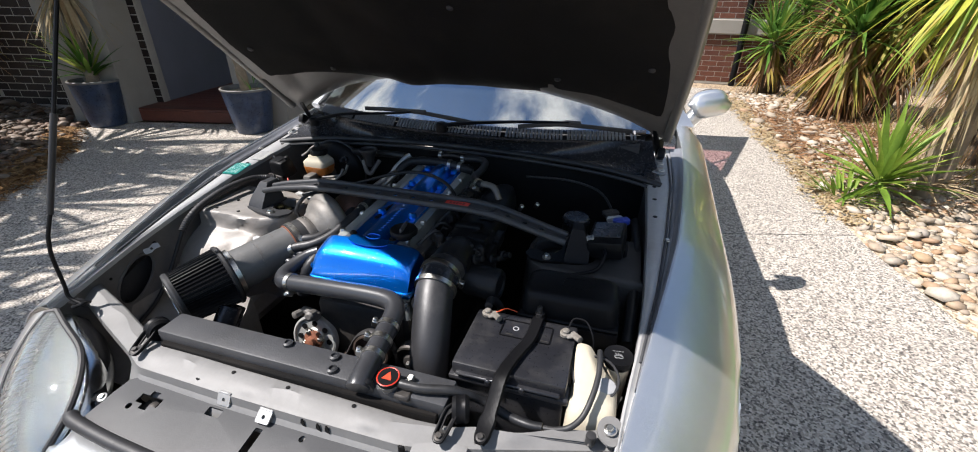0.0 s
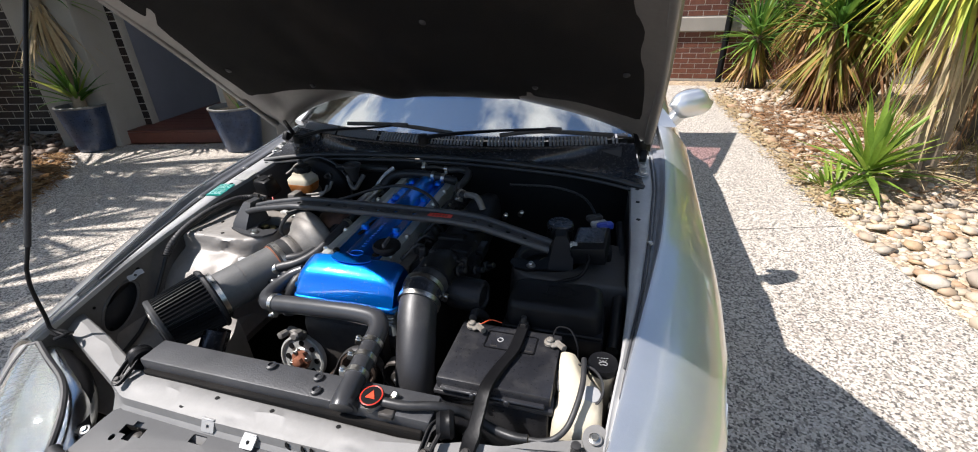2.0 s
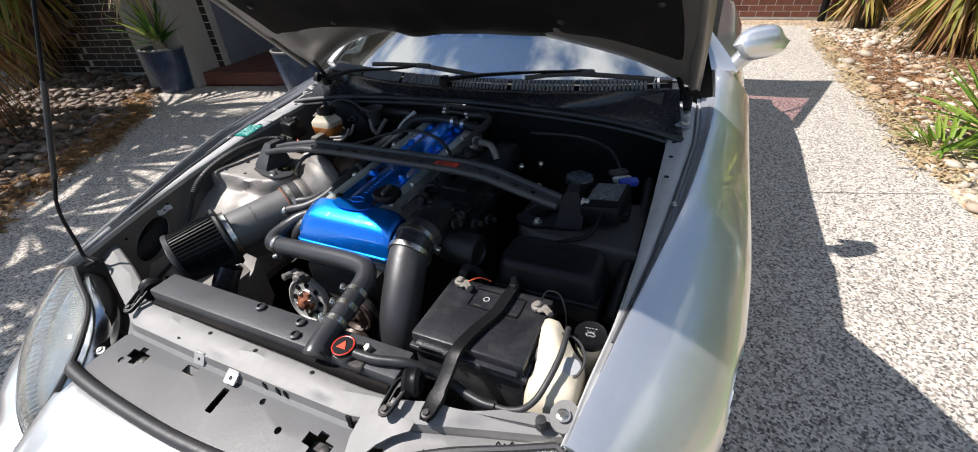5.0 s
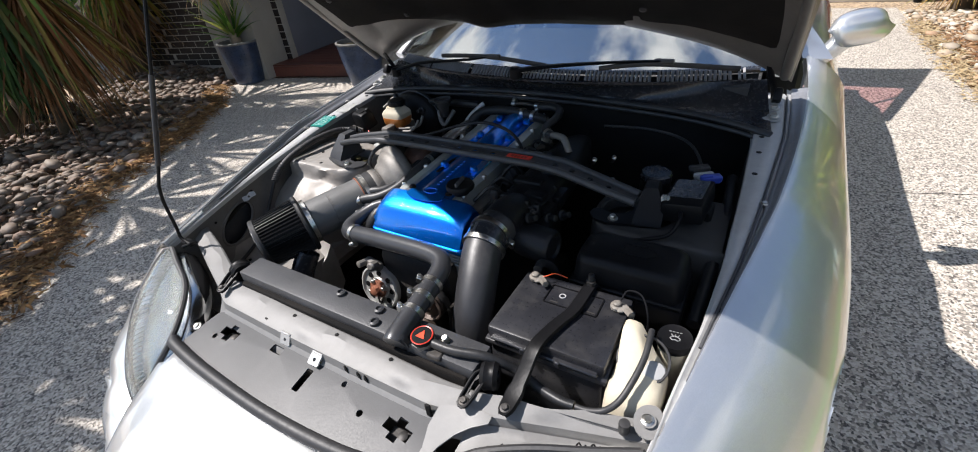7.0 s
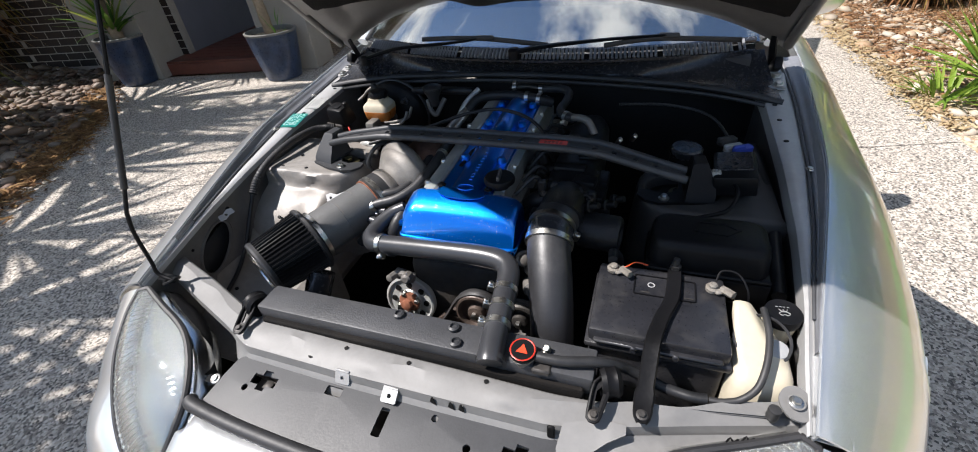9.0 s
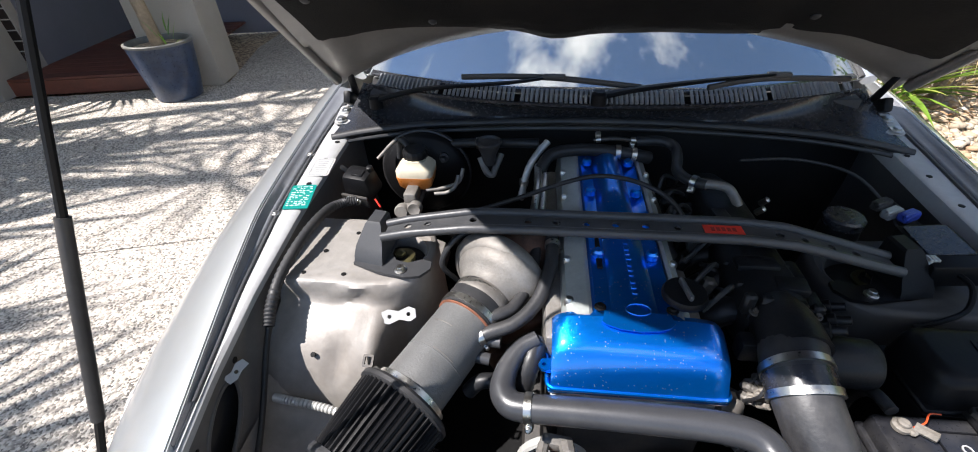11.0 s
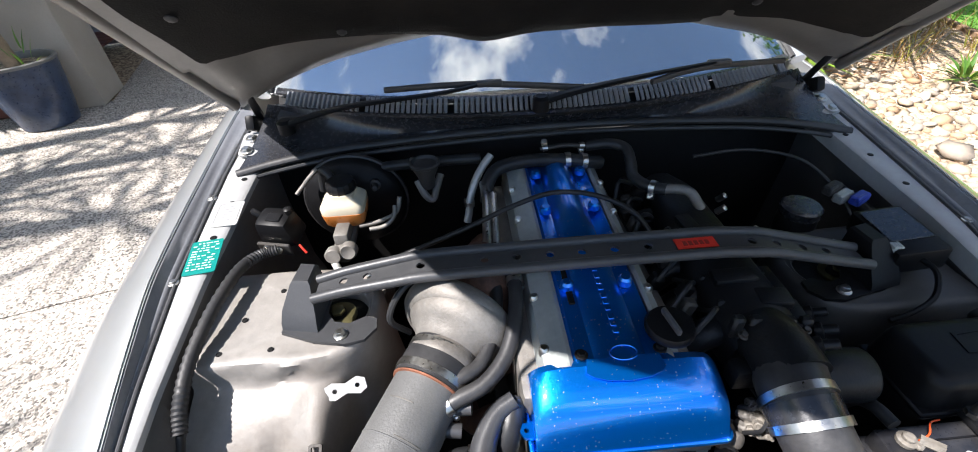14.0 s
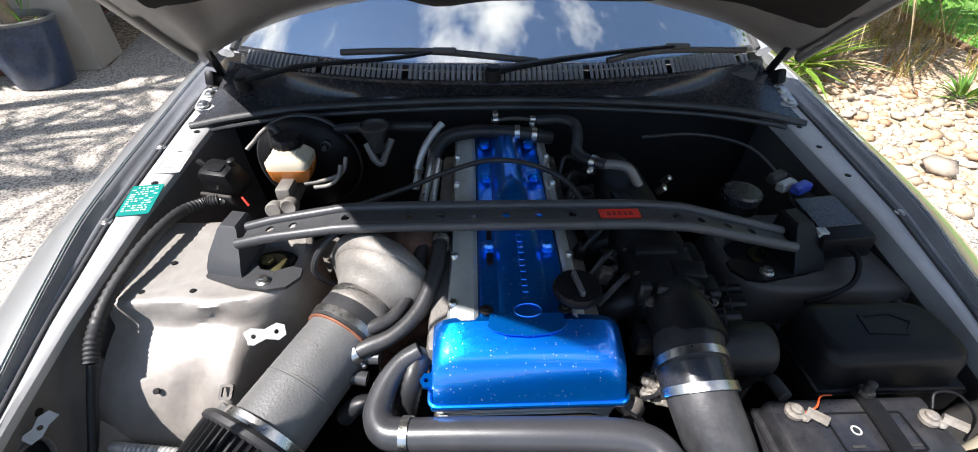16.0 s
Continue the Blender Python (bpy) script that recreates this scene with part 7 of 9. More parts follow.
lathe(bm, [(0.027, 0.0), (0.029, 0.003), (0.029, 0.016), (0.026, 0.021), (0.005, 0.022)], reservoir_m @ Matrix.Translation((0, 0.008, 0.034)), 32, lambda a: 1 + 0.03 * math.cos(16 * a))
part("cap", bm, M["black"], res, "black ribbed screw cap")
booster = thing("brake_booster", (-0.45, 1.53, 0.58), "round black brake booster on the firewall", "brake booster")
bm = bmesh.new()
lathe(bm, [(0.03, 0.0), (0.06, 0.004), (0.105, 0.02), (0.115, 0.035), (0.115, 0.05), (0.10, 0.075)], frame_of((-0.452, 1.455, 0.70), (0, 1, 0)), 40)
part("shell", bm, M["black"], booster, "black pressed steel shell")
bm = bmesh.new()
lathe(bm, [(0.1155, 0.0), (0.1195, 0.002), (0.1195, 0.011), (0.1155, 0.013)], frame_of((-0.452, 1.490, 0.70), (0, 1, 0)), 40, None, False, False)
part("crimped_rim", bm, M["rubber"], booster, "crimped steel rim")
bm = bmesh.new()
lathe(bm, [(0.012, -0.004), (0.012, 0.008), (0.007, 0.010), (0.006, 0.030), (0.003, 0.031)], frame_of((-0.395, 1.463, 0.760), (0.1, -1, 0.2)), 14)
part("check_valve", bm, M["rubber"], booster, "black rubber check valve")
cup = thing("clutch_reservoir", (-0.279, 1.44, 0.74), "small round clutch fluid cup on the firewall", "reservoir")
bm = bmesh.new()
lathe(bm, [(0.016, -0.055), (0.018, -0.03), (0.026, -0.012), (0.029, -0.002), (0.032, 0.0), (0.032, 0.004), (0.028, 0.006), (0.024, 0.0), (0.01, -0.004)], Matrix.Translation((-0.279, 1.44, 0.814)), 28)
part("cup", bm, M["rubber"], cup, "dark plastic cup with a pale rim")
bm = bmesh.new()
sweep(bm, [(-0.30, 1.44, 0.775), (-0.285, 1.425, 0.745), (-0.27, 1.425, 0.735), (-0.262, 1.44, 0.75), (-0.25, 1.46, 0.775)], 0.008, 8, 5)
part("bracket", bm, M["alu"], cup, "pale metal bracket")
act = thing("actuator_box", (-0.573, 1.33, 0.70), "faceted black actuator box on a bracket", "actuator")
bm = bmesh.new()
m = Matrix.Translation((-0.572, 1.345, 0.752)) @ Matrix.Rotation(radians(-14), 4, "Z") @ Matrix.Rotation(radians(12), 4, "X")
block(bm, (0.082, 0.060, 0.062), m, 0.012, 2, (0.82, 0.85))
block(bm, (0.03, 0.02, 0.004), m @ Matrix.Translation((0.005, -0.005, 0.032)), 0.002, 1)
lathe(bm, [(0.008, 0), (0.008, 0.010), (0.004, 0.012)], m @ Matrix.Translation((0.028, 0.012, 0.030)), 10)
sweep(bm, [m @ Vector((-0.036, 0.01, 0.015)), m @ Vector((-0.052, 0.014, 0.022)), m @ Vector((-0.055, 0.02, 0.012))], 0.007, 8, 4)
part("body", bm, M["black"], act, "faceted black plastic body")
bm = bmesh.new()
block(bm, (0.07, 0.008, 0.03), m @ Matrix.Translation((-0.005, -0.034, -0.030)), 0.002, 1)
part("bracket", bm, M["iron"], act, "dark steel bracket")
for a in (-0.018, 0.004):
    bolt(act, m @ Vector((a, -0.040, -0.026)), (0, -1, 0.2), 0.006, 0.007)
bm = bmesh.new()
sweep(bm, [(-0.535, 1.318, 0.722), (-0.528, 1.312, 0.715), (-0.522, 1.308, 0.708)], 0.0022, 8, 4)
part("red_sleeve", bm, M["red"], act, "short red sleeve")

# ---- radiator ----
radiator = thing("radiator", (0.015, 0.645, 0.21), "black radiator with a filler cap across the front of the bay", "radiator")
bm = bmesh.new()
block(bm, (0.645, 0.062, 0.040), Matrix.Translation((0.013, 0.648, 0.650)), 0.005, 2)
block(bm, (0.630, 0.050, 0.04), Matrix.Translation((0.013, 0.648, 0.615)), 0.004, 1)
tank = part("top_tank", bm, M["tankblack"], radiator, "textured black top tank")
bm = bmesh.new()
block(bm, (0.62, 0.012, 0.034), Matrix.Translation((0.013, 0.6125, 0.632)), 0.003, 1)
part("foam_strip", bm, M["liner"], radiator, "black foam strip")
bm = bmesh.new()
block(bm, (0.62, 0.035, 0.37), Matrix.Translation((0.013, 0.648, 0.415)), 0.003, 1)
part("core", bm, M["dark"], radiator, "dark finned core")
bm = bmesh.new()
lathe(bm, [(0.026, 0), (0.025, 0.008), (0.022, 0.012)], frame_of((0.173, 0.612, 0.668), (-0.06, 0.9, 0.2)), 24)
part("hose_flange", bm, M["satin"], tank, "flange of the hose neck")
bm = bmesh.new()
m = frame_of((0.222, 0.634, 0.668), (0.0, -0.12, 1)) @ Matrix.Diagonal((0.82, 0.82, 0.82, 1))
lathe(bm, [(0.022, -0.004), (0.022, 0.012), (0.026, 0.013), (0.026, 0.017), (0.022, 0.018)], m, 28)
part("filler_neck", bm, M["alu"], radiator, "bare metal filler neck")
bm = bmesh.new()
lathe(bm, [(0.018, 0.017), (0.026, 0.018), (0.027, 0.024), (0.0265, 0.027), (0.026, 0.028), (0.025, 0.0275)], m, 36, lambda a: 1 + 0.02 * math.cos(2 * a))
cap = part("radiator_cap", bm, M["black"], radiator, "black cap with a red disc and warning triangle")
bm = bmesh.new()
lathe(bm, [(0.0252, 0.0262), (0.0254, 0.0280), (0.0238, 0.0288), (0.0225, 0.0284)], m, 36, None, False, False)
part("red_rim", bm, M["redcap"], cap, "red rim")
bm = bmesh.new()
lathe(bm, [(0.0225, 0.0262), (0.0222, 0.0283), (0.002, 0.0286)], m, 36)
part("disc", bm, M["black"], cap, "black disc")
bm = bmesh.new()
plate(bm, [(-0.0115, -0.0085), (0.0115, -0.0085), (0.0, 0.0115)], (), 0.001, m @ Matrix.Translation((0, 0, 0.0302)))
part("triangle", bm, pbr("bright_red", (0.75, 0.06, 0.02), 0.4), cap, "orange-red warning triangle")
for p in ((-0.02, 0.664, 0.670), (0.105, 0.630, 0.670), (0.09, 0.660, 0.670)):
    bm = bmesh.new()
    lathe(bm, [(0.010, 0), (0.010, 0.006), (0.006, 0.008), (0.005, 0.004)], Matrix.Translation(p), 16)
    part("boss", bm, M["satin"], tank, "small moulded boss")
bm = bmesh.new()
block(bm, (0.030, 0.022, 0.012), Matrix.Translation((0.255, 0.622, 0.667)), 0.003, 1)
part("tag", bm, M["iron"], tank, "small dirty plug")
for s, x in ((-1, -0.322), (1, 0.345)):
    mount = thing("radiator_mount", (x, 0.585, 0.64), "black radiator mounting bracket with rubber bush", "bracket", "radiator mounts")
    bm = bmesh.new()
    fo = [(-0.011, -0.018), (-0.009, -0.026), (-0.004, -0.030), (0.004, -0.030), (0.009, -0.026), (0.011, -0.018), (0.014, 0.016), (0.013, 0.030), (0.006, 0.040), (-0.006, 0.040), (-0.013, 0.030), (-0.014, 0.016)]
    mm = Matrix.Translation((x, 0.592, 0.654)) @ Matrix.Rotation(radians(-8 * s), 4, "Z") @ Matrix.Rotation(radians(18), 4, "X") @ Matrix.Diagonal((0.85, 0.95, 1, 1))
    plate(bm, fo, [circle(0, -0.019, 0.004, 8), [(-0.004, -0.006), (0.004, -0.006), (0.006, 0.018), (0.0, 0.027), (-0.006, 0.018)]], 0.004, mm)
    sweep(bm, [mm @ Vector((a, b, 0.003)) for a, b in fo] + [mm @ Vector((fo[0][0], fo[0][1], 0.003))], 0.0026, 7, 1)
    part("bracket", bm, M["black"], mount, "black folded bracket")
    bolt(mount, tuple(mm @ Vector((0, -0.020, 0.003))), (0, -0.2, 1), 0.0055, 0.006, M["iron"])
    bm = bmesh.new()
    lathe(bm, [(0.010, -0.013), (0.021, -0.015), (0.0255, -0.008), (0.0235, -0.003), (0.0235, 0.003), (0.0255, 0.008), (0.021, 0.015), (0.010, 0.013), (0.009, 0.006)], frame_of((x + (0.014 if s > 0 else -0.004), 0.632, 0.656), (1, 0.35 * s, 0)), 28)
    part("rubber_bush", bm, M["black"], mount, "round black rubber bush")

# ---- battery ----
battery = thing("battery", (0.422, 0.788, 0.47), "scuffed black car battery held by a black strap", "battery")
bm = bmesh.new()
block(bm, (0.212, 0.168, 0.185), Matrix.Translation((0.422, 0.788, 0.565)), 0.006, 2)
block(bm, (0.226, 0.182, 0.012), Matrix.Translation((0.422, 0.788, 0.655)), 0.004, 2)
part("case", bm, M["battery"], battery, "black plastic case")
bm = bmesh.new()
block(bm, (0.216, 0.172, 0.030), Matrix.Translation((0.422, 0.788, 0.674)), 0.006, 2)
top = part("top", bm, M["battery"], battery, "black moulded top")
bm = bmesh.new()
plate(bm, rounded(0.378, 0.800, 0.482, 0.852, 0.004), [rounded(0.380, 0.802, 0.480, 0.850, 0.004)], 0.002, Matrix.Translation((0, 0, 0.6912)))
part("raised_panel", bm, M["black"], top, "raised outline of the label panel")
bm = bmesh.new()
plate(bm, circle(0.408, 0.828, 0.0065, 16), [circle(0.408, 0.828, 0.0045, 16)], 0.001, Matrix.Translation((0, 0, 0.6905)))
part("indicator", bm, M["mark"], top, "pale ring of the charge indicator")
for k in range(2):
    part("print", block(bmesh.new(), (0.016, 0.003, 0.0008), Matrix.Translation((0.398 + 0.072 * k, 0.808, 0.6896)), 0.0), M["iron"], top, "small unreadable print")
bm = bmesh.new()
block(bm, (0.196, 0.012, 0.006), Matrix.Translation((0.422, 0.700, 0.669)), 0.002, 1)
block(bm, (0.010, 0.012, 0.012), Matrix.Translation((0.388, 0.697, 0.666)), 0.002, 1)
block(bm, (0.010, 0.012, 0.012), Matrix.Translation((0.452, 0.697, 0.666)), 0.002, 1)
part("handle_lip", bm, M["battery"], battery, "moulded lip along the edge")
for x, y in ((0.340, 0.852), (0.508, 0.838)):
    bm = bmesh.new()
    lathe(bm, [(0.008, 0), (0.0075, 0.016), (0.005, 0.018)], Matrix.Translation((x, y, 0.688)), 16)
    lathe(bm, [(0.0115, 0.002), (0.012, 0.008), (0.009, 0.010)], Matrix.Translation((x, y, 0.690)), 14)
    block(bm, (0.020, 0.010, 0.008), Matrix.Translation((x + 0.012, y - 0.007, 0.696)) @ Matrix.Rotation(0.5, 4, "Z"), 0.003, 1)
    lathe(bm, [(0.007, -0.012), (0.007, 0.012), (0.004, 0.013)], frame_of((x + 0.022, y - 0.01, 0.700), (0.6, -0.6, 0.1)), 6)
    part("terminal", bm, M["lead"], battery, "corroded pale terminal clamp")
bm = bmesh.new()
sweep(bm, [(0.350, 0.848, 0.700), (0.364, 0.852, 0.706), (0.378, 0.866, 0.706), (0.40, 0.872, 0.698)], 0.0012, 8, 6)
part("orange_wire", bm, M["orange"], battery, "orange wire at the terminal")
bm = bmesh.new()
sweep(bm, [(0.336, 0.870, 0.700), (0.334, 0.90, 0.695), (0.345, 0.93, 0.66), (0.35, 0.95, 0.60)], 0.009, 10, 6)
part("cable", bm, M["rubber"], battery, "thick black battery cable")
bm = bmesh.new()
sweep(bm, [(0.512, 0.846, 0.705), (0.520, 0.860, 0.718), (0.545, 0.855, 0.720), (0.562, 0.835, 0.70), (0.567, 0.825, 0.66)], 0.0018, 8, 6)
part("earth_lead", bm, M["black"], battery, "thin black earth lead")
strap = thing("battery_strap", (0.409, 0.592, 0.645), "black steel battery hold-down strap bolted at one end", "strap")
bm = bmesh.new()
sp = curve_points([(0.409, 0.580, 0.650), (0.410, 0.615, 0.655), (0.412, 0.650, 0.672), (0.414, 0.682, 0.693), (0.418, 0.710, 0.698), (0.428, 0.750, 0.698), (0.442, 0.795, 0.698), (0.446, 0.845, 0.698), (0.447, 0.880, 0.696)], 4)
rows = []
for i, p in enumerate(sp):
    w = 0.0125 if i > 5 else 0.015
    w *= (0.50, 0.86, 1.0)[min(i, 2)] * (1.0 if i > 3 else 0.92)
    rows.append([p + Vector((-w, 0, -0.001)), p + Vector((-w * 0.8, 0, 0.0025)), p + Vector((0, 0, 0.001)), p + Vector((w * 0.8, 0, 0.0025)), p + Vector((w, 0, -0.001))])
shell(bm, rows, (0, 0, -0.003))
part("bar", bm, M["black"], strap, "flat black bar with folded edges")
bolt(strap, (0.4085, 0.591, 0.652), (0, -0.1, 1), 0.0055, 0.006, M["iron"])
bm = bmesh.new()
lathe(bm, [(0.006, 0.0), (0.006, 0.030), (0.003, 0.032)], Matrix.Translation((0.447, 0.874, 0.690)), 10)
lathe(bm, [(0.010, 0.008), (0.010, 0.016), (0.006, 0.017)], Matrix.Translation((0.447, 0.874, 0.690)), 6)
part("hook_rod", bm, M["iron"], strap, "dark threaded hook rod")
tray = thing("battery_tray", (0.422, 0.788, 0.21), "dark steel battery tray", "tray")
bm = bmesh.new()
block(bm, (0.25, 0.20, 0.012), Matrix.Translation((0.422, 0.788, 0.466)), 0.003, 1)
block(bm, (0.06, 0.06, 0.25), Matrix.Translation((0.43, 0.79, 0.335)), 0.005, 1)
part("shelf", bm, M["dark"], tray)

# ---- bottles and boxes on the east side ----
tank2 = thing("overflow_tank", (0.59, 0.72, 0.40), "stained cream plastic coolant overflow tank", "tank")
bm = bmesh.new()
rings = []
for z, cx, cy, sx, sy in ((0.40, 0.575, 0.727, 0.036, 0.048), (0.45, 0.575, 0.727, 0.040, 0.051), (0.600, 0.576, 0.725, 0.044, 0.054), (0.640, 0.577, 0.726, 0.043, 0.052), (0.658, 0.577, 0.730, 0.040, 0.046), (0.668, 0.576, 0.738, 0.034, 0.036), (0.674, 0.566, 0.758, 0.027, 0.028), (0.690, 0.556, 0.778, 0.021, 0.021), (0.706, 0.548, 0.790, 0.014, 0.015), (0.711, 0.546, 0.793, 0.007, 0.008)):
    rings.append([(cx + x * sx, cy + y * sy, z) for x, y in rounded(-1, -1, 1, 1, 0.45, 4)])
loft(bm, rings)
part("body", bm, M["white"], tank2, "stained cream plastic body", 50)
bm = bmesh.new()
lathe(bm, [(0.019, 0), (0.020, 0.004), (0.017, 0.009), (0.006, 0.011)], frame_of((0.594, 0.744, 0.668), (0.1, -0.35, 1)), 22, lambda a: 1 + 0.12 * math.cos(2 * a))
part("cap", bm, M["mark"], tank2, "dusty pale grey cap")
bm = bmesh.new()
ring = [(0.577 + 0.040 * math.cos(a), 0.752 + 0.036 * math.sin(a), 0.680 + 0.018 * math.sin(a)) for a in (2 * math.pi * j / 24 for j in range(25))]
sweep(bm, ring, 0.0025, 6, 1)
part("strap", bm, M["rubber"], tank2, "thin black retaining strap")
wash = thing("washer_bottle", (0.614, 0.812, 0.40), "cream washer bottle neck with a black screen-wash cap", "washer bottle")
bm = bmesh.new()
lathe(bm, [(0.020, -0.27), (0.021, -0.10), (0.0235, -0.05), (0.0255, -0.006), (0.025, 0.0)], frame_of((0.613, 0.812, 0.674), (0.02, -0.08, 1)), 28)
part("neck", bm, M["white"], wash, "cream plastic filler neck")
m = frame_of((0.613, 0.812, 0.674), (0.005, -0.05, 1))
bm = bmesh.new()
lathe(bm, [(0.0265, 0.0), (0.0285, 0.003), (0.0285, 0.012), (0.027, 0.018), (0.025, 0.0172), (0.002, 0.0172)], m, 32)
wcap = part("cap", bm, M["black"], wash, "black cap with pale washer symbol")
bm = bmesh.new()
ms = m @ Matrix.Translation((0, -0.001, 0.0046)) @ Matrix.Diagonal((0.62, 0.62, 0.74, 1))
for k in range(3):
    a = radians(60 + 30 * k)
    sweep(bm, [ms @ Vector((0.004 * (k - 1), 0.000, 0.0178)), ms @ Vector((0.010 * (k - 1), 0.010, 0.0176))], 0.0006, 5, 2)
sweep(bm, [ms @ Vector((-0.013, -0.004, 0.0178)), ms @ Vector((0.0, 0.004, 0.0178)), ms @ Vector((0.013, -0.004, 0.0178)), ms @ Vector((0.007, -0.011, 0.0178)), ms @ Vector((0, -0.008, 0.0178)), ms @ Vector((-0.007, -0.011, 0.0178)), ms @ Vector((-0.013, -0.004, 0.0176))], 0.0006, 5, 4)
for k in range(4):
    block(bm, (0.006, 0.0018, 0.0004), ms @ Matrix.Translation((-0.0135 + 0.009 * k, 0.0185, 0.0176)), 0.0)
part("symbol", bm, M["label"], wcap, "pale screen-wash symbol and small print")
fuse = thing("fuse_box", (0.503, 0.945, 0.62), "matt black fuse box with a tapered lid", "fuse box")
bm = bmesh.new()
block(bm, (0.216, 0.122, 0.050), Matrix.Translation((0.503, 0.944, 0.652)), 0.006, 2)
part("base", bm, M["black"], fuse, "black plastic base")
bm = bmesh.new()
rings = []
for z, d in ((0.678, 0.0), (0.690, 0.001), (0.722, 0.004), (0.733, 0.007), (0.739, 0.013), (0.741, 0.022)):
    rings.append([(x, y, z) for x, y in rounded(0.398 + d, 0.890 + d, 0.608 - d, 1.006 - d, 0.026, 5)])
loft(bm, rings)
block(bm, (0.214, 0.120, 0.008), Matrix.Translation((0.503, 0.945, 0.680)), 0.003, 1)
flid = part("lid", bm, M["black"], fuse, "smooth black lid")
bm = bmesh.new()
plate(bm, [(-0.035, -0.018), (0.02, -0.022), (0.045, 0.0), (0.02, 0.020), (-0.03, 0.016)], [[(-0.028, -0.013), (0.018, -0.017), (0.037, 0.0), (0.017, 0.015), (-0.025, 0.012)]], 0.0015, Matrix.Translation((0.51, 0.955, 0.7425)))
part("embossing", bm, M["black"], flid, "embossed outline")
bm = bmesh.new()
block(bm, (0.20, 0.11, 0.20), Matrix.Translation((0.515, 0.945, 0.53)), 0.01, 1)
part("bracket", bm, M["dark"], fuse, "dark support bracket")
ps = thing("steering_reservoir", (0.468, 1.29, 0.66), "black power steering reservoir with a wide flat cap", "reservoir")
bm = bmesh.new()
lathe(bm, [(0.034, -0.09), (0.038, -0.02), (0.036, 0.0)], Matrix.Translation((0.468, 1.29, 0.722)), 28)
part("body", bm, M["black"], ps)
bm = bmesh.new()
lathe(bm, [(0.036, -0.002), (0.038, 0.002), (0.038, 0.016), (0.034, 0.020), (0.003, 0.0205)], Matrix.Translation((0.468, 1.29, 0.724)), 32, lambda a: 1 + 0.012 * math.cos(20 * a))
part("cap", bm, M["gloss"], ps, "flat black cap with a dusty sheen")
block_bm = bmesh.new()
block(block_bm, (0.05, 0.05, 0.05), Matrix.Translation((0.468, 1.29, 0.665)), 0.01, 1)
part("mount", block_bm, M["dark"], ps)
relay = thing("relay_box", (0.575, 1.17, 0.70), "black relay box with a glossy flat top and wiring plugs", "relay box")
bm = bmesh.new()
m = Matrix.Translation((0.562, 1.172, 0.744)) @ Matrix.Rotation(radians(-4), 4, "Z") @ Matrix.Rotation(radians(-8), 4, "Y")
block(bm, (0.085, 0.125, 0.045), m, 0.005, 2)
part("body", bm, M["black"], relay, "black plastic body")
bm = bmesh.new()
block(bm, (0.070, 0.085, 0.003), m @ Matrix.Translation((0, 0.012, 0.0235)), 0.001, 1)
part("glossy_lid", bm, M["gloss"], relay, "glossy flat lid")
bm = bmesh.new()
block(bm, (0.020, 0.018, 0.024), Matrix.Translation((0.520, 1.135, 0.752)) @ Matrix.Rotation(0.3, 4, "Z"), 0.004, 2)
for k in range(3):
    block(bm, (0.005, 0.016, 0.005), Matrix.Translation((0.514 + 0.006 * k, 1.132, 0.765)), 0.001, 1)
part("grey_plug", bm, M["label"], relay, "pale grey wiring plug")
for k, (x, y, z, mat) in enumerate(((0.575, 1.318, 0.735, "label"), (0.592, 1.298, 0.742, "blueconn"), (0.56, 1.335, 0.745, "iron"))):
    bm = bmesh.new()
    block(bm, (0.045, 0.022, 0.02), Matrix.Translation((x, y, z)) @ Matrix.Rotation(0.5, 4, "Z"), 0.004, 1)
    block(bm, (0.030, 0.008, 0.012), Matrix.Translation((x - 0.01, y - 0.012, z + 0.008)) @ Matrix.Rotation(0.5, 4, "Z"), 0.002, 1)
    part("connector", bm, M[mat], relay, "wiring connector")
for k in range(1):
    bm = bmesh.new()
    sweep(bm, [(0.555 + 0.012 * k, 1.122, 0.748), (0.56 + 0.013 * k, 1.085 - 0.01 * k, 0.745), (0.545 + 0.010 * k, 1.055 - 0.012 * k, 0.722), (0.50 + 0.01 * k, 1.035 - 0.01 * k, 0.712), (0.46, 1.03, 0.70)], 0.0045, 8, 6)
    part("wire", bm, M["black"], relay)
block_bm = bmesh.new()
block(block_bm, (0.05, 0.05, 0.06), Matrix.Translation((0.59, 1.19, 0.70)), 0.006, 1)
part("mount", block_bm, M["dark"], relay)
# front corner details
corner = thing("corner_bracket", (0.603, 0.662, 0.65), "pale grey corner bracket with a bolt", "bracket")
bm = bmesh.new()
plate(bm, [(0.002 + 0.030 * math.cos(a) * (1.0 if math.cos(a) < 0 else 0.8), 0.033 * math.sin(a) - 0.002) for a in (2 * math.pi * k / 28 for k in range(28))], (), 0.004, Matrix.Translation((0.611, 0.659, 0.666)) @ Matrix.Rotation(radians(10), 4, "X") @ Matrix.Diagonal((0.78, 0.80, 1, 1)))
part("plate", bm, M["undercoat"], corner, "pale painted plate")
bolt(corner, (0.609, 0.656, 0.669), (0, -0.15, 1), 0.0062, 0.007)
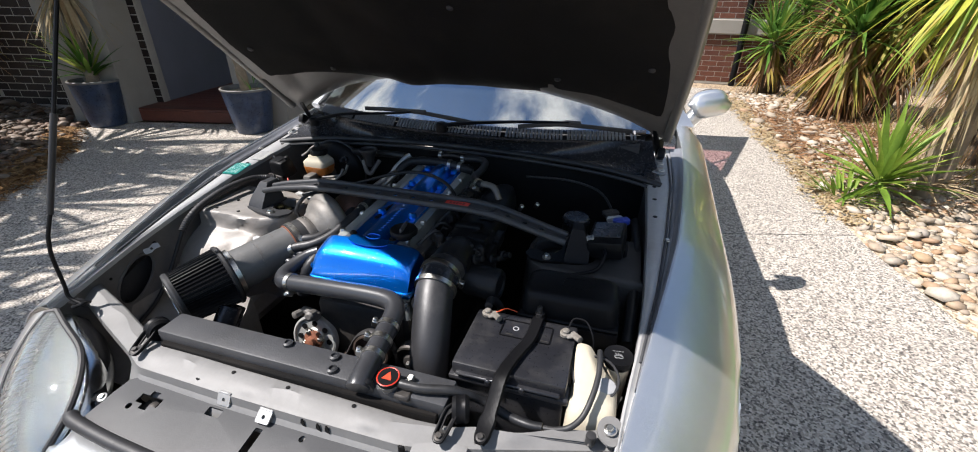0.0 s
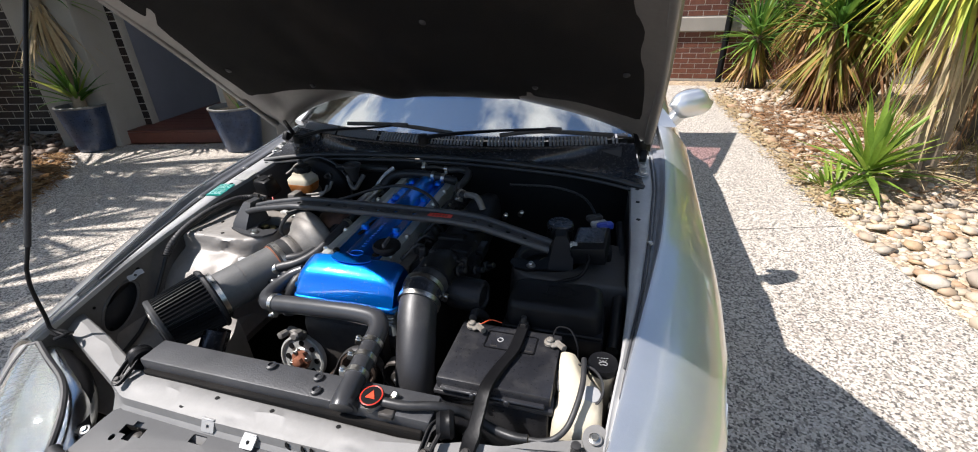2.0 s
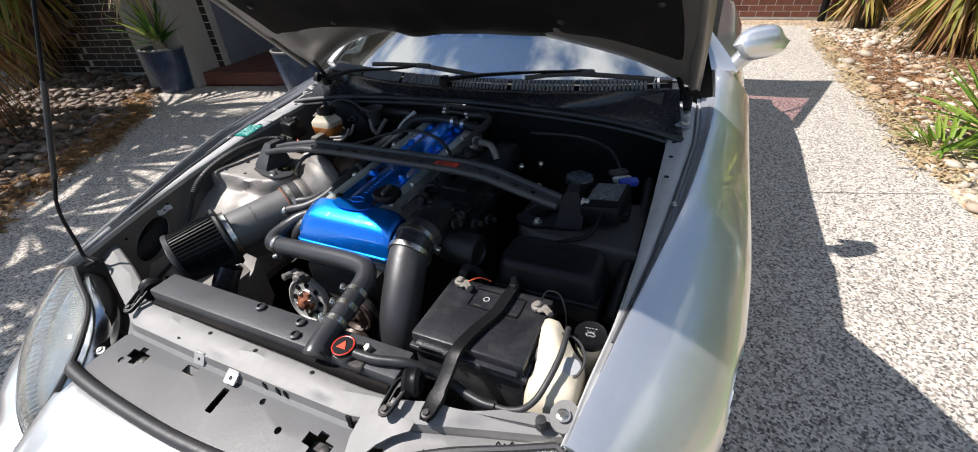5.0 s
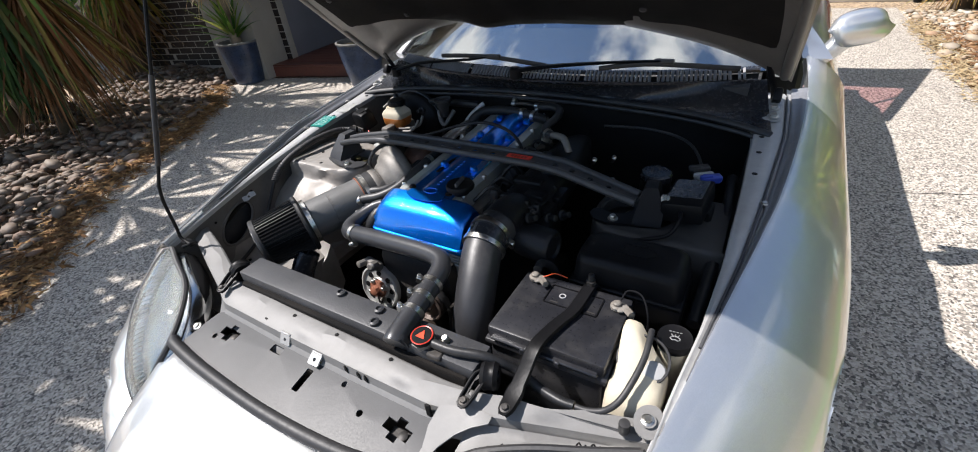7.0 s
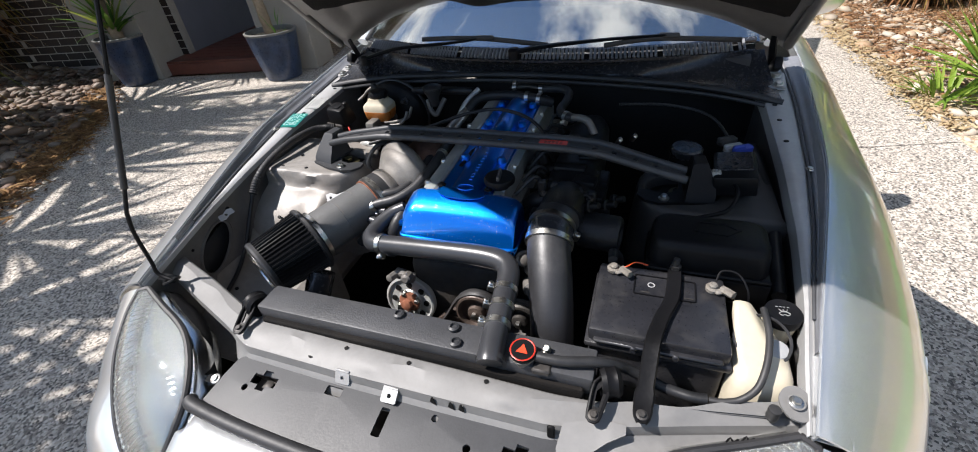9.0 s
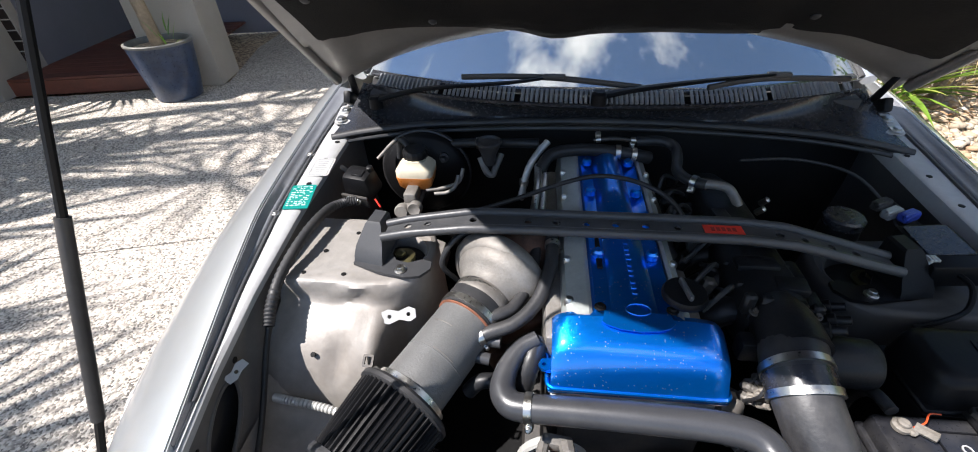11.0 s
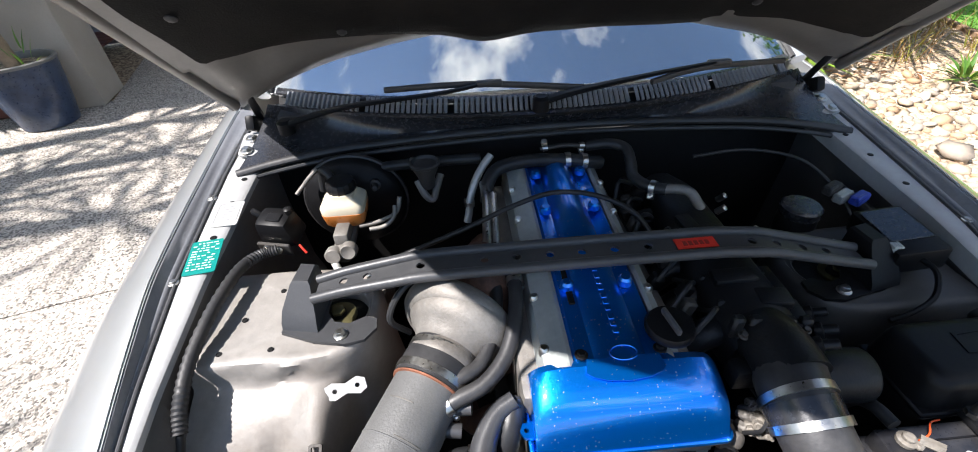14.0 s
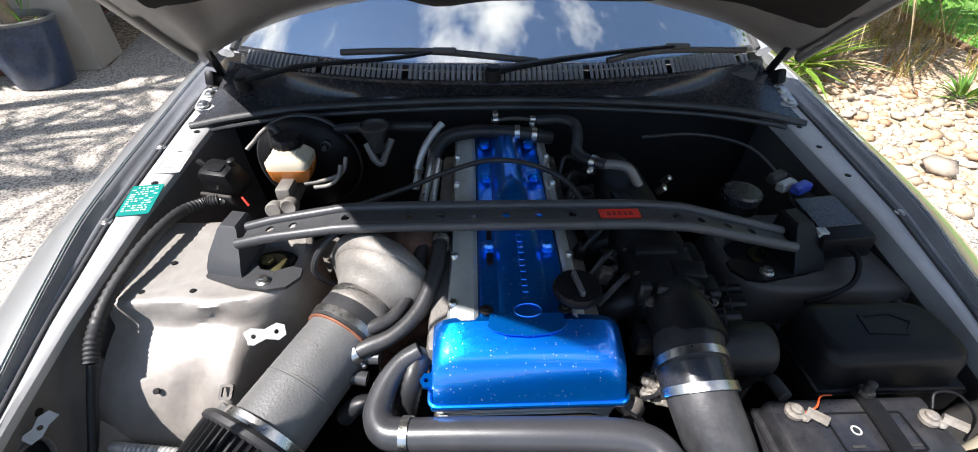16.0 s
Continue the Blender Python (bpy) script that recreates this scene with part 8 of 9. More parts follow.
part("washer", lathe(bmesh.new(), [(0.011, 0.0), (0.012, 0.0018), (0.006, 0.002)], frame_of((0.609, 0.656, 0.6685), (0, -0.15, 1)), 20), M["undercoat"], corner)
stop = thing("bump_stop", (0.577, 0.640, 0.645), "black rubber hood bump stop", "bump stop")
bm = bmesh.new()
lathe(bm, [(0.006, -0.01), (0.012, -0.004), (0.014, 0.004), (0.012, 0.014), (0.014, 0.018), (0.013, 0.024), (0.004, 0.025)], Matrix.Translation((0.581, 0.638, 0.650)) @ Matrix.Diagonal((0.62, 0.62, 0.75, 1)), 20)
part("rubber", bm, M["rubber"], stop)
tag = thing("compliance_plate", (-0.672, 1.25, 0.766), "green printed identification plate on the ledge", "plate")


def ledge_patch(x, y, w, h, turn, lift):
    m = Matrix.Translation((x, y, lerp_table(y, YS, LEDGE_Z) + lift)) @ Matrix.Rotation(radians(turn), 4, "Z") @ Matrix.Rotation(radians(5.5), 4, "X")
    return m


m = ledge_patch(-0.675, 1.250, 0.05, 0.08, 8, 0.0035)
bm = bmesh.new()
plate(bm, rounded(-0.027, -0.042, 0.027, 0.042, 0.003, 2), (), 0.0015, m)
sheet2 = part("sheet", bm, M["green"], tag, "teal green sheet")
bm = bmesh.new()
rnd = random.Random(8)
for k in range(11):
    y = 0.034 - 0.0065 * k
    x = -0.022
    while x < 0.018:
        w = rnd.uniform(0.003, 0.010)
        if rnd.random() < 0.75:
            block(bm, (w, 0.0022, 0.0004), m @ Matrix.Translation((x + w / 2, y, 0.0008)), 0.0)
        x += w + 0.003
part("print", bm, M["print"], sheet2, "rows of pale unreadable print")
lab = thing("foil_label", (-0.672, 1.36, 0.775), "silver foil label on the ledge", "label")
m = ledge_patch(-0.672, 1.365, 0.05, 0.08, 4, 0.003)
bm = bmesh.new()
plate(bm, rounded(-0.026, -0.036, 0.026, 0.036, 0.004, 2), (), 0.001, m)
part("foil", bm, M["label"], lab, "pale foil")
bm = bmesh.new()
plate(bm, rounded(-0.022, -0.032, 0.022, 0.032, 0.004, 2), [rounded(-0.020, -0.030, 0.020, 0.030, 0.004, 2)], 0.0004, m @ Matrix.Translation((0, 0, 0.0006)))
for k in range(6):
    block(bm, (0.026 - 0.004 * (k % 3), 0.002, 0.0004), m @ Matrix.Translation((0, 0.022 - 0.008 * k, 0.0006)), 0.0)
part("print", bm, M["mark"], lab, "grey unreadable print")

# ---- ground ----
M["aggregate"] = speckled("exposed_aggregate", [(0.075, 0.067, 0.060), (0.445, 0.410, 0.352), (0.335, 0.295, 0.252), (0.515, 0.465, 0.400), (0.150, 0.135, 0.117), (0.385, 0.340, 0.288), (0.560, 0.512, 0.446), (0.255, 0.225, 0.194), (0.480, 0.430, 0.367), (0.200, 0.177, 0.150)], 0.0078, 0.8, 0.7, (0.16, 0.14, 0.12), 0.25)
M["soil"] = speckled("bark_and_soil", [(0.32, 0.23, 0.145), (0.20, 0.14, 0.09), (0.42, 0.32, 0.21), (0.15, 0.11, 0.075), (0.50, 0.39, 0.26)], 0.02, 0.95, 0.8)
M["lawn"] = speckled("lawn_soil", [(0.10, 0.24, 0.035), (0.08, 0.18, 0.03), (0.13, 0.28, 0.045)], 0.012, 0.95, 0.6)
M["render_wall"] = pbr("rendered_wall", (0.30, 0.275, 0.24), 0.85, 0, (0.26, 0.22, 0.17), 0.08, 3, 140, 0.5, 0.25, 0, 0.3)
M["slate"] = pbr("slate_blue_door", (0.16, 0.165, 0.20), 0.5, 0, None, 0.06, 3, 120, 0.2, 0.12)
M["deck"] = by_piece("merbau_boards", [(0.0, (0.105, 0.030, 0.018)), (0.5, (0.14, 0.042, 0.025)), (1.0, (0.085, 0.027, 0.018))], 0.5, 0.4, 30, False)
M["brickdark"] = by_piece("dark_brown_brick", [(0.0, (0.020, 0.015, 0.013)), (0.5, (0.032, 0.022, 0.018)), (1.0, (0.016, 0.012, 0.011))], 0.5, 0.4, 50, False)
M["brickred"] = by_piece("red_brown_brick", [(0.0, (0.115, 0.045, 0.030)), (0.5, (0.16, 0.065, 0.042)), (1.0, (0.085, 0.035, 0.026))], 0.65, 0.4, 50, False)
for k in ("brickdark", "brickred"):
    M[k].node_tree.nodes["Principled BSDF"].inputs["Specular IOR Level"].default_value = 0.2
M["mortar"] = pbr("mortar", (0.36, 0.33, 0.29), 0.9, 0, None, 0.1, 8, 120, 0.5, 0.3)
M["glaze"] = pbr("blue_glaze", (0.020, 0.036, 0.075), 0.30, 0.0, (0.11, 0.13, 0.15), 0.35, 14, 60, 0.25, 0.5, 0.15, 0.4)
M["rimglaze"] = pbr("worn_rim_glaze", (0.15, 0.145, 0.13), 0.4, 0.0, (0.10, 0.12, 0.15), 0.2, 14, 60, 0.25, 0.3)
M["bark"] = pbr("trunk_bark", (0.26, 0.20, 0.135), 0.9, 0, (0.10, 0.07, 0.045), 0.25, 12, 60, 0.9, 0.5, 0, 0.5)
M["barkdark"] = pbr("dark_trunk_bark", (0.105, 0.078, 0.052), 0.95, 0, (0.05, 0.036, 0.025), 0.25, 12, 60, 0.9, 0.5, 0, 0.5, 0.2)
M["timber"] = pbr("weathered_timber", (0.24, 0.15, 0.09), 0.8, 0, (0.10, 0.06, 0.04), 0.2, 5, 60, 0.5, 0.4)
M["leaf"] = leaf_mat("green_strap_leaves", [(0.0, (0.045, 0.12, 0.022)), (0.4, (0.10, 0.21, 0.035)), (0.75, (0.19, 0.29, 0.05)), (1.0, (0.32, 0.34, 0.08))])
M["leafdeep"] = leaf_mat("deep_green_leaves", [(0.0, (0.025, 0.060, 0.014)), (0.5, (0.045, 0.095, 0.020)), (0.9, (0.10, 0.14, 0.03)), (1.0, (0.18, 0.16, 0.05))])
M["leaflime"] = leaf_mat("yellow_green_leaves", [(0.0, (0.14, 0.24, 0.03)), (0.3, (0.28, 0.36, 0.05)), (0.6, (0.46, 0.46, 0.07)), (0.8, (0.54, 0.44, 0.10)), (1.0, (0.48, 0.32, 0.11))])
M["leafbright"] = leaf_mat("bright_rosette_leaves", [(0.0, (0.11, 0.21, 0.03)), (0.5, (0.23, 0.34, 0.05)), (1.0, (0.36, 0.43, 0.09))])
M["leafrust"] = leaf_mat("rust_brown_leaves", [(0.0, (0.04, 0.05, 0.012)), (0.2, (0.13, 0.055, 0.022)), (0.55, (0.27, 0.115, 0.042)), (0.8, (0.40, 0.22, 0.095)), (1.0, (0.07, 0.035, 0.016))], 0.7)
M["leafstraw"] = leaf_mat("pale_straw_leaves", [(0.0, (0.42, 0.32, 0.18)), (0.5, (0.55, 0.44, 0.27)), (0.8, (0.36, 0.24, 0.12)), (1.0, (0.60, 0.50, 0.33))], 0.8)
M["sand"] = speckled("sandy_gravel", [(0.44, 0.35, 0.24), (0.32, 0.25, 0.17), (0.52, 0.43, 0.31), (0.24, 0.185, 0.13), (0.58, 0.50, 0.38)], 0.016, 0.95, 0.7, (0.22, 0.16, 0.10), 0.35)
M["leafdry"] = leaf_mat("mixed_dry_leaves", [(0.0, (0.14, 0.18, 0.03)), (0.2, (0.28, 0.26, 0.05)), (0.4, (0.38, 0.26, 0.07)), (0.65, (0.30, 0.15, 0.06)), (0.85, (0.40, 0.27, 0.14)), (1.0, (0.18, 0.09, 0.045))], 0.55)
M["leafdead"] = leaf_mat("dead_leaf_skirt", [(0.0, (0.18, 0.085, 0.04)), (0.4, (0.33, 0.175, 0.085)), (0.7, (0.42, 0.27, 0.15)), (1.0, (0.13, 0.065, 0.035))], 0.8)
M["leaforange"] = leaf_mat("orange_dry_litter", [(0.0, (0.15, 0.075, 0.035)), (0.4, (0.28, 0.15, 0.06)), (0.7, (0.40, 0.25, 0.11)), (1.0, (0.10, 0.055, 0.03))], 0.8)
M["grass"] = leaf_mat("lawn_grass", [(0.0, (0.08, 0.24, 0.02)), (0.5, (0.14, 0.36, 0.035)), (1.0, (0.22, 0.44, 0.06))], 0.6)
STONE_R = [(0.0, (0.28, 0.235, 0.185)), (0.2, (0.40, 0.325, 0.235)), (0.38, (0.36, 0.225, 0.13)), (0.5, (0.38, 0.32, 0.25)), (0.7, (0.52, 0.465, 0.38)), (0.88, (0.40, 0.27, 0.155)), (1.0, (0.33, 0.29, 0.245))]
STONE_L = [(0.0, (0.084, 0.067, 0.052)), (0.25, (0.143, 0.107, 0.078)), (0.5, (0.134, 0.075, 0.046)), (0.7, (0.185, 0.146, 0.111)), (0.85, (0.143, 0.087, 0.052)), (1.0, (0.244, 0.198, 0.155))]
M["stone_r"], M["stone_rj"] = by_piece("pale_river_stone", STONE_R, 0.7, 0.3, 25, False), by_piece("pale_river_stones", STONE_R, 0.7, 0.3, 25, True)
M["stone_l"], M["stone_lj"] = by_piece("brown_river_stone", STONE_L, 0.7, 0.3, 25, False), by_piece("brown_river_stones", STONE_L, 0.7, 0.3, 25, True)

bm = bmesh.new()
grid_mesh(bm, [[(x, y, -0.05) for x in (-600, -30, -10, 0, 10, 30, 600)] for y in (-600, -30, -10, 0, 10, 30, 600)])
tagged(part("ground", bm, M["soil"]), "brown soil and bark ground of the garden", "ground", kind="structure")

EDGE_R = [(2.6, -8.0), (2.25, 1.2), (2.16, 2.2), (2.05, 2.95), (2.0, 3.85), (1.98, 5.1), (1.96, 6.2), (1.94, 8.4)]
EDGE_L = [(-3.6, 8.4), (-3.3, 5.4), (-2.95, 4.25), (-3.75, 3.95), (-4.75, 3.72), (-4.95, 3.25), (-4.3, 2.75), (-3.85, 2.2), (-3.15, 1.15), (-2.25, 0.42), (-2.0, -0.6), (-2.2, -2.0), (-3.0, -8.0)]
driveway = tagged(new("driveway"), "speckled exposed-aggregate concrete driveway with cut joints", "driveway", kind="structure")
outline = EDGE_R + EDGE_L


def slab_piece(clip_low, clip_high):
    """The part of the driveway between two joints, each a line y = a + b x."""
    def cut(poly, a, b, keep_above):
        out = []
        for i, p in enumerate(poly):
            q = poly[(i + 1) % len(poly)]
            dp, dq = p[1] - a - b * p[0], q[1] - a - b * q[0]
            if not keep_above:
                dp, dq = -dp, -dq
            if dp >= 0:
                out.append(p)
            if dp * dq < 0:
                f = dp / (dp - dq)
                out.append((p[0] + f * (q[0] - p[0]), p[1] + f * (q[1] - p[1])))
        return out
    poly = outline
    if clip_low:
        poly = cut(poly, clip_low[0] + 0.004, clip_low[1], True)
    if clip_high:
        poly = cut(poly, clip_high[0] - 0.004, clip_high[1], False)
    bm = bmesh.new()
    plate(bm, poly, (), 0.09)
    return bm


JOINTS = [(-1.6, 0.25), (2.53, 0.30), (6.3, 0.30)]
for lo, hi in zip([None] + JOINTS, JOINTS + [None]):
    part("slab", slab_piece(lo, hi), M["aggregate"], driveway, "", 20)

# ---- stones ----


def stone_mesh(name, seed, mat):
    rnd = random.Random(seed)
    bm = bmesh.new()
    bmesh.ops.create_icosphere(bm, subdivisions=1, radius=1.0)
    sx, sy, sz = 1.0, rnd.uniform(0.6, 0.85), rnd.uniform(0.26, 0.42)
    for v in bm.verts:
        k = 1 + 0.34 * noise.noise(v.co * 1.1 + Vector((seed * 3.7, 0, 0)))
        v.co = Vector((v.co.x * sx * k, v.co.y * sy * k, v.co.z * sz * k))
    for f in bm.faces:
        f.smooth = True
    me = bpy.data.meshes.new(name)
    bm.to_mesh(me)
    bm.free()
    me.materials.append(mat)
    return me


def stone_bed(name, inside, box, count, size, mats, seed, label, near, levels=3):
    """River stones: those in the stretch near are pieces, the rest one joined mesh."""
    rnd = random.Random(seed)
    bed = tagged(new(name), label, "stone bed", kind="stuff")
    shapes = [stone_mesh("river_stone", seed * 10 + k, mats[0]) for k in range(7)]
    arrays = []
    for me in shapes:
        co = np.array([v.co[:] for v in me.vertices])
        fa = np.array([p.vertices[:] for p in me.polygons])
        arrays.append((co, fa))
    verts, faces, off, made = [], [], 0, 0
    cells = {}
    for k in range(count * 6):
        if len(cells) and sum(len(c) for c in cells.values()) >= count:
            break
        x, y = rnd.uniform(box[0], box[2]), rnd.uniform(box[1], box[3])
        if not inside(x, y):
            continue
        s = size * rnd.lognormvariate(0, 0.32)
        level = rnd.random()
        key = (int(x / 0.2), int(y / 0.2))
        close = 0
        for i in (-1, 0, 1):
            for j in (-1, 0, 1):
                for (px, py, ps) in cells.get((key[0] + i, key[1] + j), ()):
                    d = math.hypot(px - x, py - y)
                    if d < 0.55 * (ps + s):
                        close += 1
        if close > levels - 1:
            continue
        cells.setdefault(key, []).append((x, y, s))
        z = -0.035 + s * 0.28 + close * s * 0.40
        m = Matrix.LocRotScale((x, y, z), Euler((rnd.gauss(0, 0.22), rnd.gauss(0, 0.22), rnd.uniform(0, 6.28))), (s, s, s * rnd.uniform(0.85, 1.25)))
        if near(x, y) and made < 300:
            ob = new("stone", rnd.choice(shapes))
            ob.matrix_world = m
            ob.parent = bed
            made += 1
        else:
            co, fa = rnd.choice(arrays)
            mm = np.array(m)
            verts.append(co @ mm[:3, :3].T + mm[:3, 3])
            faces.append(fa + off)
            off += len(co)
    if verts:
        me = bpy.data.meshes.new("stones")
        me.from_pydata(np.concatenate(verts).tolist(), [], np.concatenate(faces).tolist())
        me.materials.append(mats[1])
        me.polygons.foreach_set("use_smooth", [True] * len(me.polygons))
        ob = new("stones", me)
        ob.parent = bed
        ob["kind"] = "stuff"
    return bed


def edge_x(y, edge):
    pts = sorted(edge, key=lambda p: p[1])
    return lerp_table(y, [p[1] for p in pts], [p[0] for p in pts])




def lawn_x(y):
    return 4.22 + 0.29 * (y - 4.3)


def on_bank(x, y):
    return x > 2.98 and y > 3.92 - 0.5 * max(0.0, x - 3.2) + 0.06 * math.sin(7 * x)


LEFT_LINE = [p for p in EDGE_L if p[1] < 3.3]
bm = bmesh.new()
grid_mesh(bm, [[(edge_x(y, EDGE_R) + d, y, -0.013 + 0.008 * noise.noise(Vector((d * 3, y * 3, 0)))) for d in (0.004, 0.3, 0.7, 1.2, 1.8, 2.5)] for y in [0.9 + 0.37 * k for k in range(21)]])
tagged(part("gravel_base", bm, M["sand"]), "sandy gravel between the river stones", "gravel", kind="structure")
stone_bed("stone_bed_east", lambda x, y: x > edge_x(y, EDGE_R) + 0.03 and x < min(edge_x(y, EDGE_R) + 2.4 + 0.2 * math.sin(y), lawn_x(y) - 0.08) and not on_bank(x, y), (1.9, 0.8, 4.8, 8.2), 5600, 0.042, (M["stone_r"], M["stone_rj"]), 3,
          "loose bed of cream and tan river stones beside the driveway", lambda x, y: 1.9 < y < 4.4 and x < 3.6, 2)
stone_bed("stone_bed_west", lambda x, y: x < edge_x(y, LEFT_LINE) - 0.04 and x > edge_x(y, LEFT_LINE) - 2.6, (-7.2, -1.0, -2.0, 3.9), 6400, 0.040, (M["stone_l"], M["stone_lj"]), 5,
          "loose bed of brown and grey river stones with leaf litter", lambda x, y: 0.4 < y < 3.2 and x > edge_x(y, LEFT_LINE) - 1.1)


def litter(name, inside, box, count, mat, seed, label, size=0.05):
    """Fallen strips of leaf and bark."""
    rnd = random.Random(seed)
    verts, faces = [], []
    n = 0
    while n < count:
        x, y = rnd.uniform(box[0], box[2]), rnd.uniform(box[1], box[3])
        p = inside(x, y)
        if rnd.random() > p:
            continue
        a, L, w = rnd.uniform(0, 6.28), size * rnd.uniform(0.5, 1.6), 0.004 * rnd.uniform(0.6, 1.8)
        z = rnd.uniform(0.004, 0.03)
        d, s = Vector((math.cos(a), math.sin(a), rnd.gauss(0, 0.12))), Vector((-math.sin(a), math.cos(a), rnd.gauss(0, 0.3)))
        c = Vector((x, y, z))
        k = len(verts)
        verts += [c - d * L / 2 - s * w, c - d * L / 2 + s * w, c + s * w * 1.3 + Vector((0, 0, 0.006)), c - s * w * 1.3 + Vector((0, 0, 0.006)), c + d * L / 2]
        faces += [(k, k + 1, k + 2, k + 3), (k + 3, k + 2, k + 4)]
        n += 1
    me = bpy.data.meshes.new(name)
    me.from_pydata([v[:] for v in verts], [], faces)
    me.materials.append(mat)
    return tagged(new(name, me), label, "leaf litter", kind="stuff")


litter("leaf_litter", lambda x, y: math.exp(-((x - edge_x(y, EDGE_R) - 0.05) / 0.10) ** 2) * (0.5 + 0.5 * noise.noise((x * 2, y * 2, 0))), (1.85, 3.3, 2.9, 7.5), 1900, M["leafstraw"], 11, "dry straw-coloured leaf litter along the driveway edge")
litter("leaf_litter", lambda x, y: math.exp(-((x - edge_x(y, LEFT_LINE) + 0.06) / 0.17) ** 2) * (0.6 + 0.6 * noise.noise((x * 2, y * 2, 5))), (-5.2, -0.6, -1.9, 3.3), 6500, M["leaforange"], 12, "orange-brown dry leaf litter along the driveway edge", 0.07)

litter("leaf_litter", lambda x, y: 0.75 * math.exp(-((y - 5.6) / 1.1) ** 2) * (0.6 + 0.6 * noise.noise((x * 2, y * 2, 9))), (2.1, 3.4, 4.4, 8.0), 7000, M["leafdead"], 13, "brown dead leaf litter under the yuccas", 0.07)

# ---- house ----
HA = radians(12.2)
HX, HY = Vector((math.cos(HA), math.sin(HA), 0)), Vector((-math.sin(HA), math.cos(HA), 0))
HO = Vector((-2.95, 4.16, 0))


def house_m(a, b, z=0.0, turn=0.0):
    """A place in the house's own axes: a along the front, b behind it."""
    p = HO + HX * a + HY * b
    return Matrix.Translation((p.x, p.y, z)) @ Matrix.Rotation(HA + radians(turn), 4, "Z")


def wall_block(name, a0, a1, b0, b1, z0, z1, mat, label, bevel=0.006):
    bm = bmesh.new()
    block(bm, (a1 - a0, b1 - b0, z1 - z0), house_m((a0 + a1) / 2, (b0 + b1) / 2, (z0 + z1) / 2), bevel, 1)
    return tagged(part(name, bm, mat), label, "wall", kind="structure")


wall_block("pillar_east", -0.55, 0.0, 0.0, 0.42, 0.0, 3.0, M["render_wall"], "beige rendered porch pillar beside the step")
wall_block("pillar_west", -2.40, -1.72, -0.12, 0.30, 0.0, 3.0, M["render_wall"], "beige rendered porch pillar behind a blue pot")
wall_block("wall_porch", -2.2, 1.6, 2.05, 2.25, 0.0, 3.0, M["slate"], "slate blue painted porch wall and door")
wall_block("wall_porch_side", -1.88, -1.66, 0.425, 2.05, 0.0, 3.0, M["slate"], "slate blue painted porch wall")
wall_block("wall_brick_backing", -9.0, -2.0, 0.62, 0.84, -0.05, 3.2, M["mortar"], "mortar backing of the dark brick wall")
wall_block("wall_brick_return", -1.84, -1.65, 0.31, 0.42, 0.0, 3.2, M["mortar"], "mortar backing of a brick strip")
wall_block("ceiling_porch", -9.0, 1.7, -0.6, 2.3, 3.0, 3.2, M["render_wall"], "pale porch ceiling")
deck = tagged(new("porch_deck"), "red-brown timber porch step of narrow boards", "deck", kind="structure")
bm = bmesh.new()
block(bm, (1.36, 0.04, 0.12), house_m(-1.22, 0.02, 0.062), 0.004, 1)
part("riser", bm, M["deck"], deck)
board = bmesh.new()
block(board, (1.5, 0.136, 0.022), Matrix(), 0.003, 1)
board_mesh = bpy.data.meshes.new("board")
smooth_mesh(board)
board.to_mesh(board_mesh)
board.free()
board_mesh.materials.append(M["deck"])
for k in range(14):
    ob = new("board", board_mesh)
    ob.matrix_world = house_m(-1.15, 0.07 + 0.142 * k, 0.134)
    ob.parent = deck


def brick_field(name, origin, along, count, rows, mat, label, parent=None, z0=0.0, L=0.23, H=0.076, stagger=0.5):
    """Courses of bricks standing 6 mm proud of their mortar."""
    wall = parent
    bm = bmesh.new()
    block(bm, (L, 0.05, H), Matrix(), 0.003, 1)
    me = bpy.data.meshes.new("brick")
    smooth_mesh(bm)
    bm.to_mesh(me)
    bm.free()
    me.materials.append(mat)
    ang = math.atan2(along.y, along.x)
    made = 0
    for r in range(rows):
        for k in range(count):
            x = (k + stagger * (r % 2)) * (L + 0.010)
            p = origin + along * x
            ob = new("brick", me)
            ob.matrix_world = Matrix.Translation((p.x, p.y, z0 + H / 2 + r * (H + 0.010))) @ Matrix.Rotation(ang, 4, "Z")
            ob.parent = wall
            made += 1


west = bpy.data.objects["wall_brick_backing"]
o = HO + HX * -5.55 + HY * 0.642
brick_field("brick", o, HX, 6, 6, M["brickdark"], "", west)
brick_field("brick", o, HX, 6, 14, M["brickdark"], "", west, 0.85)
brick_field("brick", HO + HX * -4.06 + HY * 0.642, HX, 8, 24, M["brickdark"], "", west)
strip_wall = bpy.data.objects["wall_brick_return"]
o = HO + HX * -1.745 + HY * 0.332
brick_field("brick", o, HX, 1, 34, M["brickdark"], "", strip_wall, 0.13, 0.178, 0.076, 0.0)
bm = bmesh.new()
block(bm, (3.2, 0.10, 0.30), house_m(-5.80, 0.60, 0.66), 0.01, 1)
tagged(part("window_sill", bm, M["render_wall"]), "grey rendered window sill band", "sill", kind="structure")
window = tagged(new("window_1"), "dark framed window in the brick wall", "window", kind="structure")
bm = bmesh.new()
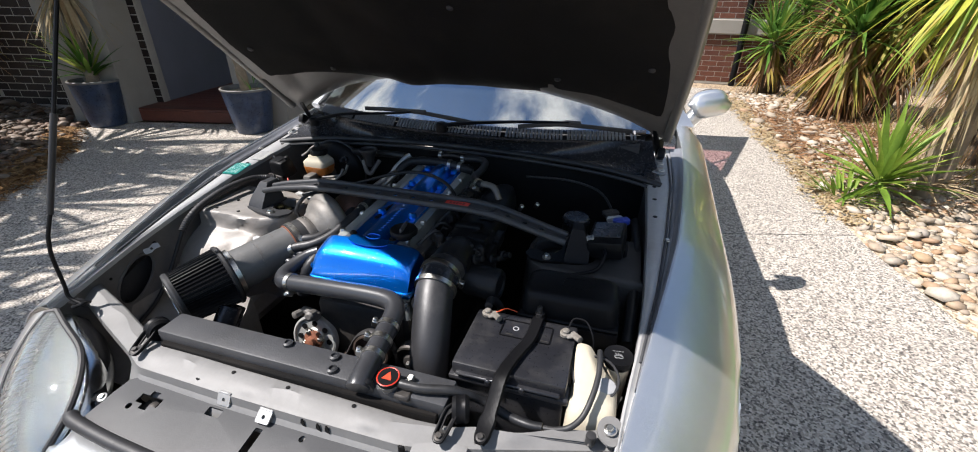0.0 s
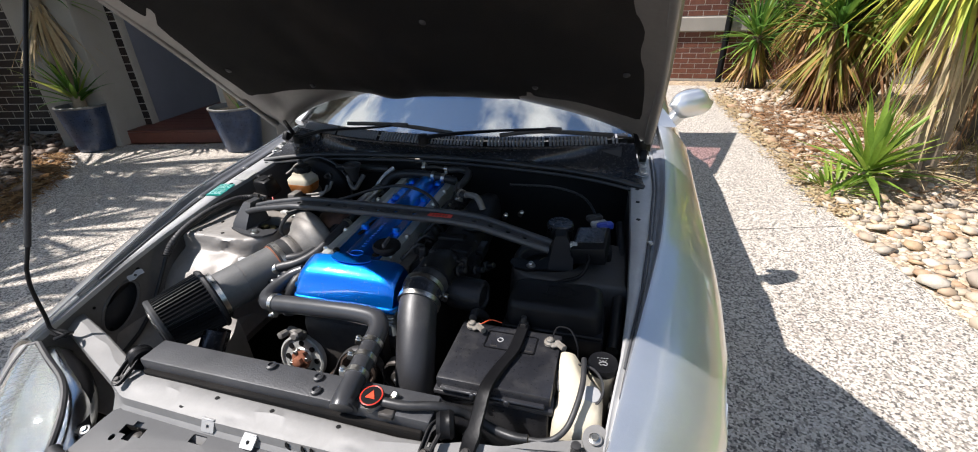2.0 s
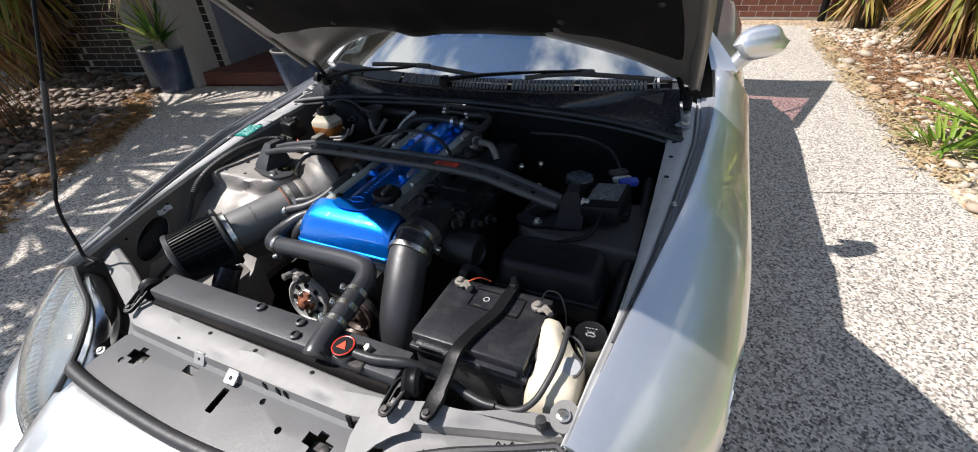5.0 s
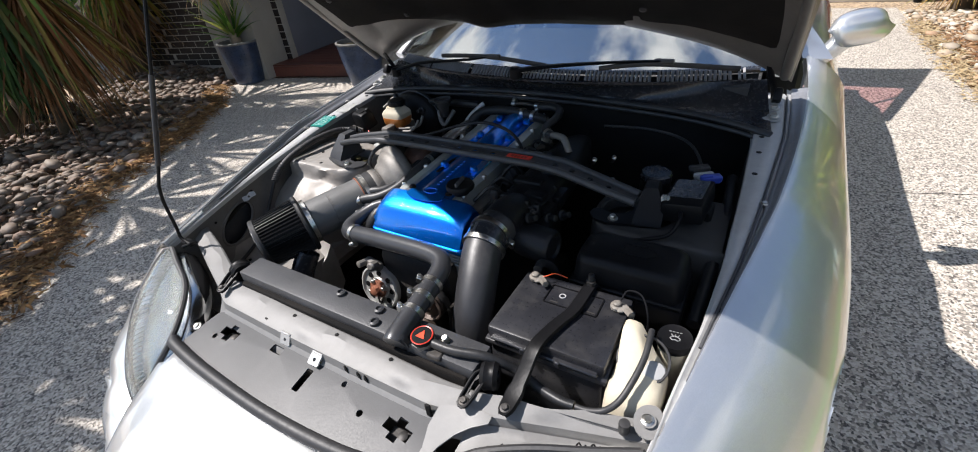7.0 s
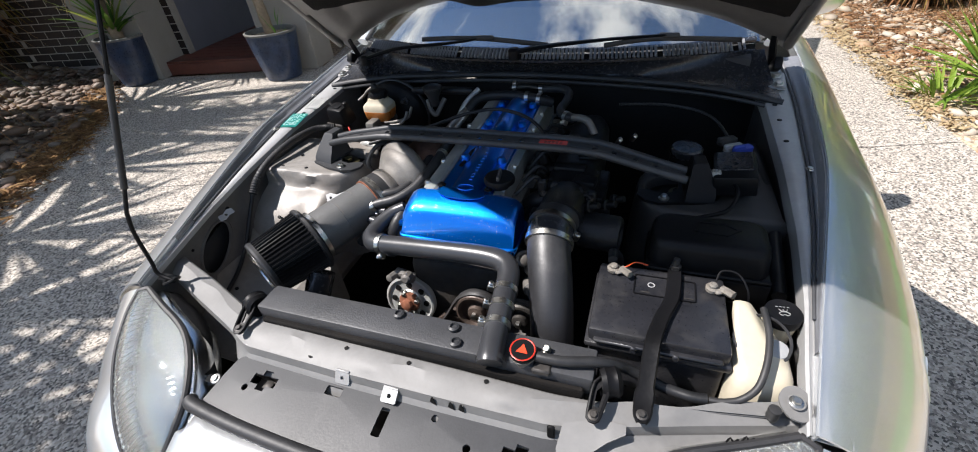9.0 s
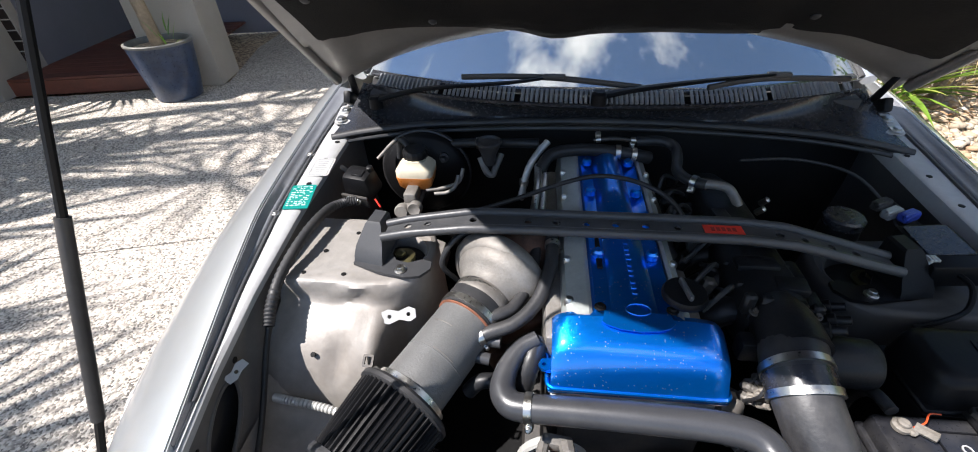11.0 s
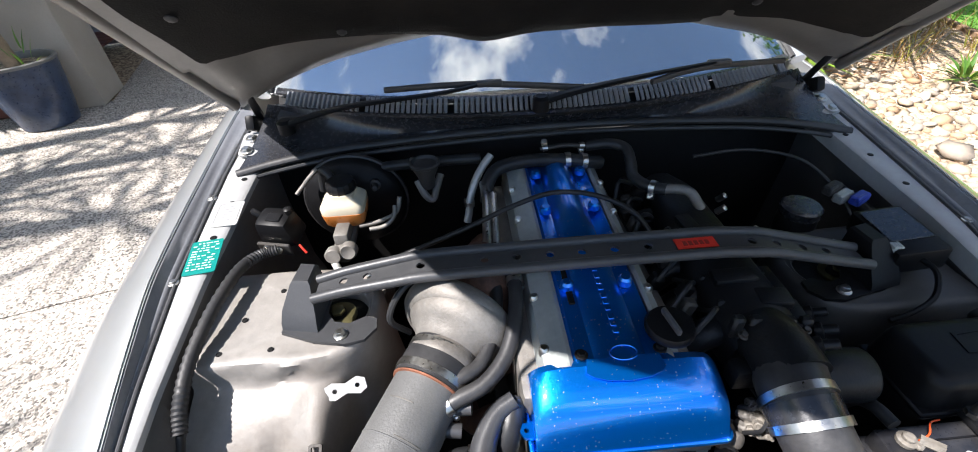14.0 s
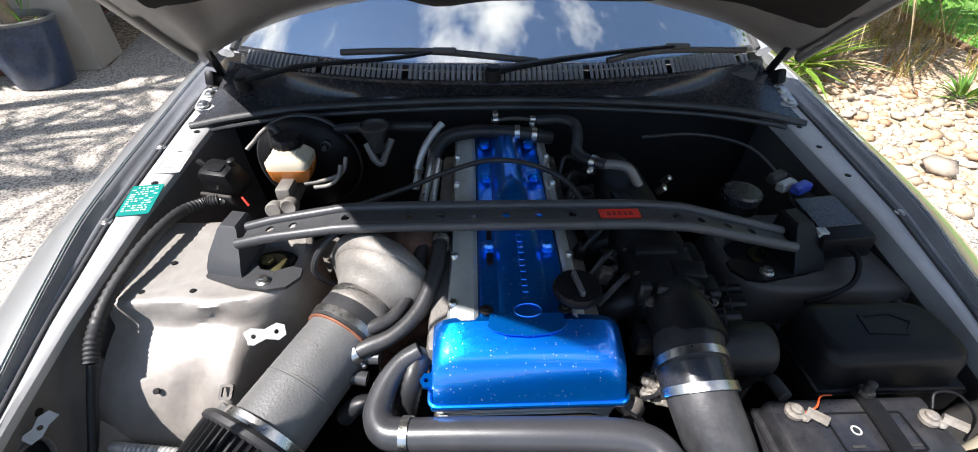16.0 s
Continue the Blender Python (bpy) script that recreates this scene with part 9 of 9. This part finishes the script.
plate(bm, rounded(-0.75, -0.65, 0.75, 0.65, 0.01, 1), [rounded(-0.70, -0.60, 0.70, 0.60, 0.005, 1)], 0.05, house_m(-5.0, 0.56, 1.50) @ Matrix.Rotation(radians(90), 4, "X"))
part("window_frame", bm, M["black"], window)
bm = bmesh.new()
block(bm, (1.40, 0.006, 1.20), house_m(-5.0, 0.57, 1.50), 0.0)
part("pane", bm, pbr("window_glass", (0.06, 0.08, 0.085), 0.04, 0.0, None, 0.1, 2, 60, 0.0, 0.0, 0.6), window)
# far wall to the east
FY0 = 9.2
bm = bmesh.new()
block(bm, (9.0, 0.22, 3.4), Matrix.Translation((4.6, FY0 + 0.12, 1.65)), 0.01, 1)
far = tagged(part("wall_east", bm, M["mortar"]), "red-brown brick garden wall with a rendered band", "wall", kind="structure")
brick_field("brick", Vector((1.0, FY0 + 0.032, 0)), Vector((1, 0, 0)), 13, 9, M["brickred"], "", far)
brick_field("brick", Vector((1.0, FY0 + 0.032, 0)), Vector((1, 0, 0)), 13, 12, M["brickred"], "", far, 1.02)
bm = bmesh.new()
block(bm, (9.0, 0.10, 0.22), Matrix.Translation((4.6, FY0, 0.89)), 0.008, 1)
tagged(part("trim", bm, M["render_wall"]), "rendered band across the brick wall", "trim", kind="structure")
pipe = thing("downpipe", (2.25, FY0 - 0.08, 0), "dark round downpipe against the brick wall", "downpipe")
part("pipe", sweep(bmesh.new(), [(2.25, FY0 - 0.08, -0.04), (2.25, FY0 - 0.08, 1.5), (2.25, FY0 - 0.08, 3.3)], 0.05, 14, 3), M["black"], pipe)

# ---- pots and plants ----


def strap_leaf(verts, faces, base, az, tilt, length, width, droop, rnd, seg=5, twist=0.0):
    """One V-folded strap leaf."""
    d = Vector((math.cos(az), math.sin(az), 0))
    s = Vector((-math.sin(az), math.cos(az), 0))
    k0 = len(verts)
    p, e = Vector(base), tilt
    for i in range(seg + 1):
        f = i / seg
        w = width * (0.55 + 0.45 * math.sin(math.pi * min(1, f * 1.3))) * (1 - f**3) + 0.0006
        up = Vector((0, 0, 1)) * math.cos(e) - d * math.sin(e)
        verts += [p - s * w + up * w * 0.35, p.copy(), p + s * w + up * w * 0.35]
        if i:
            a, b = k0 + 3 * (i - 1), k0 + 3 * i
            faces += [(a, a + 1, b + 1, b), (a + 1, a + 2, b + 2, b + 1)]
        step = length / seg
        p = p + (d * math.cos(e) + Vector((0, 0, 1)) * math.sin(e)) * step + s * twist * step
        e -= droop / seg * (0.4 + 1.2 * f)


def crown(name, centre, count, length, width, tilts, droop, mat, seed, parent, label="", spread=0.06, height=0.12, arc=None):
    rnd = random.Random(seed)
    verts, faces = [], []
    for k in range(count):
        az = rnd.uniform(*arc) if arc else 2.399963 * k + rnd.gauss(0, 0.25)
        f = k / max(1, count - 1)
        tilt = tilts[0] + (tilts[1] - tilts[0]) * f + rnd.gauss(0, 0.14)
        b = Vector(centre) + Vector((spread * math.cos(az) * rnd.uniform(0.4, 1), spread * math.sin(az) * rnd.uniform(0.4, 1), height * f))
        strap_leaf(verts, faces, b, az, tilt, length * rnd.uniform(0.7, 1.12), width * rnd.uniform(0.75, 1.15), droop * rnd.uniform(0.5, 1.5), rnd, 5, rnd.gauss(0, 0.12))
    me = bpy.data.meshes.new(name)
    me.from_pydata([v[:] for v in verts], [], faces)
    me.materials.append(mat)
    me.polygons.foreach_set("use_smooth", [True] * len(me.polygons))
    ob = new(name, me)
    ob.parent = parent
    if parent is not None:
        ob.matrix_parent_inverse = Matrix.Translation(-parent.location)
    ob["kind"] = "stuff"
    return tagged(ob, label)


def trunk(parent, pts, r0, r1, mat=None):
    bm = bmesh.new()
    sweep(bm, pts, [r0, (r0 + r1) / 2, r1], 12, 8)
    for v in bm.verts:
        v.co += Vector((noise.noise(v.co * 14), noise.noise(v.co * 14 + Vector((5, 5, 5))), 0)) * r1 * 0.25
    return part("trunk", bm, mat or M["bark"], parent, "rough brown trunk")


def pot(x, y, r, h, label):
    p = thing("plant_pot", (x, y, 0), label, "plant pot", "pots by the porch")
    bm = bmesh.new()
    lathe(bm, [(r * 0.62, 0.0), (r * 0.70, 0.01), (r * 0.80, h * 0.3), (r * 0.90, h * 0.65), (r * 0.965, h * 0.93), (r * 0.985, h * 0.955)], Matrix.Translation((x, y, 0)), 48, None, True, False)
    part("body", bm, M["glaze"], p, "streaky blue-grey glazed body")
    bm = bmesh.new()
    lathe(bm, [(r * 0.985, h * 0.95), (r * 1.0, h * 0.965), (r * 1.0, h * 0.99), (r * 0.975, h), (r * 0.92, h), (r * 0.90, h * 0.98), (r * 0.90, h * 0.88)], Matrix.Translation((x, y, 0)), 48, None, False, False)
    part("rim", bm, M["rimglaze"], p, "pale worn rim")
    bm = bmesh.new()
    lathe(bm, [(r * 0.90, h * 0.86), (r * 0.88, h * 0.90), (r * 0.4, h * 0.915), (0.0, h * 0.92)], Matrix.Translation((x, y, 0)), 30)
    part("soil", bm, M["soil"], p, "dry potting soil")
    return p


POT1, POT2 = (-4.80, 3.56), (-3.16, 3.88)
pot(*POT1, 0.230, 0.475, "dark blue glazed pot with a spiky green yucca by the porch")
pot(*POT2, 0.243, 0.45, "dark blue glazed pot with a thin palm trunk by the porch")
y1 = thing("yucca", (*POT1, 0.44), "green spiky yucca with a dry leaf skirt growing in a pot", "plant")
trunk(y1, [(*POT1, 0.40), (POT1[0] - 0.02, POT1[1], 0.7), (POT1[0] - 0.05, POT1[1] + 0.02, 1.55)], 0.06, 0.045)
crown("leaves", (POT1[0] - 0.02, POT1[1], 0.50), 46, 0.48, 0.022, (0.35, 1.35), 0.6, M["leaf"], 21, y1, "pointed green leaves")
crown("dry_skirt", (POT1[0] - 0.05, POT1[1] + 0.02, 1.30), 80, 0.62, 0.014, (-0.9, -1.4), 0.3, M["leafstraw"], 22, y1, "hanging dry straw leaves")
crown("upper_leaves", (POT1[0] - 0.05, POT1[1] + 0.02, 1.50), 70, 0.6, 0.022, (-0.2, 1.4), 0.8, M["leaf"], 23, y1, "pointed green leaves")
y2 = thing("yucca", (*POT2, 0.40), "thin pale trunk of a yucca growing in a pot", "plant")
trunk(y2, [(*POT2, 0.36), (POT2[0] - 0.03, POT2[1], 0.8), (POT2[0] - 0.06, POT2[1] + 0.02, 1.75)], 0.05, 0.04)
crown("dry_skirt", (POT2[0] - 0.06, POT2[1] + 0.02, 1.45), 90, 0.55, 0.014, (-0.9, -1.4), 0.3, M["leafstraw"], 24, y2, "hanging dry straw leaves")
crown("leaves", (POT2[0] - 0.06, POT2[1] + 0.02, 1.75), 70, 0.6, 0.022, (-0.3, 1.4), 0.8, M["leaf"], 25, y2, "pointed green leaves")
crown("shoot", (POT2[0] + 0.12, POT2[1] - 0.05, 0.40), 7, 0.16, 0.008, (0.9, 1.4), 0.3, M["leaf"], 26, y2, "small green shoot")

# small yucca in the east bed
s1 = thing("small_yucca", (2.39, 3.86, 0.0), "small bright green yucca rosette in the stone bed", "plant")
crown("leaves", (2.39, 3.86, 0.10), 62, 0.50, 0.026, (0.05, 1.45), 0.35, M["leafbright"], 31, s1, "pointed bright green leaves", 0.05, 0.14)
crown("ground_leaves", (2.20, 3.82, 0.02), 60, 0.22, 0.010, (0.1, 1.2), 0.5, M["leafbright"], 32, s1, "low green shoots", 0.16, 0.02)


def big_yucca(x, y, heads, label, seed, skirt=150, leaves=130, length=0.85, droop=0.7, green="leaf", low=-0.5, width=0.026, foot=0.5):
    """Trunks with a crown of strap leaves and two skirts of dry leaves below it."""
    t = thing("yucca_clump", (x, y, 0), label, "plant")
    for k, (dx, dy, h) in enumerate(heads):
        top = (x + dx, y + dy, h)
        trunk(t, [(x + dx * foot, y + dy * foot, -0.04), (x + dx * (foot + 0.3), y + dy * (foot + 0.3), h * 0.5), top], 0.10, 0.065, M["barkdark"])
        made = [crown("leaves", (top[0], top[1], h - 0.10), leaves, length, width, (low, 1.45), droop, M[green if k % 3 < 2 else "leaflime"], seed * 7 + k, t, "long green and yellow strap leaves", 0.10, 0.25)]
        if skirt:
            made.append(crown("dry_skirt", (top[0], top[1], h - 0.35), skirt, length * 0.95, 0.019, (-0.7, -1.45), 0.35, M["leafdry"], seed * 7 + 50 + k, t, "drooping yellow and brown dry leaves", 0.12, 0.30))
            made.append(crown("dead_skirt", (top[0], top[1], max(0.35, h - 0.75)), skirt // 2, length * 0.8, 0.018, (-0.9, -1.5), 0.2, M["leafdead"], seed * 7 + 90 + k, t, "brown dead leaf skirt", 0.12, 0.35))
        for ob in made:
            ob["kind"] = "stuff"
    return t


big_yucca(2.55, 8.35, ((0, 0, 0.75), (0.35, 0.25, 1.2)), "green yucca against the brick wall", 46, 60, 110, 0.7, 0.6)
big_yucca(3.0, 6.75, ((0, 0, 1.0), (0.4, -0.05, 1.35), (-0.05, 0.45, 1.5), (0.95, 0.2, 1.6), (0.55, 0.5, 1.9)), "large yucca clump with green crowns and brown dry skirts", 41, 230, 110, 0.85, 1.0, "leaf", 0.0)
big_yucca(3.45, 4.95, ((0.05, 0.05, 1.6), (0.35, 0.4, 1.95)), "tall yucca with long yellow-green drooping leaves", 42, 120, 110, 1.0, 1.3, "leaflime", -0.4, 0.028)
tall = thing("yucca_clump", (2.74, 4.02, 0), "slender yucca with yellow crown and straw leaves hanging to the stones", "plant")
trunk(tall, [(2.76, 4.02, -0.04), (2.72, 4.06, 0.6), (2.70, 4.12, 1.70)], 0.05, 0.04)
trunk(tall, [(2.84, 4.06, -0.04), (2.90, 4.12, 0.6), (2.95, 4.20, 1.80)], 0.05, 0.04)
crown("straw_leaves", (2.72, 4.08, 1.15), 46, 1.0, 0.012, (-1.15, -1.5), 0.12, M["leafstraw"], 601, tall, "pale dry leaves hanging along the trunk", 0.06, 0.35)
crown("straw_leaves", (2.88, 4.10, 1.05), 34, 0.95, 0.012, (-1.1, -1.5), 0.12, M["leafstraw"], 602, tall, "pale dry leaves hanging along the trunk", 0.06, 0.35)
crown("foot_leaves", (2.74, 3.98, 0.10), 34, 0.34, 0.012, (-0.1, 0.4), 0.5, M["leafstraw"], 603, tall, "dry fallen leaves round the foot", 0.12, 0.05)
crown("yellow_leaves", (2.68, 4.10, 1.45), 70, 0.85, 0.022, (-1.25, -0.2), 0.5, M["leaflime"], 604, tall, "yellow-green drooping leaves", 0.08, 0.25, (2.0, 5.6))
crown("yellow_leaves", (2.92, 4.18, 1.55), 60, 0.80, 0.022, (-1.25, -0.2), 0.5, M["leaflime"], 605, tall, "yellow-green drooping leaves", 0.08, 0.25)
crown("crown_leaves", (2.70, 4.12, 1.72), 60, 0.75, 0.024, (-0.1, 1.4), 0.6, M["leaf"], 606, tall, "green pointed leaves", 0.06, 0.15)
big_yucca(5.2, 6.6, ((0, 0, 1.6), (0.5, 0.2, 1.1)), "yucca with pale green crowns beside the lawn", 44, 60, 110, 0.8, 0.7, "leafbright")
# clump whose dry leaves fan out to one side down to the stones, with green leaves hanging beside them
rust_clump = thing("yucca_clump", (-5.2, 1.75, 0), "large yucca with a fan of rust-brown leaves above river stones", "plant")
trunk(rust_clump, [(-5.15, 1.72, -0.04), (-5.08, 1.80, 0.7), (-5.05, 1.86, 1.45)], 0.06, 0.05, M["barkdark"])
trunk(rust_clump, [(-5.60, 1.50, -0.04), (-5.58, 1.50, 0.7), (-5.55, 1.52, 1.50)], 0.06, 0.05, M["barkdark"])
crown("rust_fan", (-4.95, 1.92, 1.26), 110, 1.34, 0.014, (-0.95, -1.46), 0.22, M["leafrust"], 501, rust_clump, "long rust-brown dry leaves", 0.07, 0.22, (-0.9, 1.9))
crown("straw_fan", (-4.93, 1.90, 1.30), 30, 1.40, 0.014, (-0.95, -1.40), 0.15, M["leafdry"], 502, rust_clump, "long yellowing leaves", 0.07, 0.2, (-0.2, 1.7))
crown("dead_skirt", (-5.05, 1.82, 0.60), 120, 0.75, 0.014, (-0.8, -1.45), 0.2, M["leafdead"], 503, rust_clump, "brown dead leaf skirt", 0.10, 0.45)
crown("hanging_leaves", (-4.98, 1.74, 1.30), 44, 1.20, 0.026, (-0.8, -1.48), 0.3, M["leafdeep"], 504, rust_clump, "dark green hanging strap leaves", 0.10, 0.2, (-2.2, -0.3))
crown("hanging_leaves", (-5.45, 1.52, 1.22), 90, 1.20, 0.026, (-0.8, -1.48), 0.3, M["leafdeep"], 505, rust_clump, "dark green hanging strap leaves", 0.12, 0.2, (-1.9, 1.2))
crown("hanging_leaves", (-5.50, 1.05, 1.25), 90, 1.20, 0.026, (-0.8, -1.48), 0.3, M["leafdeep"], 508, rust_clump, "dark green hanging strap leaves", 0.12, 0.2, (-1.9, 1.6))
crown("green_leaves", (-4.97, 1.88, 1.42), 60, 1.0, 0.026, (-0.5, 1.4), 0.9, M["leaf"], 506, rust_clump, "long green strap leaves", 0.10, 0.25)
crown("green_leaves", (-5.48, 1.52, 1.45), 70, 1.0, 0.026, (-0.6, 1.4), 0.9, M["leaf"], 507, rust_clump, "long green strap leaves", 0.10, 0.25)
big_yucca(-7.6, 3.5, ((0, 0, 1.2), (0.4, 0.1, 1.6)), "dark yucca clump near the house wall", 47, 150, 120, 1.0, 1.2)
# crowns out of view, added sunward of the driveway to dapple it with shade
big_yucca(-5.9, 1.2, ((-0.3, 1.0, 3.0), (0.3, 0.5, 3.3), (0.65, -0.15, 3.0), (-0.4, 0.2, 3.6)), "tall yucca in the stone bed, crown out of view, added for dappled shade", 48, 0, 70, 1.0, 0.9)
big_yucca(-4.4, -0.35, ((-0.35, 0.75, 2.9), (0.1, 0.25, 3.0), (0.5, -0.2, 3.1), (0.98, -0.28, 3.0)), "tall yucca beside the driveway, crown out of view, added for dappled shade", 45, 0, 78, 1.0, 0.9)

# a higher, sparser set of unseen heads, added for thin shade by the porch
big_yucca(-6.6, 2.0, ((0.35, -0.45, 5.2), (1.0, -0.85, 5.4), (1.2, -0.05, 5.0), (0.65, 0.35, 5.3)), "tall yucca near the porch, crown out of view, added for dappled shade", 49, 0, 34, 0.95, 0.9, "leaf", -0.5, 0.020, 0.3)


def leafy_tree(x, y, h, r, seed, label):
    """A tapered trunk with limbs and a loose crown of small leaves."""
    rnd = random.Random(seed)
    t = thing("tree", (x, y, -0.05), label, "tree", "trees behind the garden wall")
    part("trunk", sweep(bmesh.new(), [(x, y, -0.05), (x + 0.1, y + 0.05, h * 0.35), (x - 0.05, y, h * 0.75)], [0.16, 0.11, 0.05], 10, 6), M["bark"], t, "rough brown trunk")
    verts, faces = [], []
    for k in range(22):
        az, el = 2.4 * k, rnd.uniform(-0.1, 1.2)
        d = Vector((math.cos(az) * math.cos(el), math.sin(az) * math.cos(el), math.sin(el)))
        base = Vector((x, y, h * rnd.uniform(0.14, 0.60)))
        tip = base + Vector((d.x * r, d.y * r, d.z * h * 0.38)) * rnd.uniform(0.7, 1.05)
        part("limb", sweep(bmesh.new(), [base, base.lerp(tip, 0.5) + Vector((0, 0, 0.12)), tip], [0.045, 0.03, 0.012], 6, 3), M["bark"], t)
        for j in range(420):
            c = base.lerp(tip, rnd.uniform(0.35, 1.08)) + Vector((rnd.gauss(0, 0.16 * r), rnd.gauss(0, 0.16 * r), rnd.gauss(0, 0.14 * r)))
            u = Vector((rnd.gauss(0, 1), rnd.gauss(0, 1), rnd.gauss(0, 1))).normalized()
            v = u.cross(Vector((rnd.gauss(0, 1), rnd.gauss(0, 1), 1))).normalized()
            s = rnd.uniform(0.10, 0.17)
            i = len(verts)
            verts += [c - u * s, c + v * s * 0.45, c + u * s, c - v * s * 0.45]
            faces.append((i, i + 1, i + 2, i + 3))
    me = bpy.data.meshes.new("crown")
    me.from_pydata([p[:] for p in verts], [], faces)
    me.materials.append(M["leaf"])
    ob = new("crown", me)
    ob.parent = t
    ob.matrix_parent_inverse = Matrix.Translation(-t.location)
    tagged(ob, "loose crown of small green leaves", kind="stuff")
    return t


for k, (x, y, h, r) in enumerate(((6.2, 12.8, 8.4, 2.6), (9.2, 12.4, 9.5, 2.8), (12.0, 11.0, 9.0, 2.7), (13.4, 8.0, 9.2, 2.8), (13.6, 4.8, 8.6, 2.6), (13.4, 1.8, 8.2, 2.6), (13.6, -1.4, 9.0, 2.8))):
    leafy_tree(x, y, h, r, 300 + k, "leafy green tree behind the garden wall")

# lawn and edging to the east
bm = bmesh.new()
grid_mesh(bm, [[(x, y, 0.012) for x in (lawn_x(y) + 0.02, 6, 8, 12)] for y in (1.5, 3, 5, 8.9)])
tagged(part("lawn", bm, M["lawn"]), "bright green mown lawn", "lawn", kind="structure")
rnd = random.Random(77)
verts, faces = [], []
for k in range(26000):
    y = rnd.uniform(2.0, 8.8)
    x = lawn_x(y) + 0.06 + 5.0 * rnd.random() ** 1.4
    a, h = rnd.uniform(0, 6.28), rnd.uniform(0.02, 0.045)
    c, s = 0.004 * math.cos(a), 0.004 * math.sin(a)
    i = len(verts)
    verts += [(x - c, y - s, 0.01), (x + c, y + s, 0.01), (x + rnd.gauss(0, 0.012), y + rnd.gauss(0, 0.012), 0.012 + h)]
    faces.append((i, i + 1, i + 2))
me = bpy.data.meshes.new("grass")
me.from_pydata(verts, [], faces)
me.materials.append(M["grass"])
tagged(new("grass", me), "short green blades of lawn grass", "grass", kind="stuff")
edging = thing("timber_edging", (4.42, 5, 0), "low weathered timber edging beside the lawn", "edging")
bm = bmesh.new()
block(bm, (0.05, 7.4, 0.14), Matrix.Translation((lawn_x(5.2), 5.2, 0.01)) @ Matrix.Rotation(-math.atan(0.29), 4, "Z"), 0.006, 1)
part("sleeper", bm, M["timber"], edging)
# bare bank with dry weeds between the stones and the lawn
bm = bmesh.new()
grid_mesh(bm, [[(2.96 + (lawn_x(y) - 2.99) * k / 9, y, -0.006 + 0.05 * min(1.0, k / 3) * min(1.0, (y - 3.3) / 0.8) + 0.018 * noise.noise(Vector((k * 0.8, y * 5, 2.0)))) for k in range(10)] for y in [3.32 + 0.16 * j for j in range(28)] if y > 3.3])
tagged(part("soil_bank", bm, M["soil"]), "bare brown soil bank with dry weeds", "soil", kind="structure")
rnd = random.Random(81)
verts, faces = [], []
for k in range(170):
    x, y = rnd.uniform(3.05, 4.6), rnd.uniform(3.6, 6.0)
    if not on_bank(x, y) or x > lawn_x(y) - 0.05:
        continue
    for j in range(rnd.randint(5, 12)):
        strap_leaf(verts, faces, (x + rnd.gauss(0, 0.04), y + rnd.gauss(0, 0.04), 0.02), rnd.uniform(0, 6.28), rnd.uniform(0.6, 1.5), rnd.uniform(0.12, 0.38), 0.0032, rnd.uniform(0.2, 1.2), rnd, 4, rnd.gauss(0, 0.3))
me = bpy.data.meshes.new("weeds")
me.from_pydata([v[:] for v in verts], [], faces)
me.materials.append(M["leafdry"])
tagged(new("weeds", me), "thin yellow-green dry weeds on the soil bank", "weeds", kind="stuff")
low = thing("weed", (3.30, 3.42, 0.0), "low leafy green weed between the pale stones", "plant")
crown("leaves", (3.30, 3.42, 0.04), 40, 0.17, 0.012, (0.1, 1.2), 0.6, M["leaf"], 82, low, "small green leaves", 0.06, 0.03)
bm = bmesh.new()
block(bm, (0.12, 9, 1.7), Matrix.Translation((10.5, 4.6, 0.8)), 0.01, 1)
tagged(part("fence_east", bm, M["timber"]), "brown timber paling fence", "fence", kind="structure")
